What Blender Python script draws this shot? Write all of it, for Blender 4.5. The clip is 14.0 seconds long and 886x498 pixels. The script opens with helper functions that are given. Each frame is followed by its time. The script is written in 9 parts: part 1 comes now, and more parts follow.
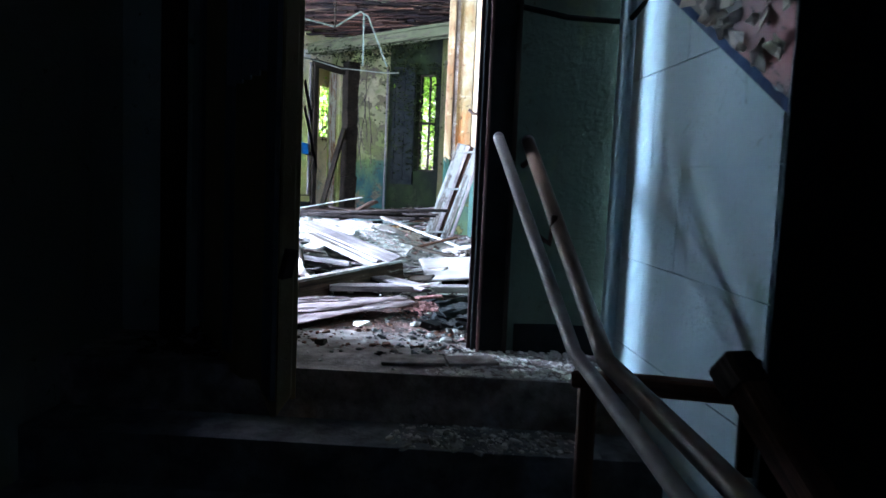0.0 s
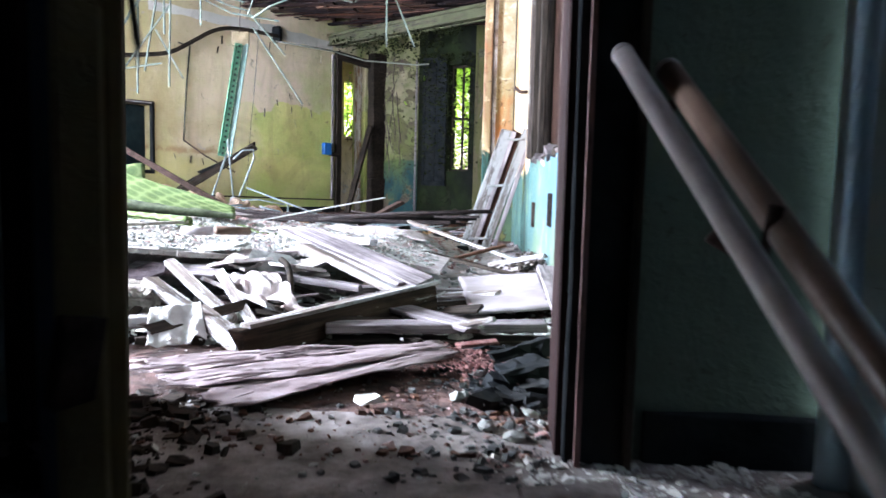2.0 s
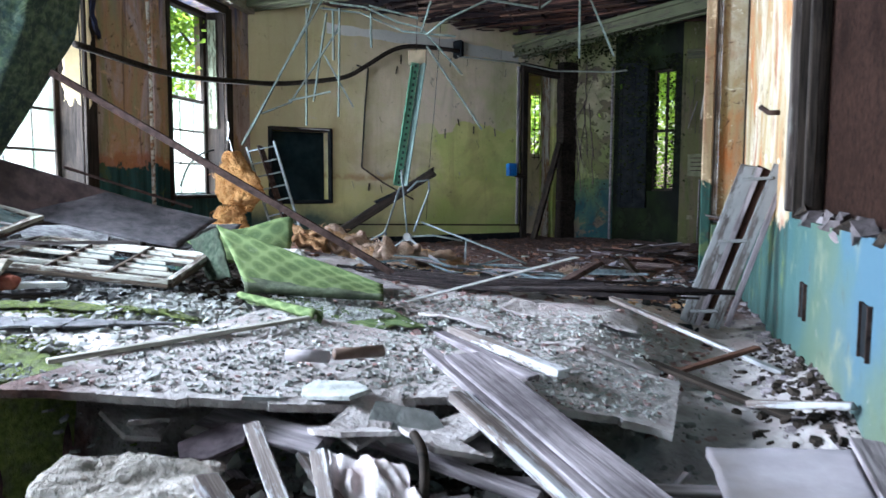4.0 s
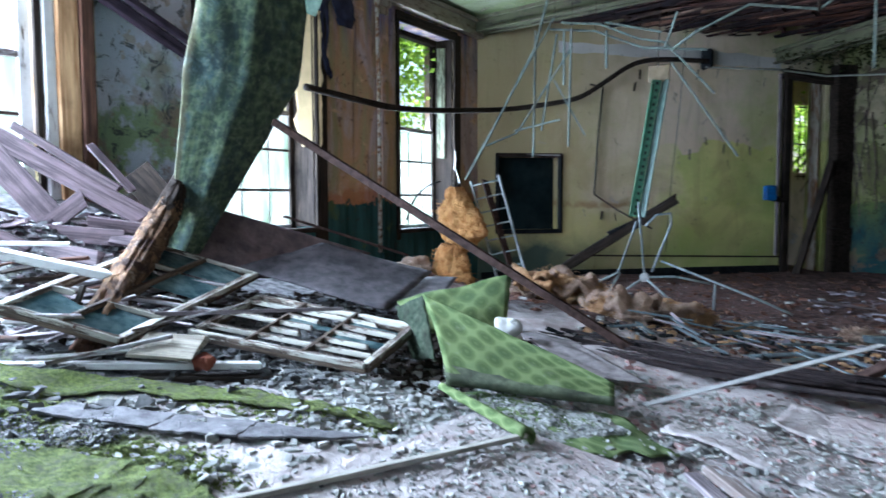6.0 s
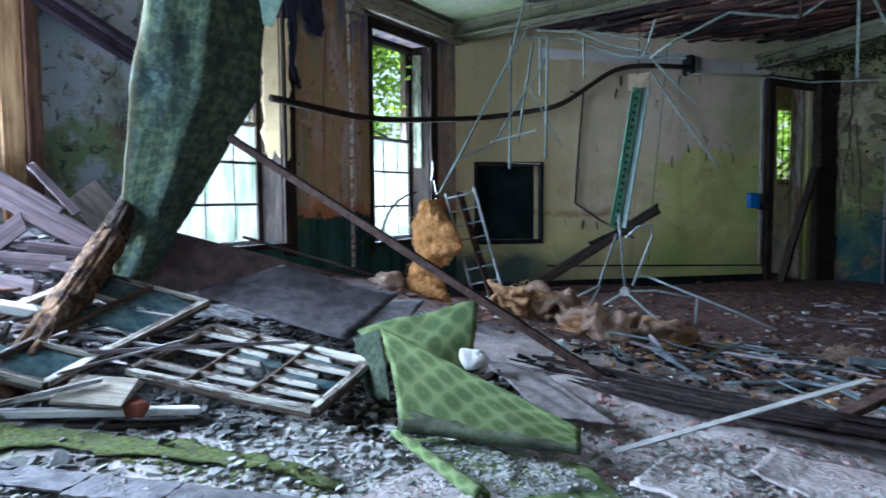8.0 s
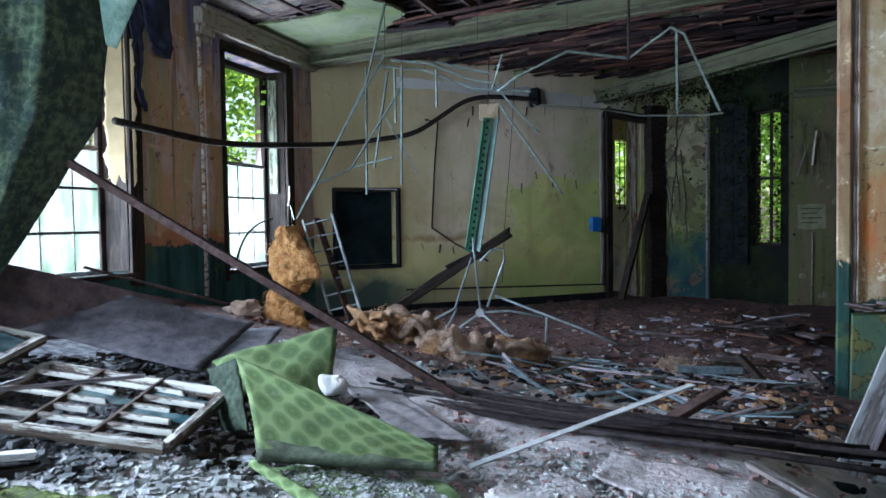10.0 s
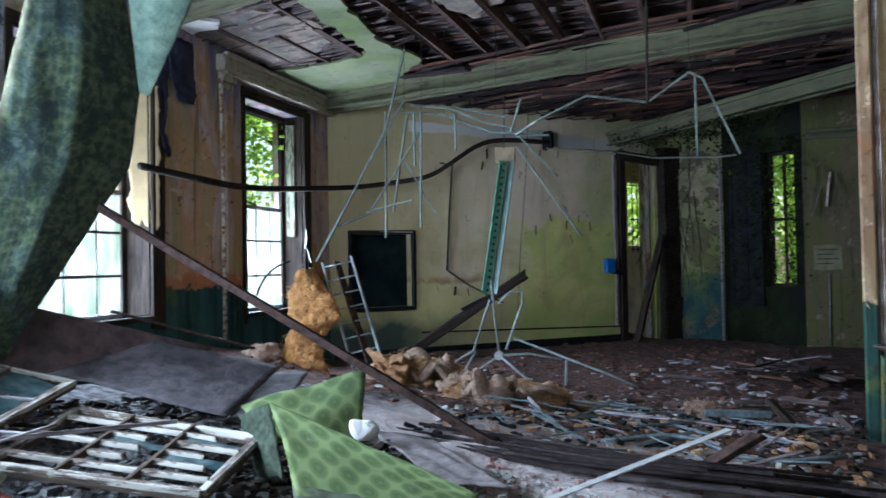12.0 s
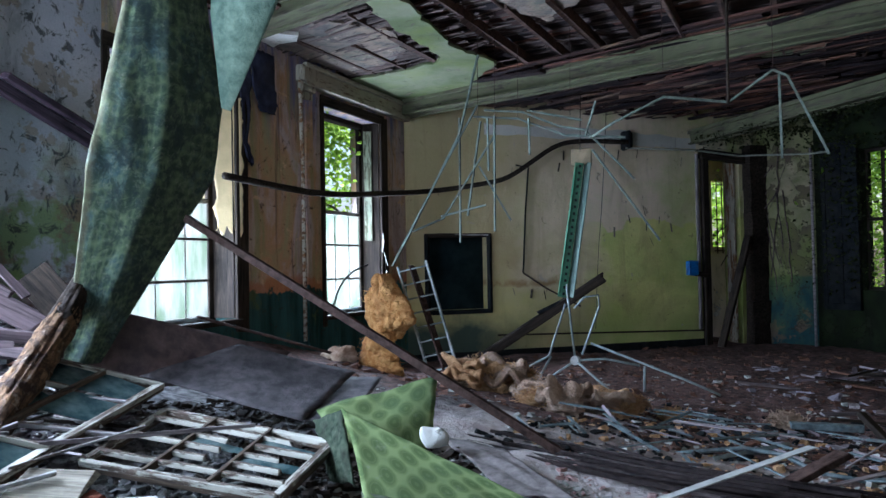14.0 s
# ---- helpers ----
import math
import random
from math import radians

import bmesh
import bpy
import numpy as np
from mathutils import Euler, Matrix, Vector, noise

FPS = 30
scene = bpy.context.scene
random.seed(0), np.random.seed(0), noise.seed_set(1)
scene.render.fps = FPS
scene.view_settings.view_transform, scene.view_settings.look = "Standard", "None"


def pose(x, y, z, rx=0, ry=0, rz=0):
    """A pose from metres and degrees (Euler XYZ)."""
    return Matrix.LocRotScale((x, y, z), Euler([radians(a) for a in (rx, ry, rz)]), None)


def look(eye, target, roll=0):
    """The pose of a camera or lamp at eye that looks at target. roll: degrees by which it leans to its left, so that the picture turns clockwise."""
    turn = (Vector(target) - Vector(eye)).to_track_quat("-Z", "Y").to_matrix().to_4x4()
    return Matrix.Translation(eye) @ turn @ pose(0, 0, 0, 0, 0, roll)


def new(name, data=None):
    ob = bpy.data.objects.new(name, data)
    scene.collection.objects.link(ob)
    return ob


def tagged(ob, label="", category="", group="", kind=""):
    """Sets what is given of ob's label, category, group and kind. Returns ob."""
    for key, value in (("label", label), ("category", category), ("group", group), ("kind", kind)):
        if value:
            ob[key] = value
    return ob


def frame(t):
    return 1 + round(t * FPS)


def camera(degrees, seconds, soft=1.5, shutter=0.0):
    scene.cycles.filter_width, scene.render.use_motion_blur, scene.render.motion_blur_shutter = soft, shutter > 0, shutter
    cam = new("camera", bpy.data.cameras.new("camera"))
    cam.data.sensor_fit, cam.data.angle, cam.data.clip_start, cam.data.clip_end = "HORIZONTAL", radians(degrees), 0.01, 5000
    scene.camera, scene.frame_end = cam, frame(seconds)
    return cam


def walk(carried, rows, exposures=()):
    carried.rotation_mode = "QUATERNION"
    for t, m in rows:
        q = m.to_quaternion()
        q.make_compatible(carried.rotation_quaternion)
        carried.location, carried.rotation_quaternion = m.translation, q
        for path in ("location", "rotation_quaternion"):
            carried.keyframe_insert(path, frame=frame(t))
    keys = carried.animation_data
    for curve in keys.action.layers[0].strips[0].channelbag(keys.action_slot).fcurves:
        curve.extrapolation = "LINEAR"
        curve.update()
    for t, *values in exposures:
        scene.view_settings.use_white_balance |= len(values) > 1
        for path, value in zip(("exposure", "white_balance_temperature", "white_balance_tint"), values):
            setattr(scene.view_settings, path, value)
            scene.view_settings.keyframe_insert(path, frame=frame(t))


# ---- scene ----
cam = camera(63.4, 14.0, shutter=0.5)
METRES, EYE, TILT, LEAN, TURN = 4.4, 0.704, -5.4, -2.5, 2.4
ROWS = [
    (0.0, 0.0, 0.0, 0.0, 0.0, 0.0, -0.0),
    (0.5, 0.0005, 0.0579, 0.0045, 1.81, 0.13, -0.01),
    (1.0, -0.0113, 0.1346, 0.0084, 1.95, 0.24, 0.22),
    (1.5, -0.0166, 0.2267, 0.0086, 1.5, 0.36, 0.53),
    (2.0, -0.0166, 0.3135, 0.0113, 2.67, 0.4, 0.87),
    (2.5, -0.0239, 0.4213, 0.0211, 7.78, 0.51, 0.55),
    (3.0, -0.0338, 0.5035, 0.056, 12.63, 0.7, 0.38),
    (5.5, -0.1026, 0.7173, 0.1724, 28.9, 1.58, -0.24),
    (6.0, -0.1197, 0.7574, 0.196, 36.01, 1.68, -0.95),
    (6.5, -0.1455, 0.7904, 0.2161, 38.05, 1.7, -1.15),
    (7.0, -0.1535, 0.8115, 0.2296, 38.32, 1.79, -1.1),
    (7.5, -0.1365, 0.8203, 0.2283, 37.69, 1.83, -0.94),
    (8.0, -0.1253, 0.8203, 0.228, 35.09, 1.84, -0.58),
    (8.5, -0.1151, 0.818, 0.2304, 29.93, 1.8, 0.1),
    (9.0, -0.1118, 0.8122, 0.2285, 27.07, 1.74, 0.51),
    (11.5, -0.1306, 0.7998, 0.2286, 22.43, 7.06, 1.3),
    (12.0, -0.1403, 0.7935, 0.2302, 24.52, 7.12, 1.13),
    (12.5, -0.1384, 0.7904, 0.2293, 28.46, 7.16, 0.71),
    (13.0, -0.1332, 0.792, 0.2283, 30.04, 7.17, 0.54),
    (13.5, -0.129, 0.7941, 0.2316, 30.65, 7.19, 0.53),
    (14.0, -0.1253, 0.7934, 0.242, 30.87, 7.13, 0.55),
]
walk(cam, [(t, pose(0, 0, EYE, TILT, LEAN, TURN) @ pose(METRES * x, METRES * y, METRES * z, 90 + pitch, roll, yaw)) for t, x, y, z, yaw, pitch, roll in ROWS],
     [(0.0, 3.25, 5250, 12), (1.5, 3.22, 5800, 18), (2.2, 2.9, 5900, 18), (3.0, 2.05, 5750, 15), (5.5, 1.62, 5350, 13), (6.3, 1.4, 5150, 13), (7.0, 1.25, 5050, 13), (8.0, 1.22, 5050, 13), (9.0, 1.28, 5100, 13), (11.5, 1.34, 5300, 14), (12.5, 1.27, 5250, 14), (13.5, 1.12, 5250, 14), (14.0, 1.0, 5250, 14)])

# ---------- world, sun, large lights, exposure ----------
world = bpy.data.worlds.new("world")
scene.world = world
world.use_nodes = True
wn = world.node_tree
sky = wn.nodes.new("ShaderNodeTexSky")
sky.sky_type = "NISHITA"
sky.sun_disc = False
sky.dust_density = 5.0
sky.sun_elevation = radians(59)
sky.sun_rotation = radians(14)
wn.links.new(sky.outputs[0], wn.nodes["Background"].inputs[0])
wn.nodes["Background"].inputs[1].default_value = 0.15

sun = new("sun", bpy.data.lights.new("sun", "SUN"))
sun.data.energy = 5.0
sun.data.angle = radians(3)
sun.data.color = (1.0, 0.95, 0.86)
sun.matrix_world = look((5, 24, 34), (0, 4, 0))


def window_light(name, at, to, wide, high, power, colour=(0.86, 0.95, 1.0)):
    """The sky's light through one opening of the wall."""
    lamp = new(name, bpy.data.lights.new(name, "AREA"))
    lamp.data.shape, lamp.data.size, lamp.data.size_y = "RECTANGLE", wide, high
    lamp.data.energy, lamp.data.color = power, colour
    lamp.matrix_world = look(at, to)
    return lamp


# the sky behind the milky panes of the near, middle and far windows, just outside the lower sash
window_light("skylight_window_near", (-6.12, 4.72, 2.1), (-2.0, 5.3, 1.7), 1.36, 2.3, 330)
# front and south: unseen openings, added to brighten the front heap and pale wall
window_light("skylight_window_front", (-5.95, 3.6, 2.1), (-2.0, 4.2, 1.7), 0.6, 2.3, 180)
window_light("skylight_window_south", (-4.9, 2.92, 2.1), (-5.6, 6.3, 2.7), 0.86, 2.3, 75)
window_light("skylight_window_middle", (-6.55, 7.5, 1.5), (-2.4, 8.1, 1.3), 1.38, 1.16, 110)
window_light("skylight_window_far", (-6.95, 10.35, 1.46), (-2.8, 10.95, 1.4), 1.2, 1.24, 145)

# ---------- materials ----------


def material(name):
    m = bpy.data.materials.new(name)
    m.use_nodes = True
    return m, m.node_tree.nodes, m.node_tree.links, m.node_tree.nodes["Principled BSDF"]


def link_in(links, a, socket):
    if hasattr(a, "outputs"):
        links.new(a.outputs[0], socket)
    elif hasattr(a, "is_output"):
        links.new(a, socket)
    elif isinstance(a, (tuple, list)):
        socket.default_value = (*a, 1.0) if len(a) == 3 else a
    else:
        socket.default_value = a


class Nodes:
    """Short hands for the nodes of one material."""

    def __init__(self, name):
        self.m, self.n, self.l, self.b = material(name)
        self.geo = self.n.new("ShaderNodeNewGeometry")
        self.tex = self.n.new("ShaderNodeTexCoord")
        self.pos = self.geo.outputs["Position"]
        self.local = self.tex.outputs["Object"]

    def scaled(self, vec, s):
        mp = self.n.new("ShaderNodeMapping")
        self.l.new(vec, mp.inputs["Vector"])
        mp.inputs["Scale"].default_value = s if isinstance(s, tuple) else (s, s, s)
        return mp.outputs[0]

    def noise(self, scale, detail=6.0, rough=0.6, vec=None, distort=0.0):
        t = self.n.new("ShaderNodeTexNoise")
        self.l.new(self.pos if vec is None else vec, t.inputs["Vector"])
        t.inputs["Scale"].default_value, t.inputs["Detail"].default_value = scale, detail
        t.inputs["Roughness"].default_value, t.inputs["Distortion"].default_value = rough, distort
        return t.outputs["Fac"]

    def voronoi(self, scale, vec=None, feature="F1", out="Distance"):
        t = self.n.new("ShaderNodeTexVoronoi")
        t.feature = feature
        self.l.new(self.pos if vec is None else vec, t.inputs["Vector"])
        t.inputs["Scale"].default_value = scale
        return t.outputs[out]

    def ramp(self, fac, *stops, ease="LINEAR"):
        r = self.n.new("ShaderNodeValToRGB")
        r.color_ramp.interpolation = ease
        e = r.color_ramp.elements
        while len(e) < len(stops):
            e.new(0.5)
        for k, (p, c) in zip(e, stops):
            k.position = p
            k.color = (c, c, c, 1) if isinstance(c, (int, float)) else (*c, 1)
        self.l.new(fac, r.inputs[0])
        return r.outputs[0]

    def mix(self, fac, a, b, how="MIX"):
        x = self.n.new("ShaderNodeMix")
        x.data_type, x.blend_type = "RGBA", how
        for v, s in ((fac, x.inputs[0]), (a, x.inputs[6]), (b, x.inputs[7])):
            link_in(self.l, v, s)
        return x.outputs[2]

    def math(self, op, a, b=0.0):
        x = self.n.new("ShaderNodeMath")
        x.operation = op
        link_in(self.l, a, x.inputs[0])
        link_in(self.l, b, x.inputs[1])
        return x.outputs[0]

    def axis(self, which, vec=None):
        s = self.n.new("ShaderNodeSeparateXYZ")
        self.l.new(self.pos if vec is None else vec, s.inputs[0])
        return s.outputs["XYZ".index(which)]

    def random(self):
        return self.n.new("ShaderNodeObjectInfo").outputs["Random"]

    def island(self):
        return self.geo.outputs["Random Per Island"]

    def bump(self, height, strength=0.4, distance=0.02):
        b = self.n.new("ShaderNodeBump")
        b.inputs["Strength"].default_value, b.inputs["Distance"].default_value = strength, distance
        self.l.new(height, b.inputs["Height"])
        self.l.new(b.outputs[0], self.b.inputs["Normal"])

    def done(self, colour, rough=0.85, metal=0.0, spec=0.3):
        link_in(self.l, colour, self.b.inputs["Base Color"])
        link_in(self.l, rough, self.b.inputs["Roughness"])
        self.b.inputs["Metallic"].default_value = metal
        self.b.inputs["Specular IOR Level"].default_value = spec
        return self.m


def speckled(name, dark, light, scale=14.0, rough=0.9, bump=0.5, dirt=(0.03, 0.028, 0.025), dirty=0.35, vary=0.25, metal=0.0, depth=0.01):
    """Matt worn stuff: two tones, dirt in blotches, a random shade for each object and each loose piece."""
    k = Nodes(name)
    fine, coarse = k.noise(scale * 4), k.noise(scale * 0.35, 4)
    c = k.mix(k.ramp(k.noise(scale), (0.35, 0.0), (0.65, 1.0)), dark, light)
    c = k.mix(k.ramp(coarse, (0.62 - dirty * 0.4, 0.0), (0.72, 0.75)), c, dirt)
    shade = k.math("ADD", k.math("MULTIPLY", k.random(), vary), k.math("MULTIPLY", k.island(), vary))
    c = k.mix(k.math("MULTIPLY", shade, 1.0), c, k.mix(0.65, c, dark, "MULTIPLY"))
    k.bump(k.math("ADD", fine, k.noise(scale)), bump, depth)
    return k.done(c, rough, metal, 0.06 if max(light) < 0.1 else 0.25)


def wood(name, dark, light, grain=60.0, rough=0.8, paint=None, left=0.5, vary=0.3):
    """Timber with grain along each piece's own x, and what is left of its paint."""
    k = Nodes(name)
    v = k.scaled(k.local, (0.06, 1.0, 1.0))
    g = k.noise(grain, 8, 0.65, v, 0.6)
    c = k.mix(k.ramp(g, (0.35, 0.0), (0.62, 1.0)), dark, light)
    c = k.mix(k.ramp(k.noise(3.0, 5), (0.5, 0.0), (0.72, 0.7)), c, tuple(a * 0.35 for a in dark))
    height = g
    if paint:
        mask = k.ramp(k.math("ADD", k.math("MULTIPLY", k.noise(16, 9, 0.75, k.scaled(k.local, (0.22, 1.0, 1.0))), 0.75), k.math("MULTIPLY", g, 0.25)), (1.0 - left - 0.035, 0.0), (1.0 - left + 0.02, 1.0))
        c = k.mix(mask, c, k.mix(k.ramp(k.noise(5), (0.4, 0.0), (0.7, 0.6)), paint, tuple(a * 0.6 for a in paint)))
        height = k.math("ADD", g, mask)
    c = k.mix(k.math("MULTIPLY", k.math("ADD", k.random(), k.island()), vary), c, k.mix(0.6, c, dark, "MULTIPLY"))
    k.bump(height, 0.5, 0.006)
    return k.done(c, rough, 0.0, 0.08 if max(light) < 0.1 else 0.25)


def painted_wall(name, upper, lower, plaster, dado=None, dado_z=1.15, seed=0.0, peel=0.5, stain=(0.05, 0.045, 0.03), moss=0.3, moss_colour=(0.16, 0.2, 0.04), dado_from=None):
    """Old plaster: flaking paint in two colours, a painted dado, water stains that run down, algae."""
    k = Nodes(name)
    shift = k.n.new("ShaderNodeMapping")
    k.l.new(k.pos, shift.inputs["Vector"])
    shift.inputs["Location"].default_value = (seed, seed * 1.7, seed * 0.6)
    v = shift.outputs[0]
    runs = k.noise(1.0, 7, 0.7, k.scaled(v, (3.1, 2.3, 0.4)), 0.7)
    blot = k.noise(1.1, 6, 0.62, v, 0.4)
    flake = k.noise(2.6, 9, 0.68, v, 0.3)
    grain = k.noise(45, 5, 0.6, v)
    z = k.math("ADD", k.axis("Z"), k.math("MULTIPLY", k.math("SUBTRACT", flake, 0.5), 0.25))
    c = k.mix(k.ramp(blot, (0.42, 0.0), (0.58, 1.0)), upper, lower)
    c = k.mix(k.ramp(k.noise(3.2, 7, 0.65, v), (peel - 0.015, 1.0), (peel + 0.015, 0.0)), c, plaster)
    if dado:
        band = k.ramp(k.math("SUBTRACT", dado_z + 0.5, z), (0.48, 0.0), (0.52, 1.0))
        if dado_from is not None:
            x = k.math("ADD", k.axis("X"), k.math("MULTIPLY", k.math("SUBTRACT", blot, 0.5), 2.2))
            band = k.math("MULTIPLY", band, k.ramp(k.math("SUBTRACT", x, dado_from - 0.5), (0.45, 0.0), (0.55, 1.0)))
        worn = k.mix(k.ramp(flake, (0.56, 0.0), (0.585, 1.0)), dado, plaster)
        c = k.mix(band, c, worn)
    c = k.mix(k.ramp(k.noise(1.7, 5, 0.6, k.scaled(v, (1.0, 1.0, 0.6))), (0.62 - moss * 0.4, 0.0), (0.78, 0.85)), c, moss_colour)
    c = k.mix(k.ramp(runs, (0.58, 0.0), (0.82, 0.65)), c, stain)
    c = k.mix(k.ramp(k.noise(7, 9, 0.75, v, 0.8), (0.6, 0.0), (0.66, 0.75)), c, stain)
    edge = k.ramp(k.math("ABSOLUTE", k.math("SUBTRACT", k.noise(3.2, 7, 0.65, v), peel)), (0.006, 0.75), (0.014, 0.0))
    c = k.mix(edge, c, tuple(a * 0.3 for a in plaster))
    c = k.mix(k.ramp(grain, (0.66, 0.0), (0.72, 0.7)), c, stain)
    c = k.mix(k.ramp(k.noise(0.55, 4, 0.5, v), (0.35, 0.0), (0.75, 0.55)), c, k.mix(0.6, c, stain, "MULTIPLY"))
    k.bump(k.math("ADD", k.math("MULTIPLY", flake, 2.0), k.math("MULTIPLY", grain, 0.5)), 0.5, 0.02)
    return k.done(c, 0.85, 0.0, 0.06 if max(upper) < 0.1 else 0.2)


M = {}
def streaked_wall(name, tones, olive, runs_colour, seed, top_stain=None, dado=None, dado_z=1.18, dado_line=None):
    """Burnt and soaked plaster: blotches of several tones, streaks that run down, flaked patches, a dark dado."""
    k = Nodes(name)
    shift = k.n.new("ShaderNodeMapping")
    k.l.new(k.pos, shift.inputs["Vector"])
    shift.inputs["Location"].default_value = (seed, seed * 1.7, seed * 0.6)
    v = shift.outputs[0]
    tall = k.scaled(v, (4.0, 4.0, 0.45))
    c = k.ramp(k.noise(1.3, 7, 0.62, k.scaled(v, (1.5, 1.5, 0.8)), 0.5), (0.34, tones[0]), (0.46, tones[1]), (0.56, tones[2]), (0.68, tones[3]))
    c = k.mix(k.ramp(k.noise(1.0, 7, 0.65, tall, 0.6), (0.5, 0.0), (0.64, 0.85)), c, olive)
    flake = k.noise(3.4, 9, 0.7, v, 0.4)
    c = k.mix(k.ramp(flake, (0.6, 0.0), (0.625, 0.8)), c, tuple(min(0.7, a * 1.35 + 0.06) for a in tones[2]))
    c = k.mix(k.ramp(k.noise(1.7, 8, 0.7, k.scaled(v, (4.6, 4.6, 0.3)), 0.8), (0.55, 0.0), (0.7, 0.85)), c, runs_colour)
    z = k.math("ADD", k.axis("Z"), k.math("MULTIPLY", k.math("SUBTRACT", flake, 0.5), 0.5))
    if top_stain:
        c = k.mix(k.math("MULTIPLY", k.ramp(k.math("DIVIDE", z, 4.0), (0.66, 0.0), (0.84, 1.0)), k.ramp(k.noise(1.6, 6, 0.6, tall), (0.42, 0.0), (0.6, 0.9))), c, top_stain)
    if dado:
        if dado_line:
            c = k.mix(k.ramp(k.math("SUBTRACT", z, dado_z - 0.5), (0.46, 0.0), (0.5, 0.75), (0.6, 0.6), (0.66, 0.0)), c, dado_line)
        low = k.mix(k.ramp(k.noise(1.2, 7, 0.65, tall), (0.4, 0.0), (0.62, 1.0)), dado, tuple(a * 0.35 for a in dado))
        low = k.mix(k.ramp(k.noise(2.2, 8, 0.7, v), (0.55, 0.0), (0.62, 0.7)), low, (0.1, 0.13, 0.05))
        c = k.mix(k.ramp(k.math("SUBTRACT", z, dado_z - 0.5), (0.49, 1.0), (0.51, 0.0)), c, low)
    grain = k.noise(48, 6, 0.7, v)
    c = k.mix(k.ramp(grain, (0.58, 0.0), (0.7, 0.6)), c, runs_colour)
    c = k.mix(k.ramp(k.noise(11, 9, 0.75, v, 0.8), (0.58, 0.0), (0.64, 0.75)), c, tuple(a * 0.5 for a in runs_colour))
    k.bump(k.math("ADD", k.math("MULTIPLY", flake, 2.0), k.math("MULTIPLY", grain, 0.6)), 0.6, 0.02)
    return k.done(c, 0.88, 0.0, 0.12)


M["wall_left"] = streaked_wall("burnt_orange_plaster", ((0.42, 0.31, 0.28), (0.56, 0.44, 0.42), (0.5, 0.3, 0.17), (0.4, 0.37, 0.2)), (0.32, 0.3, 0.15), (0.09, 0.06, 0.048), 3.0, (0.14, 0.15, 0.32), (0.045, 0.12, 0.12), 1.16, (0.4, 0.13, 0.05))
# lilac-white plaster: soot runs down from above, algae and bare brown patches in its lower half
k = Nodes("peeling_plaster_pale")
flake, patch, grain = k.noise(3.0, 9, 0.68), k.noise(2.1, 6, 0.6), k.noise(60, 5, 0.7)
z = k.math("ADD", k.axis("Z"), k.math("MULTIPLY", k.math("SUBTRACT", patch, 0.5), 1.2))
c = k.mix(k.ramp(k.noise(1.2, 6, 0.6), (0.4, 0.0), (0.6, 1.0)), (0.84, 0.82, 0.9), (0.66, 0.68, 0.78))
c = k.mix(k.ramp(flake, (0.55, 0.0), (0.57, 0.8)), c, (0.56, 0.47, 0.42))
low = k.ramp(k.math("DIVIDE", z, 4.0), (0.46, 1.0), (0.56, 0.0))
c = k.mix(k.math("MULTIPLY", low, k.ramp(k.noise(2.6, 7, 0.62), (0.47, 0.0), (0.53, 0.85))), c, (0.3, 0.4, 0.15))
c = k.mix(k.math("MULTIPLY", low, k.ramp(k.noise(1.9, 7, 0.65, k.scaled(k.pos, (1.3, 1.3, 1.8))), (0.5, 0.0), (0.56, 0.8))), c, (0.33, 0.21, 0.16))
c = k.mix(k.ramp(k.math("DIVIDE", z, 4.0), (0.2, 0.8), (0.3, 0.0)), c, (0.2, 0.12, 0.09))
c = k.mix(k.ramp(k.noise(1.5, 7, 0.7, k.scaled(k.pos, (2.2, 2.2, 0.6)), 0.8), (0.54, 0.0), (0.7, 0.75)), c, (0.16, 0.17, 0.23))
c = k.mix(k.ramp(k.noise(8, 9, 0.75, None, 0.8), (0.55, 0.0), (0.6, 0.85)), c, (0.06, 0.065, 0.08))
c = k.mix(k.ramp(grain, (0.62, 0.0), (0.7, 0.5)), c, (0.2, 0.2, 0.22))
k.bump(k.math("ADD", k.math("MULTIPLY", flake, 2.0), k.math("MULTIPLY", grain, 0.5)), 0.6, 0.02)
M["wall_pale"] = k.done(c, 0.88)
# far wall: tan and pink plaster, brown by the windows, a yellow-green coat with a wavy upper edge, soaked foot
k = Nodes("peeling_plaster_far")
wob, flake, grain = k.noise(1.6, 6, 0.6), k.noise(3.2, 9, 0.68), k.noise(50, 6, 0.7)
tall = k.scaled(k.pos, (3.5, 3.5, 0.4))
x = k.math("ADD", k.axis("X"), k.math("MULTIPLY", k.math("SUBTRACT", wob, 0.5), 1.1))
z = k.math("ADD", k.axis("Z"), k.math("MULTIPLY", k.math("SUBTRACT", wob, 0.5), 0.9))
c = k.ramp(k.noise(0.9, 6, 0.6), (0.36, (0.74, 0.64, 0.42)), (0.52, (0.84, 0.7, 0.55)), (0.66, (0.68, 0.66, 0.36)))
side_mask = k.ramp(k.math("DIVIDE", k.math("ADD", x, 7.0), 3.0), (0.4, 1.0), (0.74, 0.0))
c = k.mix(k.math("MULTIPLY", side_mask, 0.85), c, k.mix(k.noise(1.5, 6, 0.6, tall), (0.4, 0.29, 0.15), (0.44, 0.41, 0.19)))
yellow = k.ramp(k.math("DIVIDE", z, 4.0), (0.2, 1.0), (0.31, 0.0))
c = k.mix(k.math("MULTIPLY", yellow, 0.7), c, (0.6, 0.54, 0.21))
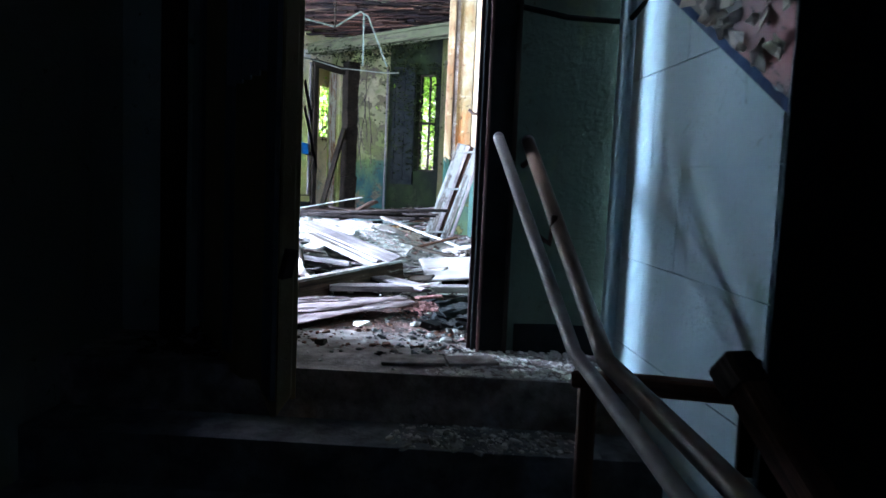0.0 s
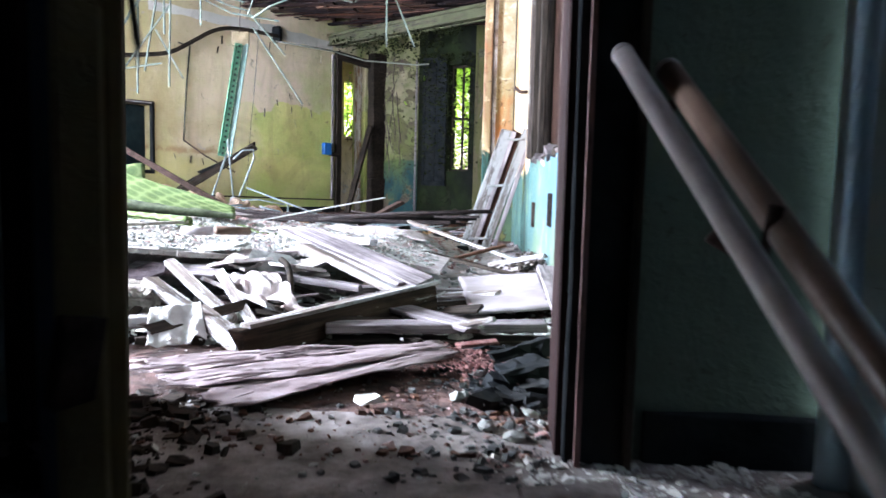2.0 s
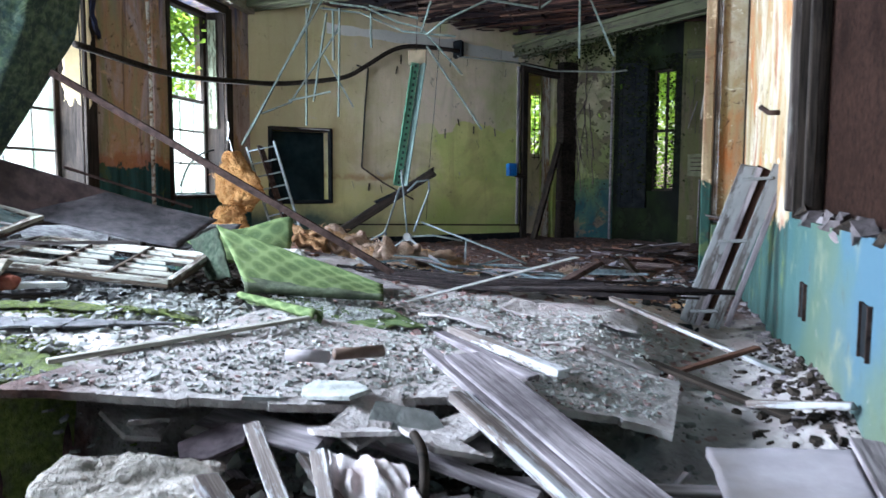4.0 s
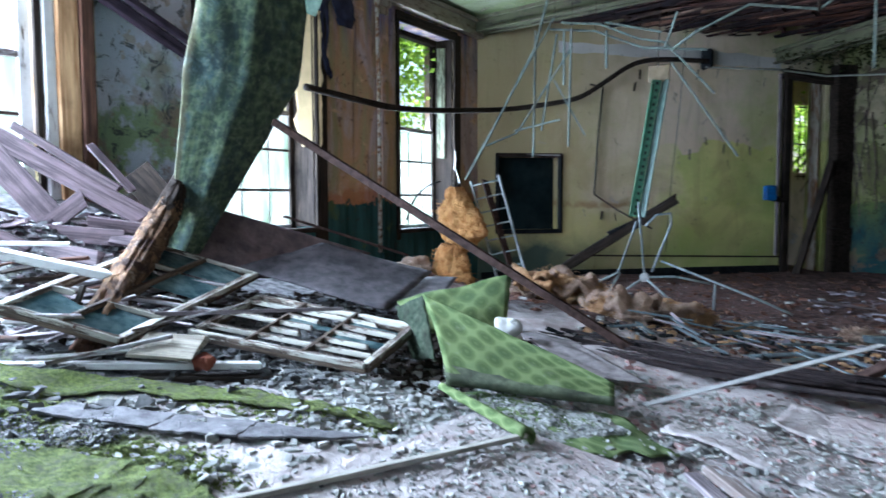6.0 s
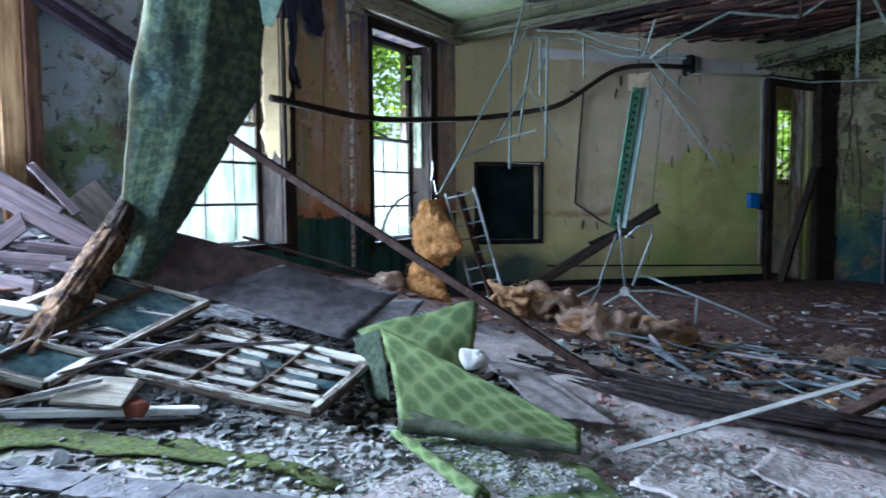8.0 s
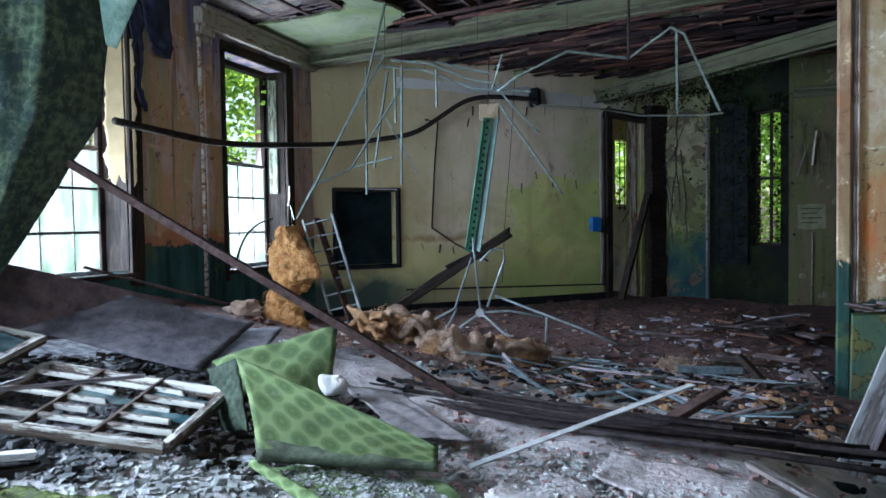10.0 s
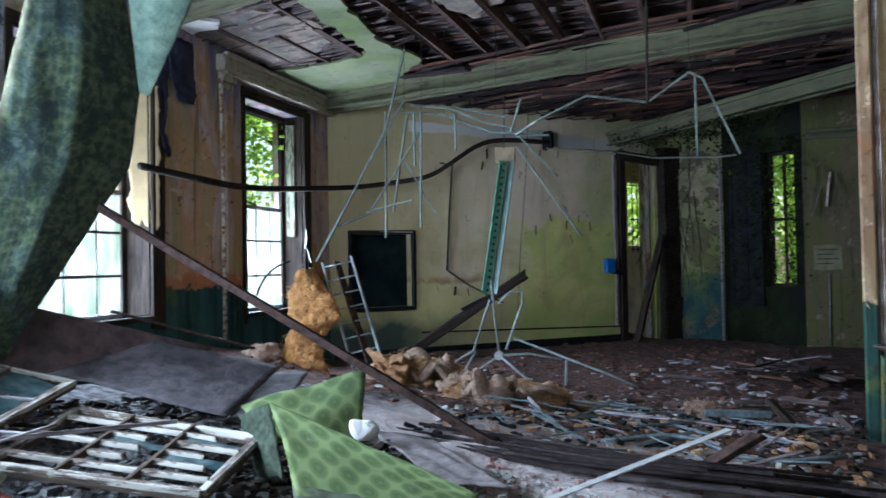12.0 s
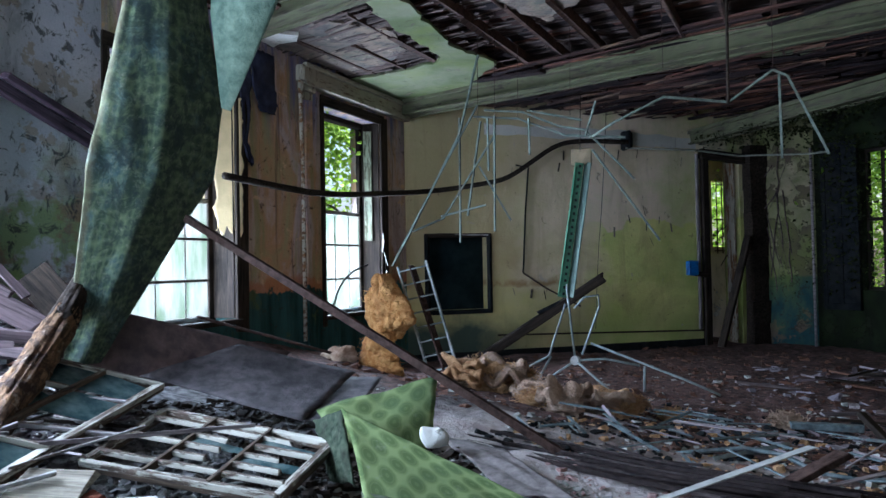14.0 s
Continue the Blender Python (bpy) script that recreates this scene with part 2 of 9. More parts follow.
# rusty tide line over the old dado, broken and uneven
tide = k.math("MULTIPLY", k.ramp(k.math("DIVIDE", k.math("ADD", k.axis("Z"), k.math("MULTIPLY", k.math("SUBTRACT", flake, 0.5), 0.22)), 4.0), (0.262, 0.0), (0.272, 1.0), (0.282, 1.0), (0.3, 0.0)), k.ramp(k.noise(2.4, 6, 0.65), (0.44, 0.0), (0.56, 0.8)))
c = k.mix(tide, c, (0.3, 0.17, 0.07))
coat = k.math("MULTIPLY", k.ramp(k.math("DIVIDE", z, 4.0), (0.485, 1.0), (0.495, 0.0)), k.ramp(k.math("DIVIDE", k.math("ADD", x, 7.0), 3.0), (0.66, 0.0), (0.82, 1.0)))
c = k.mix(k.math("MULTIPLY", coat, 0.9), c, k.mix(k.ramp(k.noise(0.8, 5, 0.6), (0.4, 0.0), (0.6, 1.0)), (0.76, 0.74, 0.26), (0.52, 0.6, 0.16)))
edge = k.math("MULTIPLY", k.ramp(k.math("DIVIDE", k.math("ADD", x, 7.0), 4.0), (0.72, 0.0), (0.9, 0.8)), k.ramp(k.noise(1.4, 6, 0.6), (0.4, 0.3), (0.6, 1.0)))
c = k.mix(edge, c, (0.34, 0.4, 0.1))
c = k.mix(k.ramp(k.noise(1.2, 7, 0.68, tall, 0.7), (0.54, 0.0), (0.76, 0.4)), c, (0.3, 0.22, 0.1))
c = k.mix(k.ramp(k.noise(0.75, 8, 0.62, None, 1.2), (0.5, 0.0), (0.68, 0.45)), c, (0.34, 0.25, 0.12))
c = k.mix(k.ramp(k.noise(2.6, 8, 0.72, k.scaled(k.pos, (3.0, 3.0, 0.16)), 0.5), (0.58, 0.0), (0.7, 0.22)), c, (0.2, 0.15, 0.07))
foot = k.math("MULTIPLY", k.ramp(k.math("DIVIDE", z, 4.0), (0.1, 1.0), (0.2, 0.0)), k.ramp(k.math("DIVIDE", k.math("ADD", x, 7.0), 3.0), (0.3, 0.95), (0.6, 0.25)))
c = k.mix(foot, c, (0.03, 0.06, 0.055))
c = k.mix(k.ramp(flake, (0.66, 0.0), (0.68, 0.7)), c, (0.46, 0.4, 0.34))
c = k.mix(k.ramp(k.noise(7, 9, 0.75, None, 0.8), (0.61, 0.0), (0.66, 0.6)), c, (0.14, 0.1, 0.05))
c = k.mix(k.ramp(grain, (0.6, 0.0), (0.76, 0.35)), c, (0.2, 0.16, 0.08))
k.bump(k.math("ADD", k.math("MULTIPLY", flake, 2.0), k.math("MULTIPLY", grain, 0.5)), 0.5, 0.02)
M["wall_far"] = k.done(c, 0.88)
M["wall_bay"] = painted_wall("peeling_plaster_bay", (0.34, 0.28, 0.19), (0.15, 0.145, 0.075), (0.1, 0.075, 0.055), (0.018, 0.055, 0.06), 1.1, 9.0, 0.47, (0.035, 0.028, 0.02), moss=0.55)
# sea-blue paint that has faded in clouds: teal and moss green low down and by the hatch, chalky and yellowed patches, thin runs
k = Nodes("faded_sea_blue_plaster")
cloud, flake, grain = k.noise(0.9, 5, 0.55), k.noise(3.2, 9, 0.7, None, 0.4), k.noise(50, 6, 0.7)
c = k.ramp(cloud, (0.36, (0.048, 0.1, 0.09)), (0.48, (0.058, 0.115, 0.125)), (0.6, (0.066, 0.12, 0.155)))
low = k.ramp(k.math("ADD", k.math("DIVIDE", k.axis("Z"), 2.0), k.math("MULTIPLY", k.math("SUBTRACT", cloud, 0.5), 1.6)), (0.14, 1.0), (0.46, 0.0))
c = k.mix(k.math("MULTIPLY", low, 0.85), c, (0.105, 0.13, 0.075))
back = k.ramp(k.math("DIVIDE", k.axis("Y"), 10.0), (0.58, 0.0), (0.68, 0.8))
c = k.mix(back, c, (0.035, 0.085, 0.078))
c = k.mix(k.ramp(k.noise(2.1, 7, 0.62, None, 0.5), (0.55, 0.0), (0.64, 0.85)), c, (0.17, 0.18, 0.125))
c = k.mix(k.ramp(k.noise(1.2, 7, 0.65, k.scaled(k.pos, (3.0, 3.0, 0.5)), 0.6), (0.56, 0.0), (0.74, 0.5)), c, (0.12, 0.15, 0.13))
c = k.mix(k.ramp(flake, (0.64, 0.0), (0.66, 0.8)), c, (0.2, 0.2, 0.18))
c = k.mix(k.ramp(k.noise(9, 9, 0.75, None, 0.8), (0.6, 0.0), (0.66, 0.7)), c, (0.07, 0.07, 0.05))
c = k.mix(k.ramp(grain, (0.62, 0.0), (0.74, 0.35)), c, (0.06, 0.075, 0.065))
k.bump(k.math("ADD", k.math("MULTIPLY", flake, 2.0), k.math("MULTIPLY", grain, 0.5)), 0.5, 0.02)
M["wall_right"] = k.done(c, 0.85, 0.0, 0.12)
M["pier_return"] = streaked_wall("rusty_pier_edge", ((0.3, 0.11, 0.04), (0.22, 0.13, 0.08), (0.4, 0.3, 0.18), (0.2, 0.08, 0.04)), (0.2, 0.15, 0.08), (0.1, 0.05, 0.03), 37.0, None, (0.035, 0.085, 0.07), 1.05)
M["foot_moss"] = painted_wall("teal_and_moss_foot", (0.05, 0.085, 0.07), (0.03, 0.06, 0.055), (0.1, 0.085, 0.04), None, 0, 39.0, 0.5, (0.015, 0.014, 0.012), 0.5)
M["pier_face"] = streaked_wall("cream_and_orange_pier_paint", ((0.4, 0.15, 0.05), (0.34, 0.24, 0.13), (0.5, 0.44, 0.33), (0.28, 0.11, 0.055)), (0.34, 0.29, 0.15), (0.11, 0.05, 0.032), 33.0, None, (0.04, 0.085, 0.075), 0.74)
M["wall_damp"] = streaked_wall("damp_olive_plaster", ((0.085, 0.08, 0.035), (0.1, 0.092, 0.042), (0.12, 0.095, 0.06), (0.07, 0.08, 0.03)), (0.1, 0.11, 0.035), (0.035, 0.03, 0.018), 71.0)
# mossy plaster made near-black: the recess's shade is put into its colour
M["wall_recess"] = painted_wall("shaded_mossy_plaster", (0.011, 0.012, 0.01), (0.009, 0.011, 0.007), (0.017, 0.016, 0.013), None, 0, 61.0, 0.4, (0.015, 0.015, 0.012), 0.4, (0.03, 0.045, 0.015))
M["wall_lobby"] = painted_wall("dull_tan_lobby_plaster", (0.56, 0.42, 0.27), (0.48, 0.37, 0.24), (0.5, 0.44, 0.36), None, 0, 81.0, 0.4, moss=0.15)
M["landing_dust"] = speckled("pale_lobby_rubble", (0.2, 0.17, 0.15), (0.42, 0.38, 0.34), 14, 0.95, 0.7, (0.1, 0.08, 0.07), 0.4, 0.1)
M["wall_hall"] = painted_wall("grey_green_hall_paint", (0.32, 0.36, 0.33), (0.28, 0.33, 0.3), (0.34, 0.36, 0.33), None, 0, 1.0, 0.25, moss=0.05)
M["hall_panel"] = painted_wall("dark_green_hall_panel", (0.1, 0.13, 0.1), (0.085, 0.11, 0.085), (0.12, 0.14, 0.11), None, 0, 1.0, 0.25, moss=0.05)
M["wall_stair"] = painted_wall("pale_blue_hall_paint", (0.5, 0.66, 0.74), (0.5, 0.64, 0.7), (0.48, 0.62, 0.68), None, 0, 2.0, 0.2, (0.3, 0.38, 0.42), 0.02)
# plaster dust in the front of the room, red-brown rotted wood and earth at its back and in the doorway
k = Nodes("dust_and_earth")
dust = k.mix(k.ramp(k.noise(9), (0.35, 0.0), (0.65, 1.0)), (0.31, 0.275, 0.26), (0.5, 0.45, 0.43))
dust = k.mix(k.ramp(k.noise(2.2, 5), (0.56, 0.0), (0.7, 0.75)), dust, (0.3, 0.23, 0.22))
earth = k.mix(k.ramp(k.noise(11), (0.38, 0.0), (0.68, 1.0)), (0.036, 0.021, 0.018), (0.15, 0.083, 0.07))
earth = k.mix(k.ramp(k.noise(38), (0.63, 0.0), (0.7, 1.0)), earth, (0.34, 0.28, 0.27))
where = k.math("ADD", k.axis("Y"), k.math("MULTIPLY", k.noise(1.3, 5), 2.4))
# darker ground by the windows carries the shade of gaps under the boards
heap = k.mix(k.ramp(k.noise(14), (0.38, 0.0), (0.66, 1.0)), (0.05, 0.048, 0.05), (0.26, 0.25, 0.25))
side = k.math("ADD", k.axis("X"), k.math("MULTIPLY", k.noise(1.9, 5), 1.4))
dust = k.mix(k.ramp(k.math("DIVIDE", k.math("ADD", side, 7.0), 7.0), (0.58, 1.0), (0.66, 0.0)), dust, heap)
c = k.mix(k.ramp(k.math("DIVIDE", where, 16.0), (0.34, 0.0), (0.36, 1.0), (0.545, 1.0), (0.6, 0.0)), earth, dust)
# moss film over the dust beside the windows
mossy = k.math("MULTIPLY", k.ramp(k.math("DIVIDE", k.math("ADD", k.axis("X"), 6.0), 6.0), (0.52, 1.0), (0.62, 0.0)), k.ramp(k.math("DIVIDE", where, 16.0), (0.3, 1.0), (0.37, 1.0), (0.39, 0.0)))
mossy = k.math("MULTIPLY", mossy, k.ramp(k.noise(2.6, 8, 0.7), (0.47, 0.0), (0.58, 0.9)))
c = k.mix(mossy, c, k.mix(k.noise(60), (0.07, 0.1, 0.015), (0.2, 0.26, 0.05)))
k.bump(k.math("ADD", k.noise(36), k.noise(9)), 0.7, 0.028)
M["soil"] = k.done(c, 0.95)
M["dark_soil"] = speckled("sooty_stone", (0.09, 0.095, 0.1), (0.24, 0.25, 0.26), 9, 0.9, 0.6, (0.02, 0.02, 0.02), 0.4, 0.1)
M["stone"] = speckled("plaster_rubble", (0.3, 0.305, 0.285), (0.6, 0.6, 0.56), 16, 0.95, 0.7, (0.16, 0.15, 0.14), 0.3, 0.6)
M["joist"] = wood("rusty_brown_joist", (0.026, 0.016, 0.015), (0.12, 0.066, 0.05), 30)
M["lath"] = wood("old_lath", (0.03, 0.024, 0.026), (0.17, 0.12, 0.105), 50)
# charred wood, also dark pieces that put shade into gaps of the rubble
M["dark_wood"] = wood("charred_and_shade_timber", (0.012, 0.01, 0.009), (0.06, 0.045, 0.035), 40)
M["brown_wood"] = wood("brown_varnish", (0.05, 0.022, 0.015), (0.16, 0.075, 0.045), 50)
M["orange_wood"] = wood("orange_pine", (0.34, 0.17, 0.07), (0.78, 0.52, 0.28), 26)
M["grey_wood"] = wood("grey_weathered_board", (0.1, 0.08, 0.085), (0.38, 0.33, 0.34), 50)
M["white_paint"] = wood("white_flaking_paint", (0.12, 0.09, 0.08), (0.3, 0.25, 0.22), 50, 0.75, (0.54, 0.53, 0.54), 0.48)
M["worn_white"] = wood("worn_white_sash", (0.05, 0.036, 0.028), (0.2, 0.15, 0.115), 50, 0.8, (0.56, 0.54, 0.46), 0.5)
M["bright_paint"] = wood("white_gloss_paint", (0.1, 0.075, 0.06), (0.3, 0.25, 0.21), 50, 0.7, (0.7, 0.69, 0.66), 0.56)
M["cream_paint"] = wood("cream_flaking_paint", (0.16, 0.08, 0.04), (0.42, 0.22, 0.1), 40, 0.8, (0.7, 0.66, 0.55), 0.5)
M["green_paint"] = wood("green_grey_flaking_paint", (0.045, 0.038, 0.03), (0.15, 0.13, 0.085), 22, 0.85, (0.12, 0.125, 0.068), 0.52)
M["cornice_paint"] = wood("cream_cornice_paint", (0.12, 0.07, 0.045), (0.28, 0.2, 0.14), 30, 0.85, (0.46, 0.42, 0.33), 0.55)
# for sooty pieces, and for surfaces whose lack of light is in the colour
M["black"] = speckled("soot_and_shade_black", (0.008, 0.01, 0.012), (0.02, 0.022, 0.024), 8, 0.9, 0.3)
M["grid_steel"] = speckled("dull_ceiling_bar", (0.09, 0.115, 0.1), (0.21, 0.25, 0.215), 20, 0.6, 0.2, (0.09, 0.07, 0.05), 0.35, 0.3, 0.3)
M["steel"] = speckled("galvanised_strip", (0.08, 0.105, 0.115), (0.19, 0.235, 0.25), 20, 0.55, 0.2, (0.12, 0.1, 0.08), 0.25, 0.3, 0.3)
M["rust"] = speckled("rusted_steel", (0.03, 0.018, 0.015), (0.095, 0.06, 0.05), 25, 0.7, 0.4, (0.03, 0.02, 0.018), 0.4, 0.3)
M["moss"] = speckled("moss", (0.1, 0.135, 0.03), (0.29, 0.35, 0.09), 50, 1.0, 1.0, (0.17, 0.165, 0.12), 0.4, 0.2, depth=0.03)
M["felt"] = speckled("brown_roofing_sheet", (0.065, 0.045, 0.046), (0.16, 0.11, 0.1), 9, 0.85, 0.6, (0.035, 0.027, 0.028), 0.45, 0.2)
M["grey_felt"] = speckled("grey_roofing_sheet", (0.05, 0.046, 0.052), (0.15, 0.135, 0.14), 11, 0.8, 0.6, (0.03, 0.027, 0.03), 0.5, 0.2)
M["tan_wool"] = speckled("tan_insulation_wool", (0.5, 0.3, 0.15), (0.74, 0.5, 0.28), 22, 1.0, 1.0, (0.3, 0.16, 0.07), 0.35, 0.4, depth=0.03)
M["wool"] = speckled("pink_insulation_wool", (0.42, 0.3, 0.22), (0.76, 0.6, 0.48), 18, 1.0, 1.0, (0.26, 0.15, 0.08), 0.38, 0.4, depth=0.03)
M["foam"] = speckled("orange_insulation_foam", (0.42, 0.19, 0.05), (0.72, 0.42, 0.16), 14, 0.95, 0.9, (0.3, 0.12, 0.035), 0.4, 0.2, depth=0.04)

# patterned carpet: rows of rosettes in two greens
k = Nodes("green_rosette_carpet")
cell = k.scaled(k.tex.outputs["UV"], 9.5)
cell.node.inputs["Rotation"].default_value = (0, 0, radians(45))
ring = k.voronoi(1.0, cell)
k.n[-1].inputs["Randomness"].default_value = 0.0
waves = k.math("SINE", k.math("MULTIPLY", ring, 26.0))
c = k.mix(k.ramp(k.math("ADD", ring, k.math("MULTIPLY", k.math("SUBTRACT", k.noise(40, 5, 0.7), 0.5), 0.12)), (0.32, 1.0), (0.52, 0.0)), (0.16, 0.205, 0.085), (0.075, 0.11, 0.04))
c = k.mix(k.math("MULTIPLY", k.ramp(waves, (0.4, 0.0), (0.9, 1.0)), 0.3), c, (0.15, 0.195, 0.08))
c = k.mix(k.ramp(k.noise(2.6, 8, 0.7), (0.5, 0.0), (0.72, 0.7)), c, (0.06, 0.095, 0.05))
c = k.mix(k.ramp(k.noise(9, 8, 0.75), (0.58, 0.0), (0.7, 0.5)), c, (0.19, 0.21, 0.16))
k.bump(k.noise(350, 3), 0.5, 0.004)
M["carpet"] = k.done(c, 1.0, 0.0, 0.1)

# ---------- building blocks ----------


def part(name, bm, mat, parent=None, label="", smooth=False):
    """Link a bmesh as one mesh object under a thing or under a part."""
    me = bpy.data.meshes.new(name)
    bm.to_mesh(me)
    bm.free()
    me.materials.append(M[mat] if isinstance(mat, str) else mat)
    if smooth:
        for p in me.polygons:
            p.use_smooth = True
    ob = new(name, me)
    if parent:
        ob.parent = parent
        ob.matrix_parent_inverse = parent.matrix_basis.inverted()
    if label:
        ob["label"] = label
    return ob


def empty(name, at, label, category, group="", kind=""):
    ob = new(name)
    ob.empty_display_size = 0.1
    ob.location = at
    return tagged(ob, label, category, group, kind)


def add_box(bm, size, m=Matrix.Identity(4), jag=0.0, rng=None):
    r = bmesh.ops.create_cube(bm, size=1.0)
    for v in r["verts"]:
        v.co = Vector((v.co.x * size[0], v.co.y * size[1], v.co.z * size[2]))
        if jag:
            v.co += Vector([rng.uniform(-jag, jag) for _ in range(3)])
        v.co = m @ v.co
    return r["verts"]


def along(p0, p1, roll=0.0):
    """A frame with its middle between p0 and p1 and its x from one to the other. Upright, roll is the plan angle of its y."""
    p0, p1 = Vector(p0), Vector(p1)
    d = (p1 - p0).normalized()
    if abs(d.z) > 0.98:
        w = Vector((math.cos(radians(roll)), math.sin(radians(roll)), 0))
        w = (w - d * w.dot(d)).normalized()
        m = Matrix((d, w, d.cross(w))).transposed().to_4x4()
        return Matrix.Translation((p0 + p1) / 2) @ m, (p1 - p0).length
    q = (p1 - p0).to_track_quat("X", "Z")
    return Matrix.Translation((p0 + p1) / 2) @ q.to_matrix().to_4x4() @ Matrix.Rotation(radians(roll), 4, "X"), (p1 - p0).length


def board(name, p0, p1, wide, thick, mat, label="", category="", roll=0.0, parent=None, seed=1, bow=0.0, group="", jag=None):
    """A board from p0 to p1 with torn ends, worn edges and a slight bow."""
    rng = random.Random(seed)
    m, length = along(p0, p1, roll)
    bm = bmesh.new()
    n = max(2, min(12, int(length / 0.2)))
    rows = []
    j = (0.25 * wide if jag is None else jag)
    for i in range(n + 1):
        u = i / n - 0.5
        row = []
        for y, z in ((-1, -1), (1, -1), (1, 1), (-1, 1)):
            x = u * length
            if i in (0, n):
                x += rng.uniform(-1, 1) * j
            row.append(bm.verts.new((x, y * wide / 2 * (1 + rng.uniform(-0.03, 0.03)), z * thick / 2 + bow * (1 - 4 * u * u) + rng.uniform(-0.04, 0.04) * thick)))
        rows.append(row)
    for a, b in zip(rows, rows[1:]):
        for q in range(4):
            bm.faces.new((a[q], b[q], b[(q + 1) % 4], a[(q + 1) % 4]))
    bm.faces.new(rows[0])
    bm.faces.new(rows[-1][::-1])
    bmesh.ops.recalc_face_normals(bm, faces=bm.faces)
    bmesh.ops.bevel(bm, geom=[e for e in bm.edges if e.is_manifold and e.calc_face_angle(0) > 1.0], offset=min(wide, thick) * 0.12, segments=1, affect="EDGES")
    ob = part(name, bm, mat, None, label)
    ob.matrix_world = m
    if parent:
        ob.parent = parent
        ob.matrix_parent_inverse = parent.matrix_basis.inverted()
    return tagged(ob, "", category, group)


def roll_to(p0, p1, eye):
    """The roll that turns a board's broad face towards a point."""
    m, _ = along(p0, p1)
    d = m.to_3x3().inverted() @ (Vector(eye) - (Vector(p0) + Vector(p1)) / 2)
    return math.degrees(math.atan2(-d.y, d.z))


def tube(name, pts, radius, mat, label="", category="", parent=None, sides=8, group="", square=False, smooth_path=0):
    """A pipe, rod or cable swept along points."""
    pts = [Vector(p) for p in pts]
    for _ in range(smooth_path):
        out = [pts[0]]
        for a, b in zip(pts, pts[1:]):
            out += [a.lerp(b, 0.25), a.lerp(b, 0.75)]
        pts = out + [pts[-1]]
    bm = bmesh.new()
    sides = 4 if square else sides
    rings, up = [], None
    for i, p in enumerate(pts):
        d = (pts[min(i + 1, len(pts) - 1)] - pts[max(i - 1, 0)]).normalized()
        if up is None:
            up = Vector((0, 0, 1)) if abs(d.z) < 0.9 else Vector((1, 0, 0))
        side = d.cross(up).normalized()
        up = side.cross(d).normalized()
        r = radius if isinstance(radius, (int, float)) else radius[0] + (radius[1] - radius[0]) * i / (len(pts) - 1)
        rings.append([bm.verts.new(p + (side * math.cos(a) + up * math.sin(a)) * r) for a in (2 * math.pi * (q + 0.5 * square) / sides for q in range(sides))])
    for a, b in zip(rings, rings[1:]):
        for q in range(sides):
            bm.faces.new((a[q], a[(q + 1) % sides], b[(q + 1) % sides], b[q]))
    bm.faces.new(rings[0][::-1])
    bm.faces.new(rings[-1])
    ob = part(name, bm, mat, parent, label, smooth=not square)
    return tagged(ob, "", category, group)


def sheet(name, fn, nu, nv, thick, mat, label="", category="", parent=None, group="", uv=(1.0, 1.0), smooth=True):
    """A bent sheet with real thickness; fn(u, v) gives its middle surface."""
    bm = bmesh.new()
    lay = bm.loops.layers.uv.new("UVMap")
    g = [[Vector(fn(i / nu, j / nv)) for j in range(nv + 1)] for i in range(nu + 1)]
    top, low = [], []
    for i in range(nu + 1):
        a, b = [], []
        for j in range(nv + 1):
            du = g[min(i + 1, nu)][j] - g[max(i - 1, 0)][j]
            dv = g[i][min(j + 1, nv)] - g[i][max(j - 1, 0)]
            n = du.cross(dv).normalized() * thick / 2
            a.append(bm.verts.new(g[i][j] + n))
            b.append(bm.verts.new(g[i][j] - n))
        top.append(a)
        low.append(b)

    def face(vs, uvs):
        f = bm.faces.new(vs)
        for lp, w in zip(f.loops, uvs):
            lp[lay].uv = (w[0] * uv[0], w[1] * uv[1])

    for i in range(nu):
        for j in range(nv):
            c = [(i / nu, j / nv), ((i + 1) / nu, j / nv), ((i + 1) / nu, (j + 1) / nv), (i / nu, (j + 1) / nv)]
            face((top[i][j], top[i + 1][j], top[i + 1][j + 1], top[i][j + 1]), c)
            face((low[i][j], low[i][j + 1], low[i + 1][j + 1], low[i + 1][j]), [c[0], c[3], c[2], c[1]])
    for i in range(nu):
        for j in (0, nv):
            face((top[i][j], low[i][j], low[i + 1][j], top[i + 1][j]), [(i / nu, j / nv)] * 4)
    for j in range(nv):
        for i in (0, nu):
            face((top[i][j], top[i][j + 1], low[i][j + 1], low[i][j]), [(i / nu, j / nv)] * 4)
    bmesh.ops.recalc_face_normals(bm, faces=bm.faces)
    ob = part(name, bm, mat, parent, label, smooth=smooth)
    return tagged(ob, "", category, group)


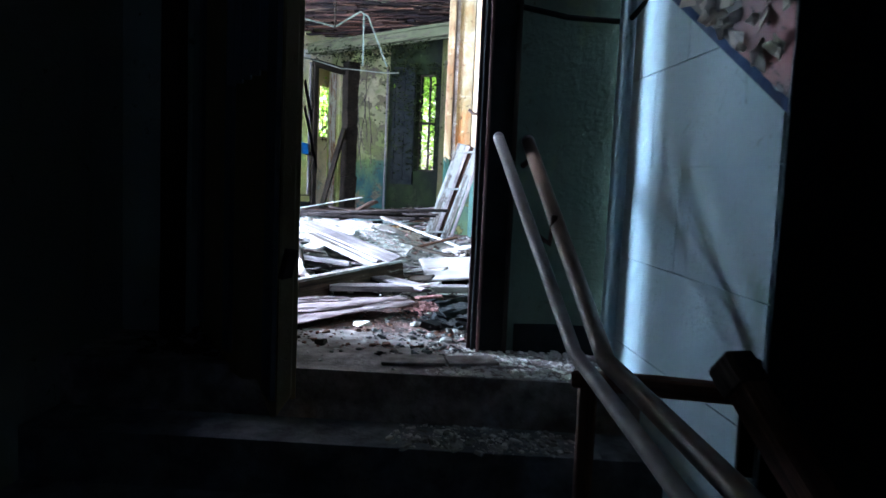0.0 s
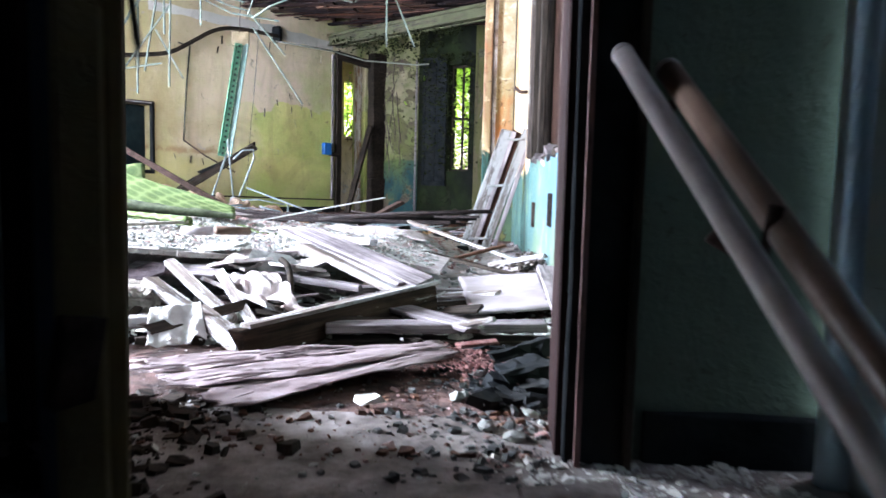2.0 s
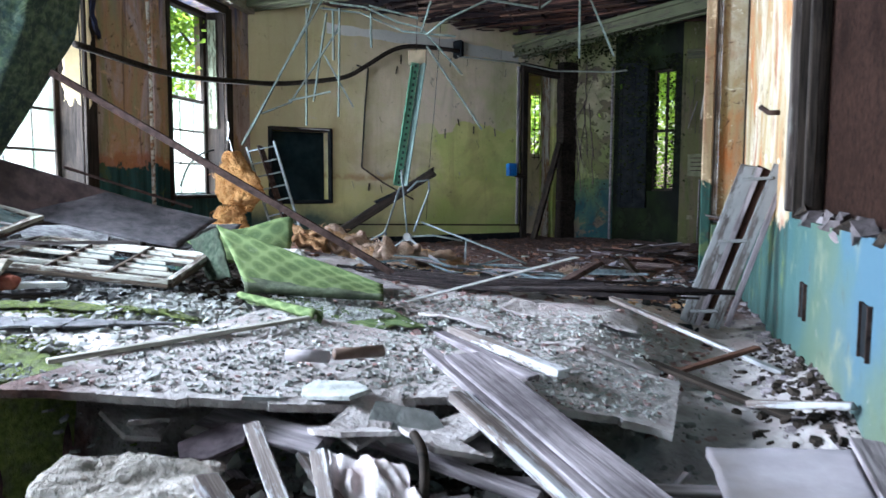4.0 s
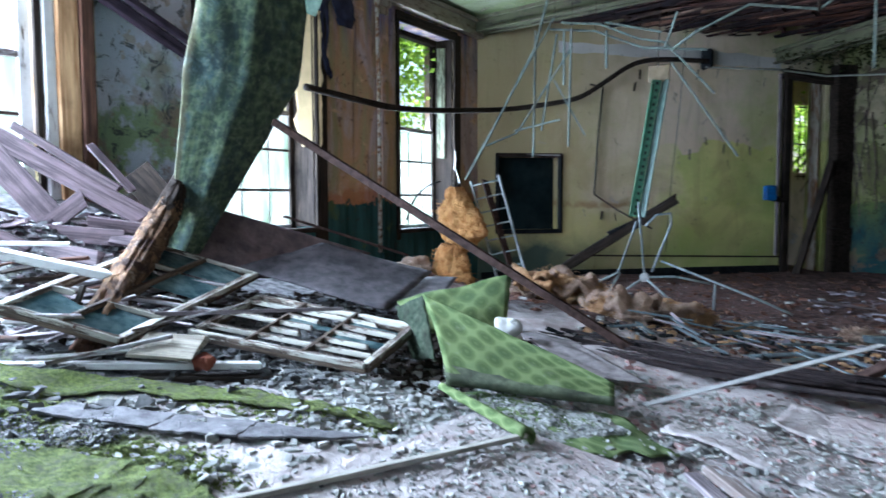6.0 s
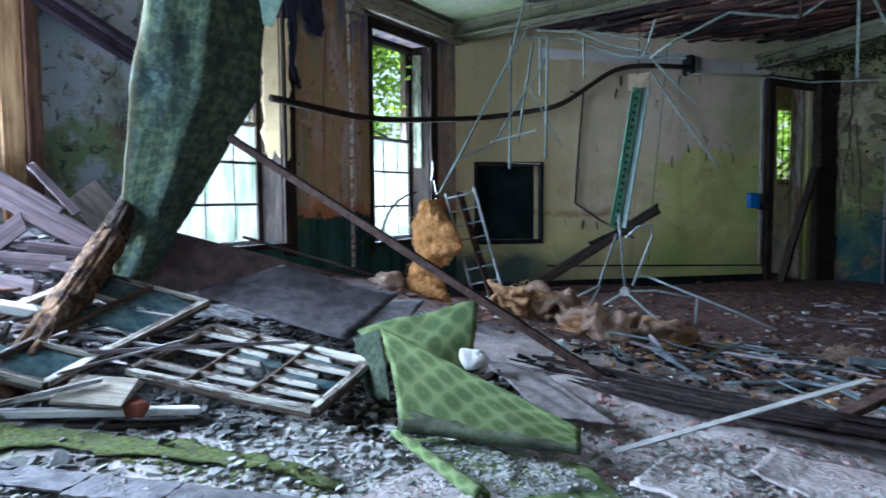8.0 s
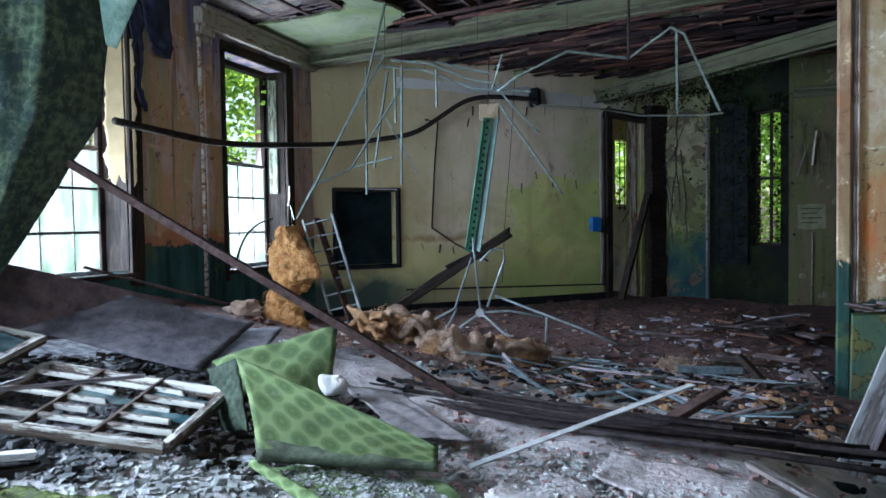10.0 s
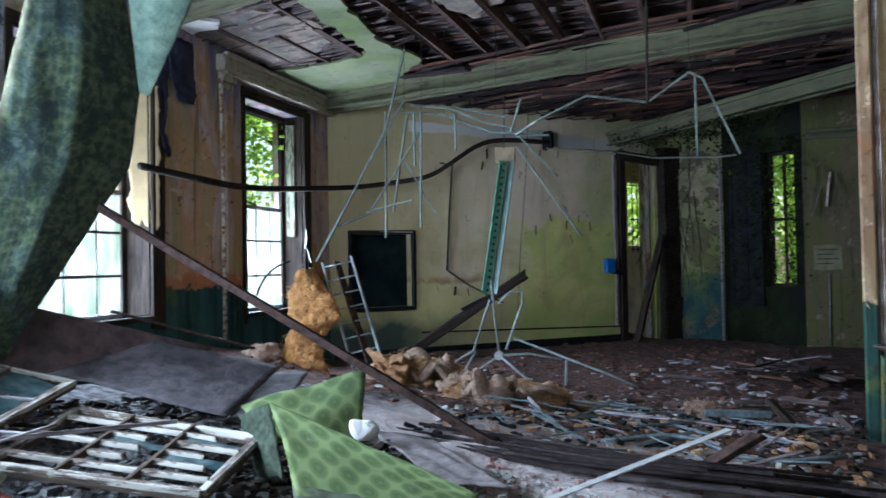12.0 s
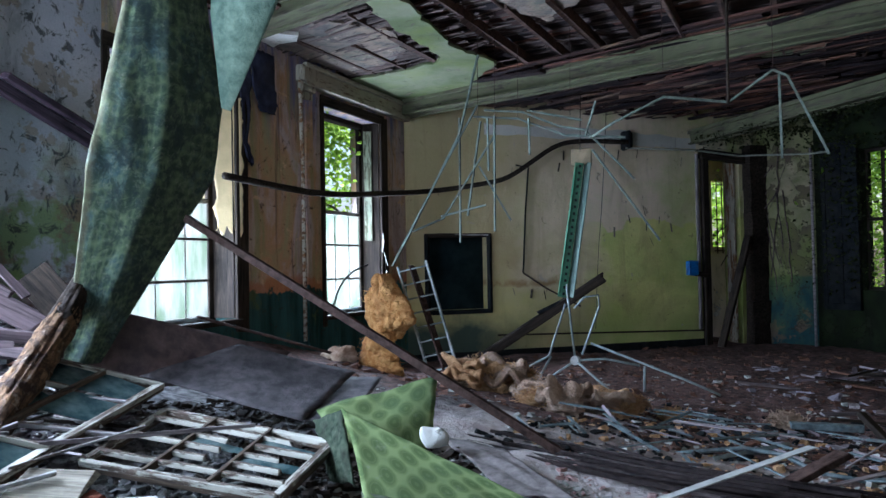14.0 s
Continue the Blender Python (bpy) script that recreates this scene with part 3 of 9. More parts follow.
def wall(name, a, b, z0, z1, thick, mat, holes=(), label="", side=1):
    """An upright wall whose room face runs from a to b; holes are (s0, s1, z0, z1) along it and go right through.
    side: 1 puts its thickness to the left of a-b, -1 to the right."""
    a, b = Vector((a[0], a[1], 0)), Vector((b[0], b[1], 0))
    d = (b - a).normalized()
    n = Vector((-d.y, d.x, 0)) * side
    length = (b - a).length
    ss = sorted({0.0, length, *[h[0] for h in holes], *[h[1] for h in holes]})
    zz = sorted({z0, z1, *[h[2] for h in holes], *[h[3] for h in holes]})
    ss, zz = [s for s in ss if 0 <= s <= length], [z for z in zz if z0 <= z <= z1]
    bm = bmesh.new()
    made = {}

    def vert(s, z, t):
        key = (round(s, 4), round(z, 4), t)
        if key not in made:
            made[key] = bm.verts.new(a + d * s + n * thick * t + Vector((0, 0, z)))
        return made[key]

    def solid(i, j):
        if not (0 <= i < len(ss) - 1 and 0 <= j < len(zz) - 1):
            return False
        s, z = (ss[i] + ss[i + 1]) / 2, (zz[j] + zz[j + 1]) / 2
        return not any(h[0] < s < h[1] and h[2] < z < h[3] for h in holes)

    for i in range(len(ss) - 1):
        for j in range(len(zz) - 1):
            if not solid(i, j):
                continue
            s0, s1, p0, p1 = ss[i], ss[i + 1], zz[j], zz[j + 1]
            for t in (0, 1):
                bm.faces.new([vert(s0, p0, t), vert(s1, p0, t), vert(s1, p1, t), vert(s0, p1, t)])
            if not solid(i - 1, j):
                bm.faces.new([vert(s0, p0, 0), vert(s0, p0, 1), vert(s0, p1, 1), vert(s0, p1, 0)])
            if not solid(i + 1, j):
                bm.faces.new([vert(s1, p0, 0), vert(s1, p0, 1), vert(s1, p1, 1), vert(s1, p1, 0)])
            if not solid(i, j - 1):
                bm.faces.new([vert(s0, p0, 0), vert(s1, p0, 0), vert(s1, p0, 1), vert(s0, p0, 1)])
            if not solid(i, j + 1):
                bm.faces.new([vert(s0, p1, 0), vert(s1, p1, 0), vert(s1, p1, 1), vert(s0, p1, 1)])
    bmesh.ops.recalc_face_normals(bm, faces=bm.faces)
    return tagged(part(name, bm, mat), label, "wall", kind="structure")


# ---------- plan ----------
CEIL = 3.66
LEFT0, CORNER = Vector((-5.50, 3.22, 0)), Vector((-6.68, 11.74, 0))
LDIR = (CORNER - LEFT0).normalized()
DOOR3 = Vector((-3.50, 15.48, 0))
FDIR = (DOOR3 - CORNER).normalized()
BAY0, BAY1, BAY2 = tuple((CORNER + FDIR * 5.88)[:2]), (-1.95, 16.1), (-0.78, 15.6)
HALL_R = ((0.60, 2.97), (0.74, 1.75))


def on_left(y, inward=0.0, z=0.0):
    """A point on the windowed wall at that y, so far into the room."""
    p = LEFT0 + LDIR * ((y - LEFT0.y) / LDIR.y) + Vector((LDIR.y, -LDIR.x, 0)) * inward
    return Vector((p.x, p.y, z))


def on_far(s, inward=0.0, z=0.0):
    """A point on the far wall, s metres from its left corner, so far into the room."""
    p = CORNER + FDIR * s + Vector((FDIR.y, -FDIR.x, 0)) * inward
    return Vector((p.x, p.y, z))


def on_right(y, inward=0.0, z=0.0):
    return Vector((0.2 - 0.04 * (y - 3.3) - inward, y, z))


def left_s(y):
    return (y - LEFT0.y) / LDIR.y


WINDOWS = [("window_near", 4.05, 5.48, 0.95, 3.35), ("window_middle", 6.85, 8.28, 0.9, 3.2), ("window_far", 9.78, 11.05, 0.82, 3.3)]
# the last opening is unseen, added so that daylight reaches the front heap
wall("wall_west", LEFT0, CORNER, 0, CEIL + 0.24, 0.45, "wall_left", [(left_s(w[1]), left_s(w[2]), w[3], w[4]) for w in WINDOWS] + [(left_s(3.3), left_s(3.95), 0.95, 3.35)], "stained peeling ochre plaster wall with tall windows")
wall("wall_north", CORNER, on_far(5.9), 0, CEIL + 0.24, 0.4, "wall_far", [(0.3, 1.24, 0.74, 1.8), (4.97, 5.62, 0.0, 3.06)], "pink and yellow-green peeling plaster wall")
wall("wall_bay", BAY0, BAY1, 0, CEIL + 0.24, 0.35, "wall_bay", (), "stained plaster wall overgrown with ivy stems")
wall("wall_bay_window", BAY1, BAY2, 0, CEIL + 0.24, 0.35, "wall_recess", [(0.68, 1.15, 0.9, 3.0)], "mossy wall round a bay window, recess shade in its colour")
# never in view; added to shut out light where the room opens sideways
wall("wall_bay_side", (0.62, 15.78), (0.14, 10.1), 0, CEIL + 0.24, 0.3, "wall_recess", (), "unseen black closing wall behind the pier")
wall("wall_bay_east", BAY2, (0.62, 15.78), 0, CEIL + 0.24, 0.3, "wall_damp", (), "yellow-green damp plaster wall with a notice")
wall("wall_east_back", (0.2 - 0.04 * 6.4, 9.7), (0.2 - 0.04 * 3.68, 6.98), 0, CEIL + 0.24, 0.3, "pier_face", (), "cream and rust-stained plaster wall over a teal dado")
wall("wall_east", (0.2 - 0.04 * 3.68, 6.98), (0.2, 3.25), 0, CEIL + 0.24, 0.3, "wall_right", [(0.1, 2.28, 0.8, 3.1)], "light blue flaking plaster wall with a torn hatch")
# the second hole is unseen, added to brighten the pale plaster
wall("wall_south", (0.55, 3.25), (-5.5, 3.25), 0, CEIL + 0.24, 0.22, "wall_hall", [(0.52, 1.75, -0.5, 2.35), (5.0, 5.9, 0.95, 3.35)], "dark plaster wall round the doorway")

# hall
wall("wall_stair", HALL_R[0], HALL_R[1], -2.5, 3.0, 0.2, "wall_stair", (), "pale blue block wall beside the stairs")
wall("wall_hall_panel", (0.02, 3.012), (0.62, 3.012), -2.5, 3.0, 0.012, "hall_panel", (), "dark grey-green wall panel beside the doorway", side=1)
# the wall end gets no light; its shade is painted in as black
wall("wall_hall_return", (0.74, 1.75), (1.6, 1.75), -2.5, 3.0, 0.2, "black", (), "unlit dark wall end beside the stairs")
wall("wall_hall_east", (1.6, 1.75), (1.6, -2.2), -2.5, 3.0, 0.2, "wall_hall", (), "unlit hall wall")
wall("wall_hall_west", (-1.5, -2.2), (-1.5, 3.03), -2.5, 3.0, 0.2, "wall_hall", (), "unlit hall wall")
# small unseen opening, added behind the start to lift the black of the hall
wall("wall_hall_south", (1.6, -2.2), (-1.5, -2.2), -2.5, 3.0, 0.2, "wall_hall", [(1.4, 1.85, 2.35, 2.8)], "unlit hall wall")
bm = bmesh.new()
add_box(bm, (3.4, 5.3, 0.1), pose(0.05, 0.45, 3.05))
tagged(part("ceiling_hall", bm, "wall_hall"), "dark hall ceiling", "ceiling", kind="structure")
bm = bmesh.new()
add_box(bm, (7.6, 14.0, 0.1), pose(-3.2, 10.0, CEIL + 0.25))
tagged(part("ceiling", bm, "lath"), "bare boarding above the stripped ceiling", "ceiling", kind="structure")


def smooth(a, b, x):
    u = min(1.0, max(0.0, (x - a) / (b - a)))
    return u * u * (3 - 2 * u)


def ground_z(x, y):
    """The height of the rubble: a heap that climbs to the windows and thins out to the back."""
    left = max(0.0, -x - 1.4)
    wreck = 0.28 * smooth(-4.6, -5.4, x) * smooth(4.5, 5.0, y) * (1 - smooth(5.7, 6.4, y))
    pile = 0.24 + wreck + 0.085 * left + 0.05 * max(0.0, -x - 3.2) ** 2 * (1 - 0.85 * smooth(5.8, 6.8, y))
    edge = 5.4 - 1.4 * smooth(-1.9, -2.5, x) - 0.1 * smooth(-0.9, -0.4, x)
    pile *= smooth(edge - 0.12, edge + 0.12, y) * (1 - 0.8 * smooth(-0.95, -0.25, x))
    pile *= 1 - 0.93 * smooth(6.7, 10.2, y - 0.25 * left)
    pile += (0.2 - 0.03 * max(0.0, y - 4.2)) * smooth(-0.22, 0.2, x) * smooth(4.1, 4.5, y) * (1 - smooth(6.6, 7.6, y))
    rough = noise.noise((x * 1.7, y * 1.7, 0.3)) * 0.035 + noise.noise((x * 5, y * 5, 1.3)) * 0.022 + noise.noise((x * 13, y * 13, 2.3)) * 0.01
    return pile + rough * smooth(3.3, 4.4, y) + 0.006 * noise.noise((x * 9, y * 9, 7.0))


bm = bmesh.new()
NX, NY = 210, 330
vs = [[bm.verts.new((-6.9 + 7.2 * i / NX, 3.24 + 13.5 * j / NY, 0)) for j in range(NY + 1)] for i in range(NX + 1)]
for row in vs:
    for v in row:
        v.co.z = ground_z(v.co.x, v.co.y)
for i in range(NX):
    for j in range(NY):
        bm.faces.new((vs[i][j], vs[i + 1][j], vs[i + 1][j + 1], vs[i][j + 1]))
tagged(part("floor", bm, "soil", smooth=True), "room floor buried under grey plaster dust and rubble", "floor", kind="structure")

# stairs and landing
bm = bmesh.new()
add_box(bm, (2.2, 0.7, 0.3), pose(-0.4, 2.9, -0.15))
M["landing"] = speckled("dusty_landing_stone", (0.15, 0.125, 0.115), (0.38, 0.34, 0.32), 12, 0.95, 0.7, (0.06, 0.045, 0.04), 0.4, 0.1)
tagged(part("floor_landing", bm, "landing"), "dusty landing floor strewn with plaster flakes", "floor", kind="structure")
for i in range(1, 9):
    bm = bmesh.new()
    add_box(bm, (2.2, 0.25, 0.3), pose(-0.4, 2.55 - 0.25 * i + 0.125, -0.184 * i - 0.15))
    tagged(part("stair_step", bm, "dark_soil"), "dark dusty stone stair step", "step", "stairs", kind="structure")
bm = bmesh.new()
add_box(bm, (3.4, 3.4, 0.1), pose(0.05, -0.9, -1.7))
tagged(part("floor_hall", bm, "dark_soil"), "dark hall floor", "floor", kind="structure")
bm = bmesh.new()
add_box(bm, (80, 80, 0.1), pose(-3, 8, -0.6))
M["grass"] = speckled("rank_grass", (0.03, 0.045, 0.012), (0.08, 0.11, 0.03), 5, 1.0, 0.8, (0.03, 0.03, 0.02), 0.3, 0.1)
tagged(part("ground", bm, "grass"), "green ground outside", "ground", kind="structure")

# ---------- beams, ceiling ----------
def beam(p0, p1, deep, wide):
    thing = empty("ceiling_beam", p0, "grey-green flaking boxed ceiling beam with moulded edges", "beam", "ceiling beams", kind="structure")
    p0, p1 = Vector(p0), Vector(p1)
    up = Vector((0, 0, 1))
    board("beam_casing", p0 + up * deep / 2, p1 + up * deep / 2, wide, deep, "green_paint", "", "", jag=0.0, parent=thing, seed=3)
    d = (p1 - p0).normalized()
    n = Vector((d.y, -d.x, 0))
    for s in (-1, 1):
        off = n * s * (wide / 2 + 0.02)
        board("beam_flange", p0 + n * s * (wide / 2 + 0.01) - up * 0.012, p1 + n * s * (wide / 2 + 0.01) - up * 0.012, 0.07, 0.025, "green_paint", "", "", jag=0.0, parent=thing, seed=5)
        board("beam_moulding", p0 + off + up * (deep - 0.03), p1 + off + up * (deep - 0.03), 0.05, 0.06, "green_paint", "", "", jag=0.0, parent=thing, seed=4)
    return thing


beam((-6.66, 11.66, 3.5), (-0.1, 11.0, 3.5), 0.2, 0.2)
beam((-3.72, 15.5, 3.26), (0.33, 12.95, 3.43), 0.2, 0.2)
beam((-6.1, 8.3, 3.66), (-0.1, 7.6, 3.66), 0.16, 0.2)

# joists and what is left of the laths, one mesh each
rng = random.Random(11)
bm = bmesh.new()
for i in range(19):
    x = -6.9 + i * 0.44
    for q in range(7):
        y = 4.3 + 2.0 * q
        add_box(bm, (0.048, 2.0, 0.11), pose(x + 0.62 - 0.105 * (y - 4.0), y, 3.775 + rng.uniform(-0.02, 0.01), 0, rng.uniform(-9, 9), 6 + rng.uniform(-0.8, 0.8)), 0.018, rng)
tagged(part("ceiling_joists", bm, "joist"), "rust-brown ceiling joists with the plaster fallen away", "ceiling", kind="structure")
bm = bmesh.new()
for i in range(560):
    y = 3.5 + 12.8 * i / 560
    x0 = rng.uniform(-6.9, -0.8)
    ln = rng.uniform(0.4, 1.8)
    hang = 0.1 * rng.random() if rng.random() < 0.1 else 0
    add_box(bm, (ln, 0.03, 0.008), pose(x0 + ln / 2, y, 3.83 + rng.uniform(-0.012, 0.012) - hang, rng.uniform(-8, 8), rng.uniform(-1.5, 1.5) - 40 * hang, 6 + rng.uniform(-1.5, 1.5)))
tagged(part("ceiling_laths", bm, "lath"), "broken sooty ceiling laths hanging loose", "ceiling", kind="structure")
# long sheathing boards across the joists beyond the beam, sooty, some red with rot, some sprung loose
k = Nodes("sooty_sheathing")
g = k.noise(26, 8, 0.7, k.scaled(k.pos, (0.1, 1.0, 1.0)), 0.5)
c = k.ramp(k.island(), (0.0, (0.022, 0.017, 0.019)), (0.38, (0.035, 0.022, 0.021)), (0.5, (0.09, 0.047, 0.037)), (0.72, (0.13, 0.06, 0.045)), (0.86, (0.21, 0.09, 0.055)), (0.97, (0.26, 0.19, 0.14)))
c = k.mix(k.ramp(g, (0.36, 0.85), (0.6, 0.0)), c, (0.014, 0.011, 0.013))
c = k.mix(k.ramp(k.noise(1.3, 6, 0.65), (0.46, 0.0), (0.62, 0.85)), c, (0.015, 0.013, 0.016))
c = k.mix(k.ramp(k.noise(7, 8, 0.7, k.scaled(k.pos, (0.3, 1.0, 1.0))), (0.62, 0.0), (0.7, 0.5)), c, (0.2, 0.1, 0.065))
k.bump(g, 0.8, 0.012)
M["sheathing"] = k.done(c, 0.9, 0.0, 0.08)


def sheathing(name, y0, y1, x0, x1, step, z, loose, label, seed):
    """Rows of broken boards laid side by side, with gaps and sagging ends."""
    r = random.Random(seed)
    bm = bmesh.new()
    y = y0
    while y < y1:
        wide = step * r.uniform(0.7, 1.05)
        x = x0 + r.uniform(-0.8, 0.2)
        while x < x1:
            ln = r.uniform(0.7, 2.4)
            if r.random() > 0.07:
                sag = r.uniform(0.02, 0.1) if r.random() < loose else 0.0
                slope = math.degrees(sag / ln) * r.choice((-1, 1))
                add_box(bm, (ln - 0.03, wide - 0.012, 0.018), pose(x + ln / 2, y - 0.105 * (x + ln / 2 + 3.0), z - sag / 2 + r.uniform(-0.015, 0.015), r.gauss(0, 5), slope, -6 + r.gauss(0, 0.9)), 0.012, r)
            x += ln
        y += step
    return tagged(part(name, bm, "sheathing"), label, "ceiling", kind="structure")


sheathing("ceiling_sheathing", 10.9, 16.0, -6.4, -0.2, 0.15, 3.72, 0.3, "sooty and red-rotted sheathing boards under the roof", 31)
sheathing("ceiling_sheathing", 4.0, 11.0, -6.8, -0.1, 0.13, 3.86, 0.12, "sooty boarding between the bare joists", 32)
bm = bmesh.new()
for i in range(150):
    x, y = rng.uniform(-4.8, -0.4), rng.uniform(11.0, 15.2)
    ln = rng.uniform(0.25, 1.1)
    add_box(bm, (ln, rng.uniform(0.012, 0.05), 0.008), pose(x, y, 3.68 - 0.07 * rng.random() ** 2, rng.uniform(-40, 40), rng.uniform(-5, 5), -6 + rng.gauss(0, 7)), 0.01, rng)
tagged(part("ceiling_splinters", bm, "sheathing"), "split laths and splinters hanging from the sheathing", "ceiling", kind="structure")
bm = bmesh.new()
for i in range(230):
    x, y = rng.uniform(-6.5, -4.6), rng.uniform(8.2, 10.4)
    ln = rng.uniform(0.25, 1.0)
    add_box(bm, (ln, 0.03, 0.008), pose(x, y, 3.745 + rng.uniform(-0.03, 0.02), rng.uniform(-15, 15), rng.uniform(-3, 3), -6 + rng.gauss(0, 4)), 0.006, rng)
tagged(part("ceiling_laths", bm, "lath"), "broken brown laths beside the plaster remnant", "ceiling", kind="structure")


def ragged_plate(name, outline, z, thick, mat, label, seed):
    """A remnant of ceiling plaster with a broken edge."""
    rng = random.Random(seed)
    pts = []
    for (x0, y0), (x1, y1) in zip(outline, outline[1:] + outline[:1]):
        n = max(2, int(math.hypot(x1 - x0, y1 - y0) / 0.09))
        for i in range(n):
            u = i / n
            pts.append((x0 + (x1 - x0) * u + rng.uniform(-0.035, 0.035), y0 + (y1 - y0) * u + rng.uniform(-0.035, 0.035)))
    bm = bmesh.new()
    low = [bm.verts.new((x, y, z + rng.uniform(-0.008, 0.004))) for x, y in pts]
    top = [bm.verts.new((x, y, z + thick)) for x, y in pts]
    bm.faces.new(low[::-1])
    bm.faces.new(top)
    for i in range(len(pts)):
        j = (i + 1) % len(pts)
        bm.faces.new((low[i], low[j], top[j], top[i]))
    bmesh.ops.triangulate(bm, faces=[f for f in bm.faces if len(f.verts) > 4])
    bmesh.ops.recalc_face_normals(bm, faces=bm.faces)
    return tagged(part(name, bm, mat), label, "ceiling plaster", kind="structure")


M["whitewash"] = painted_wall("whitewashed_band", (0.72, 0.7, 0.66), (0.64, 0.63, 0.58), (0.5, 0.45, 0.4), None, 0, 14.0, 0.3, moss=0.1)
M["ceil_paint"] = painted_wall("green_ceiling_plaster", (0.19, 0.2, 0.13), (0.115, 0.145, 0.065), (0.22, 0.2, 0.15), None, 0, 21.0, 0.36, moss=0.45)
ragged_plate("ceiling_plaster", [(-4.6, 7.8), (-4.62, 8.42), (-4.81, 9.0), (-4.89, 9.58), (-4.97, 10.13), (-5.2, 10.31), (-5.73, 10.32), (-6.45, 10.28), (-6.66, 11.6), (-5.28, 11.42), (-5.1, 11.1), (-4.58, 10.7), (-4.71, 9.95), (-4.51, 9.22), (-4.32, 8.63), (-4.28, 7.8)], 3.685, 0.03, "ceil_paint", "green-stained ceiling plaster remnant with a broken edge", 5)
ragged_plate("ceiling_plaster", [(-6.12, 8.5), (-5.81, 8.47), (-5.67, 8.63), (-5.84, 8.77), (-6.19, 8.76)], 3.685, 0.03, "whitewash", "small pale ceiling plaster remnant", 6)
ragged_plate("ceiling_plaster", [(-2.2, 12.2), (-1.3, 12.0), (-1.5, 12.6), (-2.1, 12.7)], 3.72, 0.03, "ceil_paint", "sagging pale ceiling plaster remnant", 7)

M["ceil_dark"] = streaked_wall("sooty_ceiling_plaster", ((0.13, 0.115, 0.11), (0.19, 0.16, 0.14), (0.24, 0.18, 0.14), (0.14, 0.15, 0.12)), (0.1, 0.1, 0.09), (0.03, 0.025, 0.028), 44.0)
ragged_plate("ceiling_plaster", [(-6.2, 8.75), (-5.3, 8.45), (-4.95, 9.2), (-5.25, 9.8), (-5.75, 10.1), (-6.35, 10.15)], 3.72, 0.025, "ceil_dark", "sooty brown ceiling plaster remnant", 8)
ragged_plate("ceiling_plaster", [(-3.9, 8.5), (-3.1, 8.4), (-2.9, 9.4), (-3.6, 9.9)], 3.735, 0.02, "ceil_dark", "sooty brown ceiling plaster remnant", 9)
ragged_plate("ceiling_plaster", [(-2.4, 8.6), (-1.2, 8.5), (-0.9, 9.7), (-1.9, 10.2)], 3.735, 0.02, "ceil_dark", "sooty brown ceiling plaster remnant", 10)
# moulded cornice over the far window, and the pale band along the far wall
thing = empty("pilaster_capital", on_left(9.26, 0, 3.3), "cracked cream pilaster capital under the cornice", "capital", kind="structure")
for z0, z1, w, t in ((3.28, 3.36, 0.2, 0.06), (3.36, 3.46, 0.24, 0.09), (3.46, 3.64, 0.3, 0.12)):
    board("capital_block", on_left(9.4, t / 2, z0), on_left(9.4, t / 2, z1), w, t, "cornice_paint", parent=thing, roll=98, jag=0.01)
for a, b, w, t, dz, inn in ((9.3, 11.72, 0.16, 0.08, 3.57, 0.045), (9.3, 11.72, 0.07, 0.12, 3.46, 0.06), (9.3, 11.72, 0.05, 0.06, 3.64, 0.1)):
    ob = board("cornice", on_left(a, inn, dz), on_left(b, inn, dz), t, w, "cornice_paint", "cracked pale moulded wall cornice", "cornice", jag=0.0, seed=9)
    ob["kind"] = "structure"
rng = random.Random(4)
bm = bmesh.new()
low, top = [], []
for i in range(41):
    s = 1.2 + 3.6 * i / 40
    low.append(bm.verts.new(on_far(s, 0.014, 3.3 - 0.13 * smooth(1.5, 4.7, s) + rng.uniform(-0.015, 0.015))))
    top.append(bm.verts.new(on_far(s, 0.012, 3.44 - 0.1 * smooth(3.0, 4.8, s) + 0.05 * noise.noise((s * 3, 1, 1)))))
for i in range(40):
    bm.faces.new((low[i], low[i + 1], top[i + 1], top[i]))
tagged(part("trim_band", bm, "whitewash"), "pale whitewashed band at the top of the wall", "trim", kind="structure")

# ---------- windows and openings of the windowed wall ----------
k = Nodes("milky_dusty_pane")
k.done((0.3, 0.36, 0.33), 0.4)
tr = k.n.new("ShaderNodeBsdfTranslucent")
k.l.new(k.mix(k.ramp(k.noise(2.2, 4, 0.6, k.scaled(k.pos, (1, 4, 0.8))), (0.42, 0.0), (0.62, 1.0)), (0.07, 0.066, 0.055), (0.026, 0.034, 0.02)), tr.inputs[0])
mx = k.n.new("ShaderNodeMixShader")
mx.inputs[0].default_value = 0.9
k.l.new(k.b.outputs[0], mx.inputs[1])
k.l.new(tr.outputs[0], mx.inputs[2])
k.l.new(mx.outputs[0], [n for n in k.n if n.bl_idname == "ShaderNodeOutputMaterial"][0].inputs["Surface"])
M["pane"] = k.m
BACK = 0.3


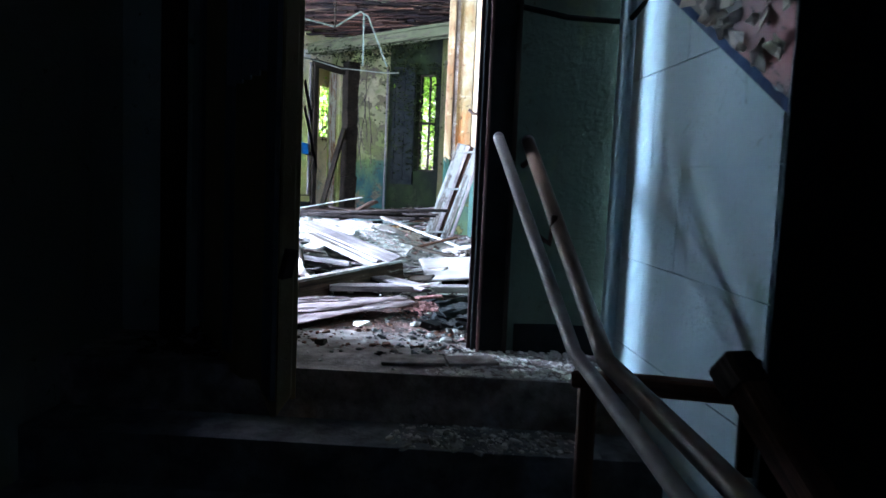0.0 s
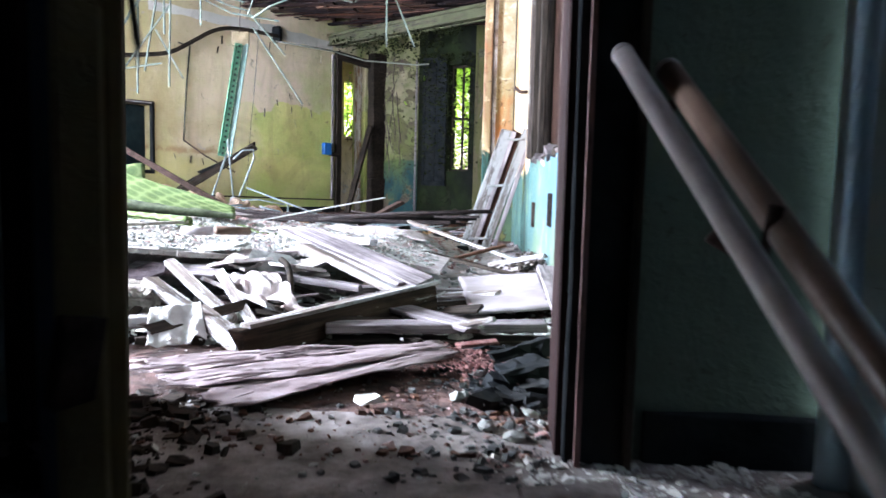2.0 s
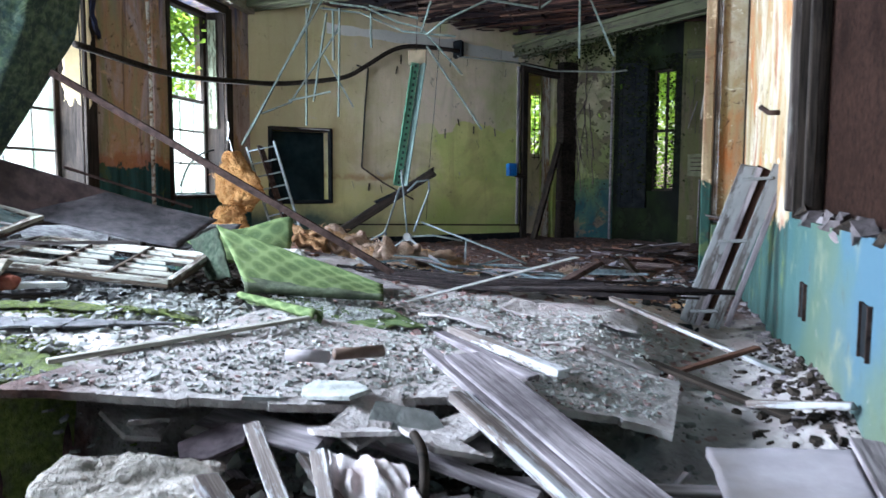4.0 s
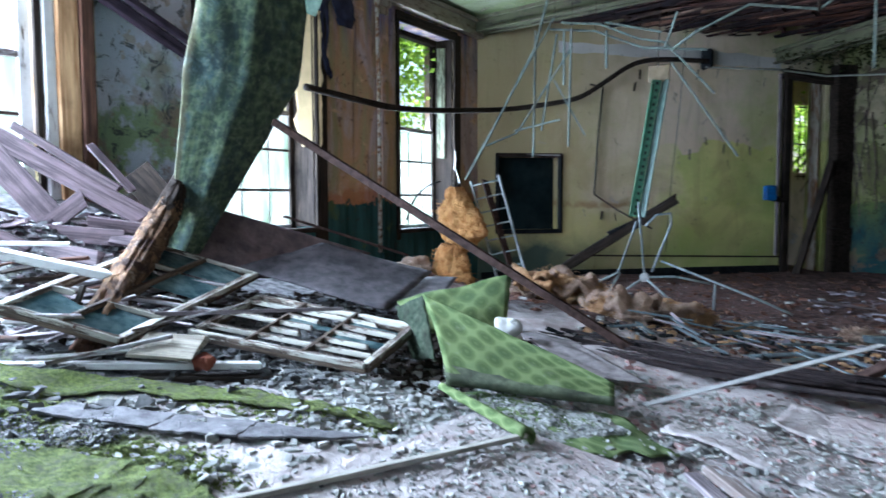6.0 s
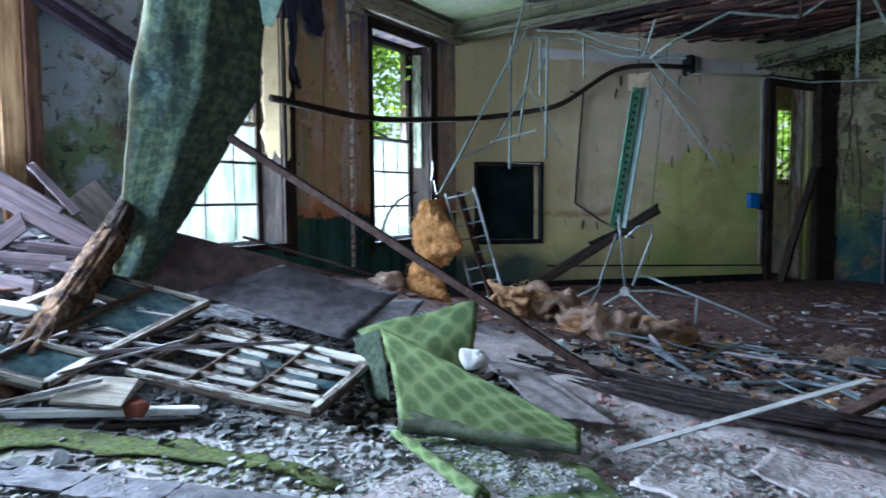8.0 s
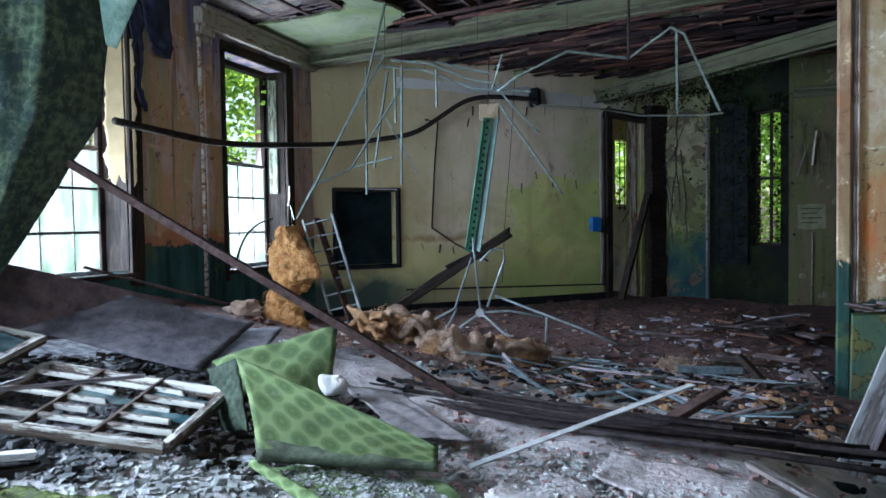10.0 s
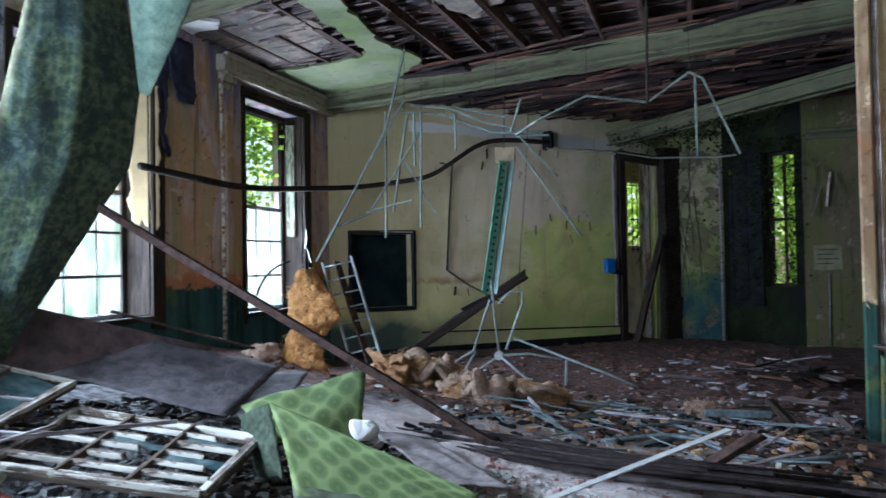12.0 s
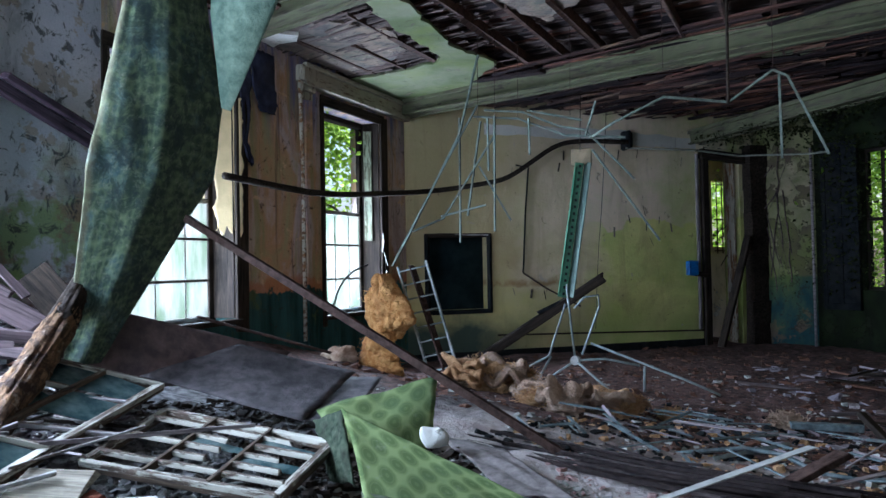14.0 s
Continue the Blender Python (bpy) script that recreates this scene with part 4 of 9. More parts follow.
def sash(thing, a, b, z0, z1, cols, rows, mat, glazed=True, out=-BACK):
    """One sash between two y of the windowed wall, with glazing bars and panes."""
    def at(u, z):
        return on_left(a + (b - a) * u, out, z)
    fr = 0.05
    thing = board("sash", at(0, z0 + fr / 2), at(1, z0 + fr / 2), 0.04, fr, mat, parent=thing, jag=0.0)
    board("sash_rail", at(0, z1 - fr / 2), at(1, z1 - fr / 2), 0.04, fr, mat, parent=thing, jag=0.0)
    for u in (0.02, 0.98):
        board("sash_rail", at(u, z0), at(u, z1), 0.04, fr, mat, parent=thing, jag=0.0)
    for c in range(1, cols):
        board("glazing_bar", at(c / cols, z0), at(c / cols, z1), 0.014, 0.014, mat, parent=thing, jag=0.0)
    for r in range(1, rows):
        z = z0 + (z1 - z0) * r / rows
        board("glazing_bar", at(0, z), at(1, z), 0.022, 0.022, "rust", parent=thing, jag=0.0)
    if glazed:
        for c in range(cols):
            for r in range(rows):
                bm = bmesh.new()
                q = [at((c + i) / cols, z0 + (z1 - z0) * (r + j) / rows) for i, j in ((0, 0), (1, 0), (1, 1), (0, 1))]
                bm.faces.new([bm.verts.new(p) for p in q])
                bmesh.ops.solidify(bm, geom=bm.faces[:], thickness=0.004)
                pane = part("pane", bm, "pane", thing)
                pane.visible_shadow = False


# the greenish light on this reveal is put into the paint colour
M["shutter_green"] = wood("green_lit_shutter", (0.05, 0.05, 0.03), (0.17, 0.17, 0.1), 40, 0.85, (0.3, 0.32, 0.22), 0.5)
for name, y0, y1, z0, z1 in WINDOWS:
    thing = empty(name, on_left((y0 + y1) / 2, 0, z0), "tall broken sash window with milky lower panes", "window", kind="structure")
    mid = z0 + (z1 - z0) * 0.52
    near = name == "window_near"
    back = 0.07 if near else BACK
    sash(thing, y0, y1, z0, mid, 4, 3, "white_paint", out=-back)
    board("window_head", on_left(y0, -back, z1 - 0.03), on_left(y1, -back, z1 - 0.03), 0.1, 0.08, "dark_wood", parent=thing, jag=0.0)
    for y in (y0 + 0.02, y1 - 0.02):
        board("window_jamb", on_left(y, -back, z0), on_left(y, -back, z1), 0.06, 0.1, "bright_paint" if near else "dark_wood", parent=thing, jag=0.0)
    # splayed shutter boards in the reveal and the dark casing round the opening
    for y in (y0 + 0.012, y1 - 0.012):
        board("reveal_lining", on_left(y, -0.25 if near else -0.16, z0 + 0.03), on_left(y, -0.25 if near else -0.16, z1), 0.3, 0.02, "dark_wood", parent=thing, roll=8, jag=0.0)
    if name == "window_far":
        board("shutter_panel", on_left(y1 - 0.04, -0.16, mid - 0.35), on_left(y1 - 0.04, -0.16, z1 - 0.12), 0.12, 0.025, "shutter_green", "pale torn shutter panel", parent=thing, roll=8, seed=7)
    if near:
        board("casing", on_left(y1 + 0.015, 0.015, z0 - 0.1), on_left(y1 + 0.015, 0.015, z1 + 0.06), 0.04, 0.035, "dark_wood", parent=thing, roll=98, jag=0.02, seed=12)
    else:
        board("casing", on_left(y1 + 0.06, 0.015, z0 - 0.1), on_left(y1 + 0.08, 0.015, z1 + 0.06), 0.17, 0.035, "dark_wood", parent=thing, roll=98, jag=0.03, seed=12)
    board("window_sill", on_left(y0 - 0.04, 0.0, z0 + 0.0), on_left(y1 + 0.04, 0.0, z0 + 0.0), 0.12, 0.05, "dark_wood", parent=thing, jag=0.01)
    board("casing", on_left(y0 - 0.05, 0.012, z0 - 0.1), on_left(y0 - 0.05, 0.012, z1 + 0.06), 0.06, 0.03, "dark_wood", parent=thing, roll=98, jag=0.01, seed=13)
    board("casing", on_left(y0 - 0.08, 0.014, z1 + 0.04), on_left(y1 + 0.1, 0.014, z1 + 0.04), 0.03, 0.12, "dark_wood", parent=thing, jag=0.01, seed=14)

tube("loose_cable", [on_left(9.86, 0.04, 0.95), on_left(9.92, 0.1, 1.2), on_left(10.15, 0.14, 1.36), on_left(10.5, 0.12, 1.42)], 0.012, "black", "black loose cable curving before the window", "cable", smooth_path=2, sides=6)
rng = random.Random(29)
for i in range(5):
    p = on_left(11.05 + rng.uniform(-0.12, 0.06), 0.03 + rng.uniform(0, 0.05), 1.55 + rng.uniform(-0.35, 0.4))
    board("paint_strip", p, p + Vector((rng.uniform(-0.03, 0.05), rng.uniform(-0.08, 0.08), -rng.uniform(0.1, 0.25))), rng.uniform(0.01, 0.024), 0.005, "whitewash", "white paint strip peeling off the casing", "paint strip", seed=500 + i, group="paint strips")
# orange pine pilaster beside the near window
thing = empty("window_pilaster", on_left(5.72, 0, 1.0), "orange-stained pine window casing with rubbed edges", "casing", kind="structure")
board("casing_board", on_left(5.68, 0.05, 0.9), on_left(5.68, 0.05, 3.6), 0.15, 0.06, "orange_wood", parent=thing, roll=97, jag=0.0, seed=21)
board("casing_edge", on_left(5.81, 0.06, 0.9), on_left(5.81, 0.06, 3.6), 0.1, 0.08, "brown_wood", parent=thing, roll=97, jag=0.0, seed=22)
board("casing_edge", on_left(5.565, 0.03, 0.9), on_left(5.565, 0.03, 3.6), 0.075, 0.05, "bright_paint", parent=thing, roll=97, jag=0.0, seed=23)

# the pale blue-white plaster between near and middle window, a skin of its own colour
bm = bmesh.new()
q = [on_left(5.92, 0.012, 0.3), on_left(6.78, 0.012, 0.3), on_left(6.78, 0.012, 3.66), on_left(5.92, 0.012, 3.66)]
bm.faces.new([bm.verts.new(p) for p in q])
bmesh.ops.solidify(bm, geom=bm.faces[:], thickness=0.01)
tagged(part("wall_west_pale_plaster", bm, "wall_pale"), "pale blue-grey plaster mottled with mould", "wall", kind="structure")
# pipe and plaster pilaster between middle and far window
tube("wall_pipe", [on_left(9.3, 0.05, 0.6), on_left(9.3, 0.05, 2.4), on_left(9.27, 0.05, 3.5)], 0.022, "cream_paint", "thin pale pipe running up the wall", "pipe")
board("wall_batten", on_left(9.46, 0.02, 0.5), on_left(9.46, 0.02, 3.5), 0.12, 0.03, "wall_left", "stained upright batten beside the window", "batten", roll=97, jag=0.0)
M["tar"] = speckled("tar_stain", (0.02, 0.022, 0.05), (0.05, 0.055, 0.1), 10, 0.9, 0.3)


def torn(points, inward, seed):
    """A torn sheet flat on the windowed wall; rows of (y left, y right, z) from its top down."""
    def f(u, v):
        x = v * (len(points) - 1)
        i = min(int(x), len(points) - 2)
        p, q, w = points[i], points[i + 1], x - i
        a, b, z = (p[j] + (q[j] - p[j]) * w for j in range(3))
        y = a + (b - a) * u + 0.025 * noise.noise((v * 14, u * 2, seed))
        return on_left(y, inward + 0.03 * noise.noise((u * 3, v * 5, seed)), z + 0.03 * noise.noise((u * 9, seed, v)))
    return f


sheet("torn_felt", torn([(8.5, 8.84, 3.62), (8.48, 8.86, 3.3), (8.56, 8.88, 3.12), (8.62, 8.86, 3.0)], 0.04, 2), 12, 16, 0.008, "tar", "torn blue-black felt hanging down the wall", "felt")
sheet("torn_felt", torn([(8.12, 8.46, 3.46), (8.3, 8.5, 3.25), (8.36, 8.46, 2.9), (8.34, 8.42, 2.66), (8.4, 8.5, 2.52), (8.47, 8.51, 2.44)], 0.035, 5), 10, 24, 0.008, "tar", "curling black felt strip beside the window casing", "felt")
M["cream_plain"] = wood("streaked_cream_panel", (0.36, 0.2, 0.08), (0.7, 0.5, 0.26), 14, 0.8, (0.82, 0.67, 0.38), 0.66)


def reveal_panel(u, v):
    """The splayed panel of the window reveal, its edges rotted ragged."""
    e = 0.12 * noise.noise((v * 9, 3 * round(u), 3)) + 0.06 * noise.noise((v * 31, 3 * round(u), 5))
    w = u + e * (abs(u - 0.5) * 2) ** 3
    return on_left(8.33 - 0.17 * w, 0.05 - 0.19 * w, 3.07 - 1.3 * v + 0.1 * noise.noise((u * 6, 1, 9)) * v ** 6)


sheet("reveal_panel", reveal_panel, 10, 40, 0.014, "cream_plain", "pale cream panel of the window reveal with ragged rotten edges", "panel")

# ---------- far wall ----------
thing = empty("wall_niche", on_far(0.77, 0, 0.74), "dark square wall recess in a chipped timber frame", "niche", kind="structure")
bm = bmesh.new()
q = [on_far(0.28, -0.28, 0.7), on_far(1.26, -0.28, 0.7), on_far(1.26, -0.28, 1.84), on_far(0.28, -0.28, 1.84)]
bm.faces.new([bm.verts.new(p) for p in q])
bmesh.ops.solidify(bm, geom=bm.faces[:], thickness=0.02)
M["slate_blue"] = speckled("dark_blue_board", (0.022, 0.042, 0.05), (0.05, 0.08, 0.09), 3, 0.6, 0.2, (0.006, 0.008, 0.01), 0.3)
part("back_panel", bm, "slate_blue", thing)
for s, zz in ((0.3, (0.7, 1.84)), (1.24, (0.7, 1.84))):
    board("frame_side", on_far(s, 0.012, zz[0]), on_far(s, 0.012, zz[1]), 0.06, 0.06, "black", parent=thing, jag=0.0)
for z, m_ in ((0.72, "black"), (1.82, "dark_wood")):
    board("frame_rail", on_far(0.27, 0.014, z), on_far(1.27, 0.014, z), 0.06, 0.06, m_, parent=thing, jag=0.0)
# pale strip set on as the highlight along the frame's top edge
board("frame_highlight", on_far(0.72, 0.05, 1.835), on_far(1.22, 0.05, 1.82), 0.015, 0.02, "white_paint", "chipped pale highlight strip", parent=thing)

# doorway to the outside with bars and its charred post
thing = empty("door_north", on_far(5.3, 0, 0), "tall open doorway with rusty bars and charred posts", "doorway", kind="structure")
board("door_jamb", on_far(4.93, 0.03, 0.0), on_far(4.93, 0.03, 3.12), 0.12, 0.09, "dark_wood", parent=thing, roll=50, jag=0.0)
board("door_jamb", on_far(4.8, 0.02, 0.3), on_far(4.8, 0.02, 3.1), 0.04, 0.05, "grey_wood", parent=thing, roll=50)
board("door_head", on_far(4.85, 0.03, 3.1), on_far(6.0, 0.03, 3.0), 0.1, 0.16, "dark_wood", parent=thing, jag=0.0)
board("door_lining", on_far(5.56, -0.15, 0.0), on_far(5.56, -0.15, 3.0), 0.2, 0.03, "cream_paint", "pale orange inner door lining", parent=thing, roll=140, jag=0.0)
bm = bmesh.new()
for i in range(9):
    add_box(bm, (0.38, 0.2, 0.37), Matrix.Translation(on_far(5.88, 0.09, 0.17 + i * 0.36)) @ pose(0, 0, 0, rng.uniform(-2, 2), rng.uniform(-2, 2), 50 + rng.uniform(-4, 4)), 0.012, rng)
part("charred_post", bm, "dark_wood", thing, "charred upright post")
for i in range(5):
    u = 5.88 + 0.11 * i
    tube("bar", [on_far(u, -0.92, 1.5), on_far(u, -0.92, 2.8)], 0.011, "rust", parent=thing, sides=6)
for z in (1.55, 2.1, 2.72):
    tube("bar", [on_far(5.82, -0.92, z), on_far(6.4, -0.92, z)], 0.012, "rust", parent=thing, sides=6)
# the small lobby behind the doorway, with a barred window choked by ivy
lob = 1.0
lx0, lx1 = on_far(4.0, -lob), on_far(7.0, -lob)
wall("wall_lobby", (lx0.x, lx0.y), (lx1.x, lx1.y), 0, CEIL, 0.25, "wall_lobby", [(1.84, 2.38, 1.62, 2.8)], "dull tan lobby wall round a barred window")
p0, p1 = on_far(4.6, -0.4), on_far(4.6, -lob)
wall("wall_lobby_side", (p0.x, p0.y), (p1.x, p1.y), 0, CEIL, 0.1, "wall_lobby", (), "dull tan lobby side wall")
p0, p1 = on_far(6.75, -lob), on_far(6.75, -0.4)
wall("wall_lobby_side", (p0.x, p0.y), (p1.x, p1.y), 0, CEIL, 0.1, "wall_lobby", (), "dull tan lobby side wall")
m4 = Matrix.Translation(on_far(5.7, -0.72, 3.2)) @ pose(0, 0, 0, 0, 0, math.degrees(math.atan2(FDIR.y, FDIR.x)))
bm = bmesh.new()
add_box(bm, (2.4, 0.95, 0.1), m4)
tagged(part("ceiling_lobby", bm, "wall_lobby"), "dull lobby ceiling", "ceiling", kind="structure")
bm = bmesh.new()
add_box(bm, (2.4, 0.95, 0.1), Matrix.Translation((0, 0, -3.26)) @ m4)
tagged(part("floor_lobby", bm, "landing_dust"), "dusty lobby floor", "floor", kind="structure")
board("charred_stick", on_far(5.0, 0.25, 0.02), on_far(5.6, 0.2, 1.75), 0.11, 0.08, "dark_wood", "charred timber leaning across the doorway", "timber", seed=31, roll=20)

M["enamel_blue"] = speckled("blue_enamel", (0.015, 0.12, 0.4), (0.03, 0.2, 0.55), 20, 0.5, 0.1)
thing = empty("wall_box", on_far(4.62, 0, 1.3), "small bright blue box on the wall", "box")
board("box_body", on_far(4.56, 0.05, 1.27), on_far(4.74, 0.05, 1.27), 0.1, 0.23, "enamel_blue", parent=thing, jag=0.0)
board("box_bracket", on_far(4.7, 0.06, 1.18), on_far(4.98, 0.06, 1.14), 0.05, 0.08, "dark_wood", parent=thing)

tube("dark_pipe", [on_left(7.75, 0.35, 2.23), on_left(8.5, 0.35, 2.2), on_left(9.3, 0.35, 2.18), on_left(10.6, 0.4, 2.3), on_far(0.35, 0.35, 2.42), on_far(1.0, 0.35, 2.52), on_far(1.4, 0.35, 2.6), on_far(1.75, 0.33, 2.82), on_far(2.2, 0.3, 3.12), on_far(2.6, 0.3, 3.2), on_far(3.42, 0.25, 3.2)], 0.034, "dark_wood", "sagging dark iron heating pipe along the walls", "pipe", smooth_path=2)
M["pale_conduit"] = speckled("dusty_conduit", (0.2, 0.21, 0.17), (0.36, 0.37, 0.31), 20, 0.7, 0.2, (0.12, 0.1, 0.08), 0.3)
tube("white_conduit", [on_far(3.45, 0.15, 3.13), on_far(4.7, 0.15, 3.13), on_far(5.5, 0.15, 3.06), (-2.0, 15.9, 3.0), (-1.7, 15.6, 2.97)], 0.016, "pale_conduit", "thin pale conduit along the top of the wall", "conduit")
tube("wall_conduit", [on_far(1.68, 0.03, 2.85), on_far(1.88, 0.03, 2.82), on_far(1.82, 0.03, 2.2), on_far(1.76, 0.03, 1.26)], 0.013, "black", "thin dark conduit bent down the wall", "conduit")
tube("wall_conduit", [on_far(1.76, 0.03, 1.26), on_far(2.1, 0.1, 1.02), on_far(2.55, 0.3, 0.75)], 0.013, "rust", "loose rusty conduit end", "conduit")
board("wall_bracket", on_far(3.5, 0.1, 3.14), on_far(3.5, 0.1, 3.42), 0.16, 0.12, "black", "dark timber block at the wall top", "block")
ob = board("baseboard_north", on_far(0.05, 0.012, 0.07), on_far(4.9, 0.012, 0.07), 0.025, 0.14, "black", "dark rotten baseboard of the far wall", "baseboard", jag=0.0)
ob["kind"] = "structure"
board("dado_rail", on_far(1.35, 0.006, 0.36), on_far(4.9, 0.006, 0.27), 0.02, 0.025, "dark_wood", "dark loose dado strip along the wall", "strip", bow=0.0)

# charred beam leaning before the far wall
thing = empty("charred_beam", (-5.3, 12.3, 0.1), "charred cracked beam leaning near the far wall", "beam")
board("beam_body", (-5.85, 12.0, 0.0), (-4.24, 13.0, 1.2), 0.13, 0.13, "dark_wood", parent=thing, seed=4, jag=0.07)
board("beam_splinter", (-5.0, 12.45, 0.72), (-4.32, 13.0, 1.12), 0.05, 0.04, "black", parent=thing, seed=5)

# fluorescent fitting hanging on end
M["fitting_green"] = speckled("green_enamel_trough", (0.05, 0.16, 0.095), (0.1, 0.25, 0.155), 12, 0.6, 0.2, (0.06, 0.1, 0.05), 0.3)
M["fitting_grey"] = speckled("grey_enamel_side", (0.06, 0.11, 0.09), (0.11, 0.17, 0.145), 12, 0.6, 0.2, (0.1, 0.12, 0.1), 0.25)
M["mount_tan"] = speckled("tan_mount", (0.22, 0.17, 0.1), (0.34, 0.27, 0.18), 12, 0.8, 0.3, (0.15, 0.11, 0.07), 0.3, 0.1)
thing = empty("hanging_light_fitting", (-4.35, 11.86, 1.0), "green enamel strip light fitting hanging on end", "light fitting")
p_lo, p_hi = Vector((-4.38, 11.86, 0.97)), Vector((-4.1, 11.84, 2.62))
trough = board("trough", p_lo, p_hi, 0.11, 0.035, "fitting_green", parent=thing, jag=0.0, roll=23)
board("side_plate", p_lo + Vector((0.1, 0.03, 0.0)), p_hi + Vector((0.1, 0.03, 0.0)), 0.11, 0.015, "fitting_grey", parent=thing, jag=0.0, roll=-20)
front = Vector((0.396, -0.918, 0)) * 0.026
tube("lamp_tube", [p_lo + front - Vector((0.035, 0.015, -0.05)), p_hi + front - Vector((0.035, 0.015, 0.05))], 0.014, "fitting_green", parent=trough)
for i in range(20):
    bm = bmesh.new()
    add_box(bm, (0.03, 0.008, 0.034), Matrix.Translation(p_lo.lerp(p_hi, (i + 0.5) / 20) + front * 0.75 + Vector((0.012, 0.005, 0))) @ pose(0, 0, 0, 0, 0, 23))
    part("slot", bm, "black", trough)
board("mount", p_hi + Vector((-0.1, 0.02, 0.08)), p_hi + Vector((0.14, 0.06, 0.08)), 0.05, 0.2, "mount_tan", parent=thing)
tube("hanger", [p_hi + Vector((0, 0.02, 0.1)), (-4.05, 11.8, 3.5)], 0.006, "rust", parent=thing)

# ---------- bay ----------
thing = empty("window_bay", (-1.0, 15.8, 0.9), "bay window choked with ivy", "window", kind="structure")
bay_d = (Vector((*BAY2, 0)) - Vector((*BAY1, 0))).normalized()


def on_bay(s, inward=0.0, z=0.0):
    p = Vector((*BAY1, 0)) + bay_d * s - Vector((-bay_d.y, bay_d.x, 0)) * inward
    return Vector((p.x, p.y, z))


for s in (0.68, 0.92, 1.15):
    board("window_frame", on_bay(s, -0.2, 0.9), on_bay(s, -0.2, 3.0), 0.05, 0.05, "dark_wood", parent=thing, jag=0.0)
for z in (0.92, 1.95, 2.98):
    board("window_frame", on_bay(0.68, -0.2, z), on_bay(1.15, -0.2, z), 0.05, 0.05, "dark_wood", parent=thing, jag=0.0)
# black panels added where the recess beside the window lies in darkness
thing = empty("recess_shade_shutter", on_bay(0.3, 0.03, 0.6), "black shutter panels standing in for the dark bay recess", "shutter")
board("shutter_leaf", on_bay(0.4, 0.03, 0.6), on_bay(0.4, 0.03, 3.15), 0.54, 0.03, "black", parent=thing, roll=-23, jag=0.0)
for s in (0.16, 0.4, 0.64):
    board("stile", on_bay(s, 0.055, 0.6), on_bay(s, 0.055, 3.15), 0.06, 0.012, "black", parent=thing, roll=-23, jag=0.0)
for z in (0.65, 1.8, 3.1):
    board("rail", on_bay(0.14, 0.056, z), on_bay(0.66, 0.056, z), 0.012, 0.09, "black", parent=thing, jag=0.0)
tube("bay_pipe", [(-1.98, 15.98, 0.0), (-1.98, 15.98, 3.1)], 0.02, "grey_wood", "thin pipe in the bay corner", "pipe")
M["paper"] = speckled("faded_notice_paper", (0.14, 0.14, 0.08), (0.22, 0.21, 0.13), 10, 0.9, 0.1)
thing = empty("wall_notice", (-0.55, 14.3, 1.3), "faded paper notice with unreadable lines", "notice")
bay_e = (Vector((0.62, 15.78, 0)) - Vector((*BAY2, 0))).normalized()


def on_bay_east(s, inward, z):
    p = Vector((*BAY2, 0)) + bay_e * s + Vector((bay_e.y, -bay_e.x, 0)) * inward
    return Vector((p.x, p.y, z))


board("sheet_of_paper", on_bay_east(0.12, 0.008, 1.34), on_bay_east(0.5, 0.008, 1.34), 0.004, 0.36, "paper", parent=thing, jag=0.0)
for i in range(4):
    board("line_of_writing", on_bay_east(0.17, 0.013, 1.46 - 0.07 * i), on_bay_east(0.45 - 0.06 * (i % 2), 0.013, 1.46 - 0.07 * i), 0.003, 0.014, "rust", parent=thing, jag=0.0)
tube("bay_cable", [on_bay_east(0.31, 0.02, 0.0), on_bay_east(0.32, 0.02, 1.1)], 0.01, "grey_wood", "pale cable below the notice", "cable")
for sd, (s0, z0, s1, z1, w) in enumerate(((0.1, 1.95, 0.24, 2.4, 0.05), (0.3, 2.1, 0.36, 2.6, 0.03))):
    board("torn_lath", on_bay_east(s0, 0.08, z0), on_bay_east(s1, 0.1, z1), w, 0.01, ("grey_wood", "cream_paint", "lath")[sd], "split pale lath hanging on the wall", "lath", seed=130 + sd, group="torn laths")
for dz, t, h in ((3.24, 0.05, 0.05), (3.16, 0.03, 0.1)):
    ob = board("trim_bay_cornice", on_bay_east(0.06, 0.02, dz), on_bay_east(1.3, 0.02, dz), t, h, "green_paint", "dirty grey-green moulding along the bay wall", "moulding", jag=0.0)
    ob["kind"] = "structure"
for i in range(16):
    p = on_bay_east(0.1 + 0.06 * (i % 9), 0.02, 2.9 - 0.05 * i)
    board("root_tendril", p, p + Vector((0.05 * math.sin(i * 2.3), -0.02, -0.25 - 0.12 * (i % 3))), 0.008, 0.008, "lath", "thin dry root hanging on the bay wall", "root", seed=160 + i, group="dry roots")

# ---------- blue wall: pier, casing, hatch, boxes, leaning frame ----------
bm = bmesh.new()
add_box(bm, (0.3, 0.55, CEIL + 0.2), pose(-0.18, 9.98, CEIL / 2 + 0.1))
tagged(part("wall_pier", bm, "pier_face"), "cream and rust-stained pier at the room's opening", "pier", kind="structure")
ob = board("trim_pier_return", (-0.365, 9.66, 0.0), (-0.365, 9.66, CEIL), 0.09, 0.1, "pier_return", "rust-stained pier edge above a teal dado", "trim", jag=0.012)
ob["kind"] = "structure"
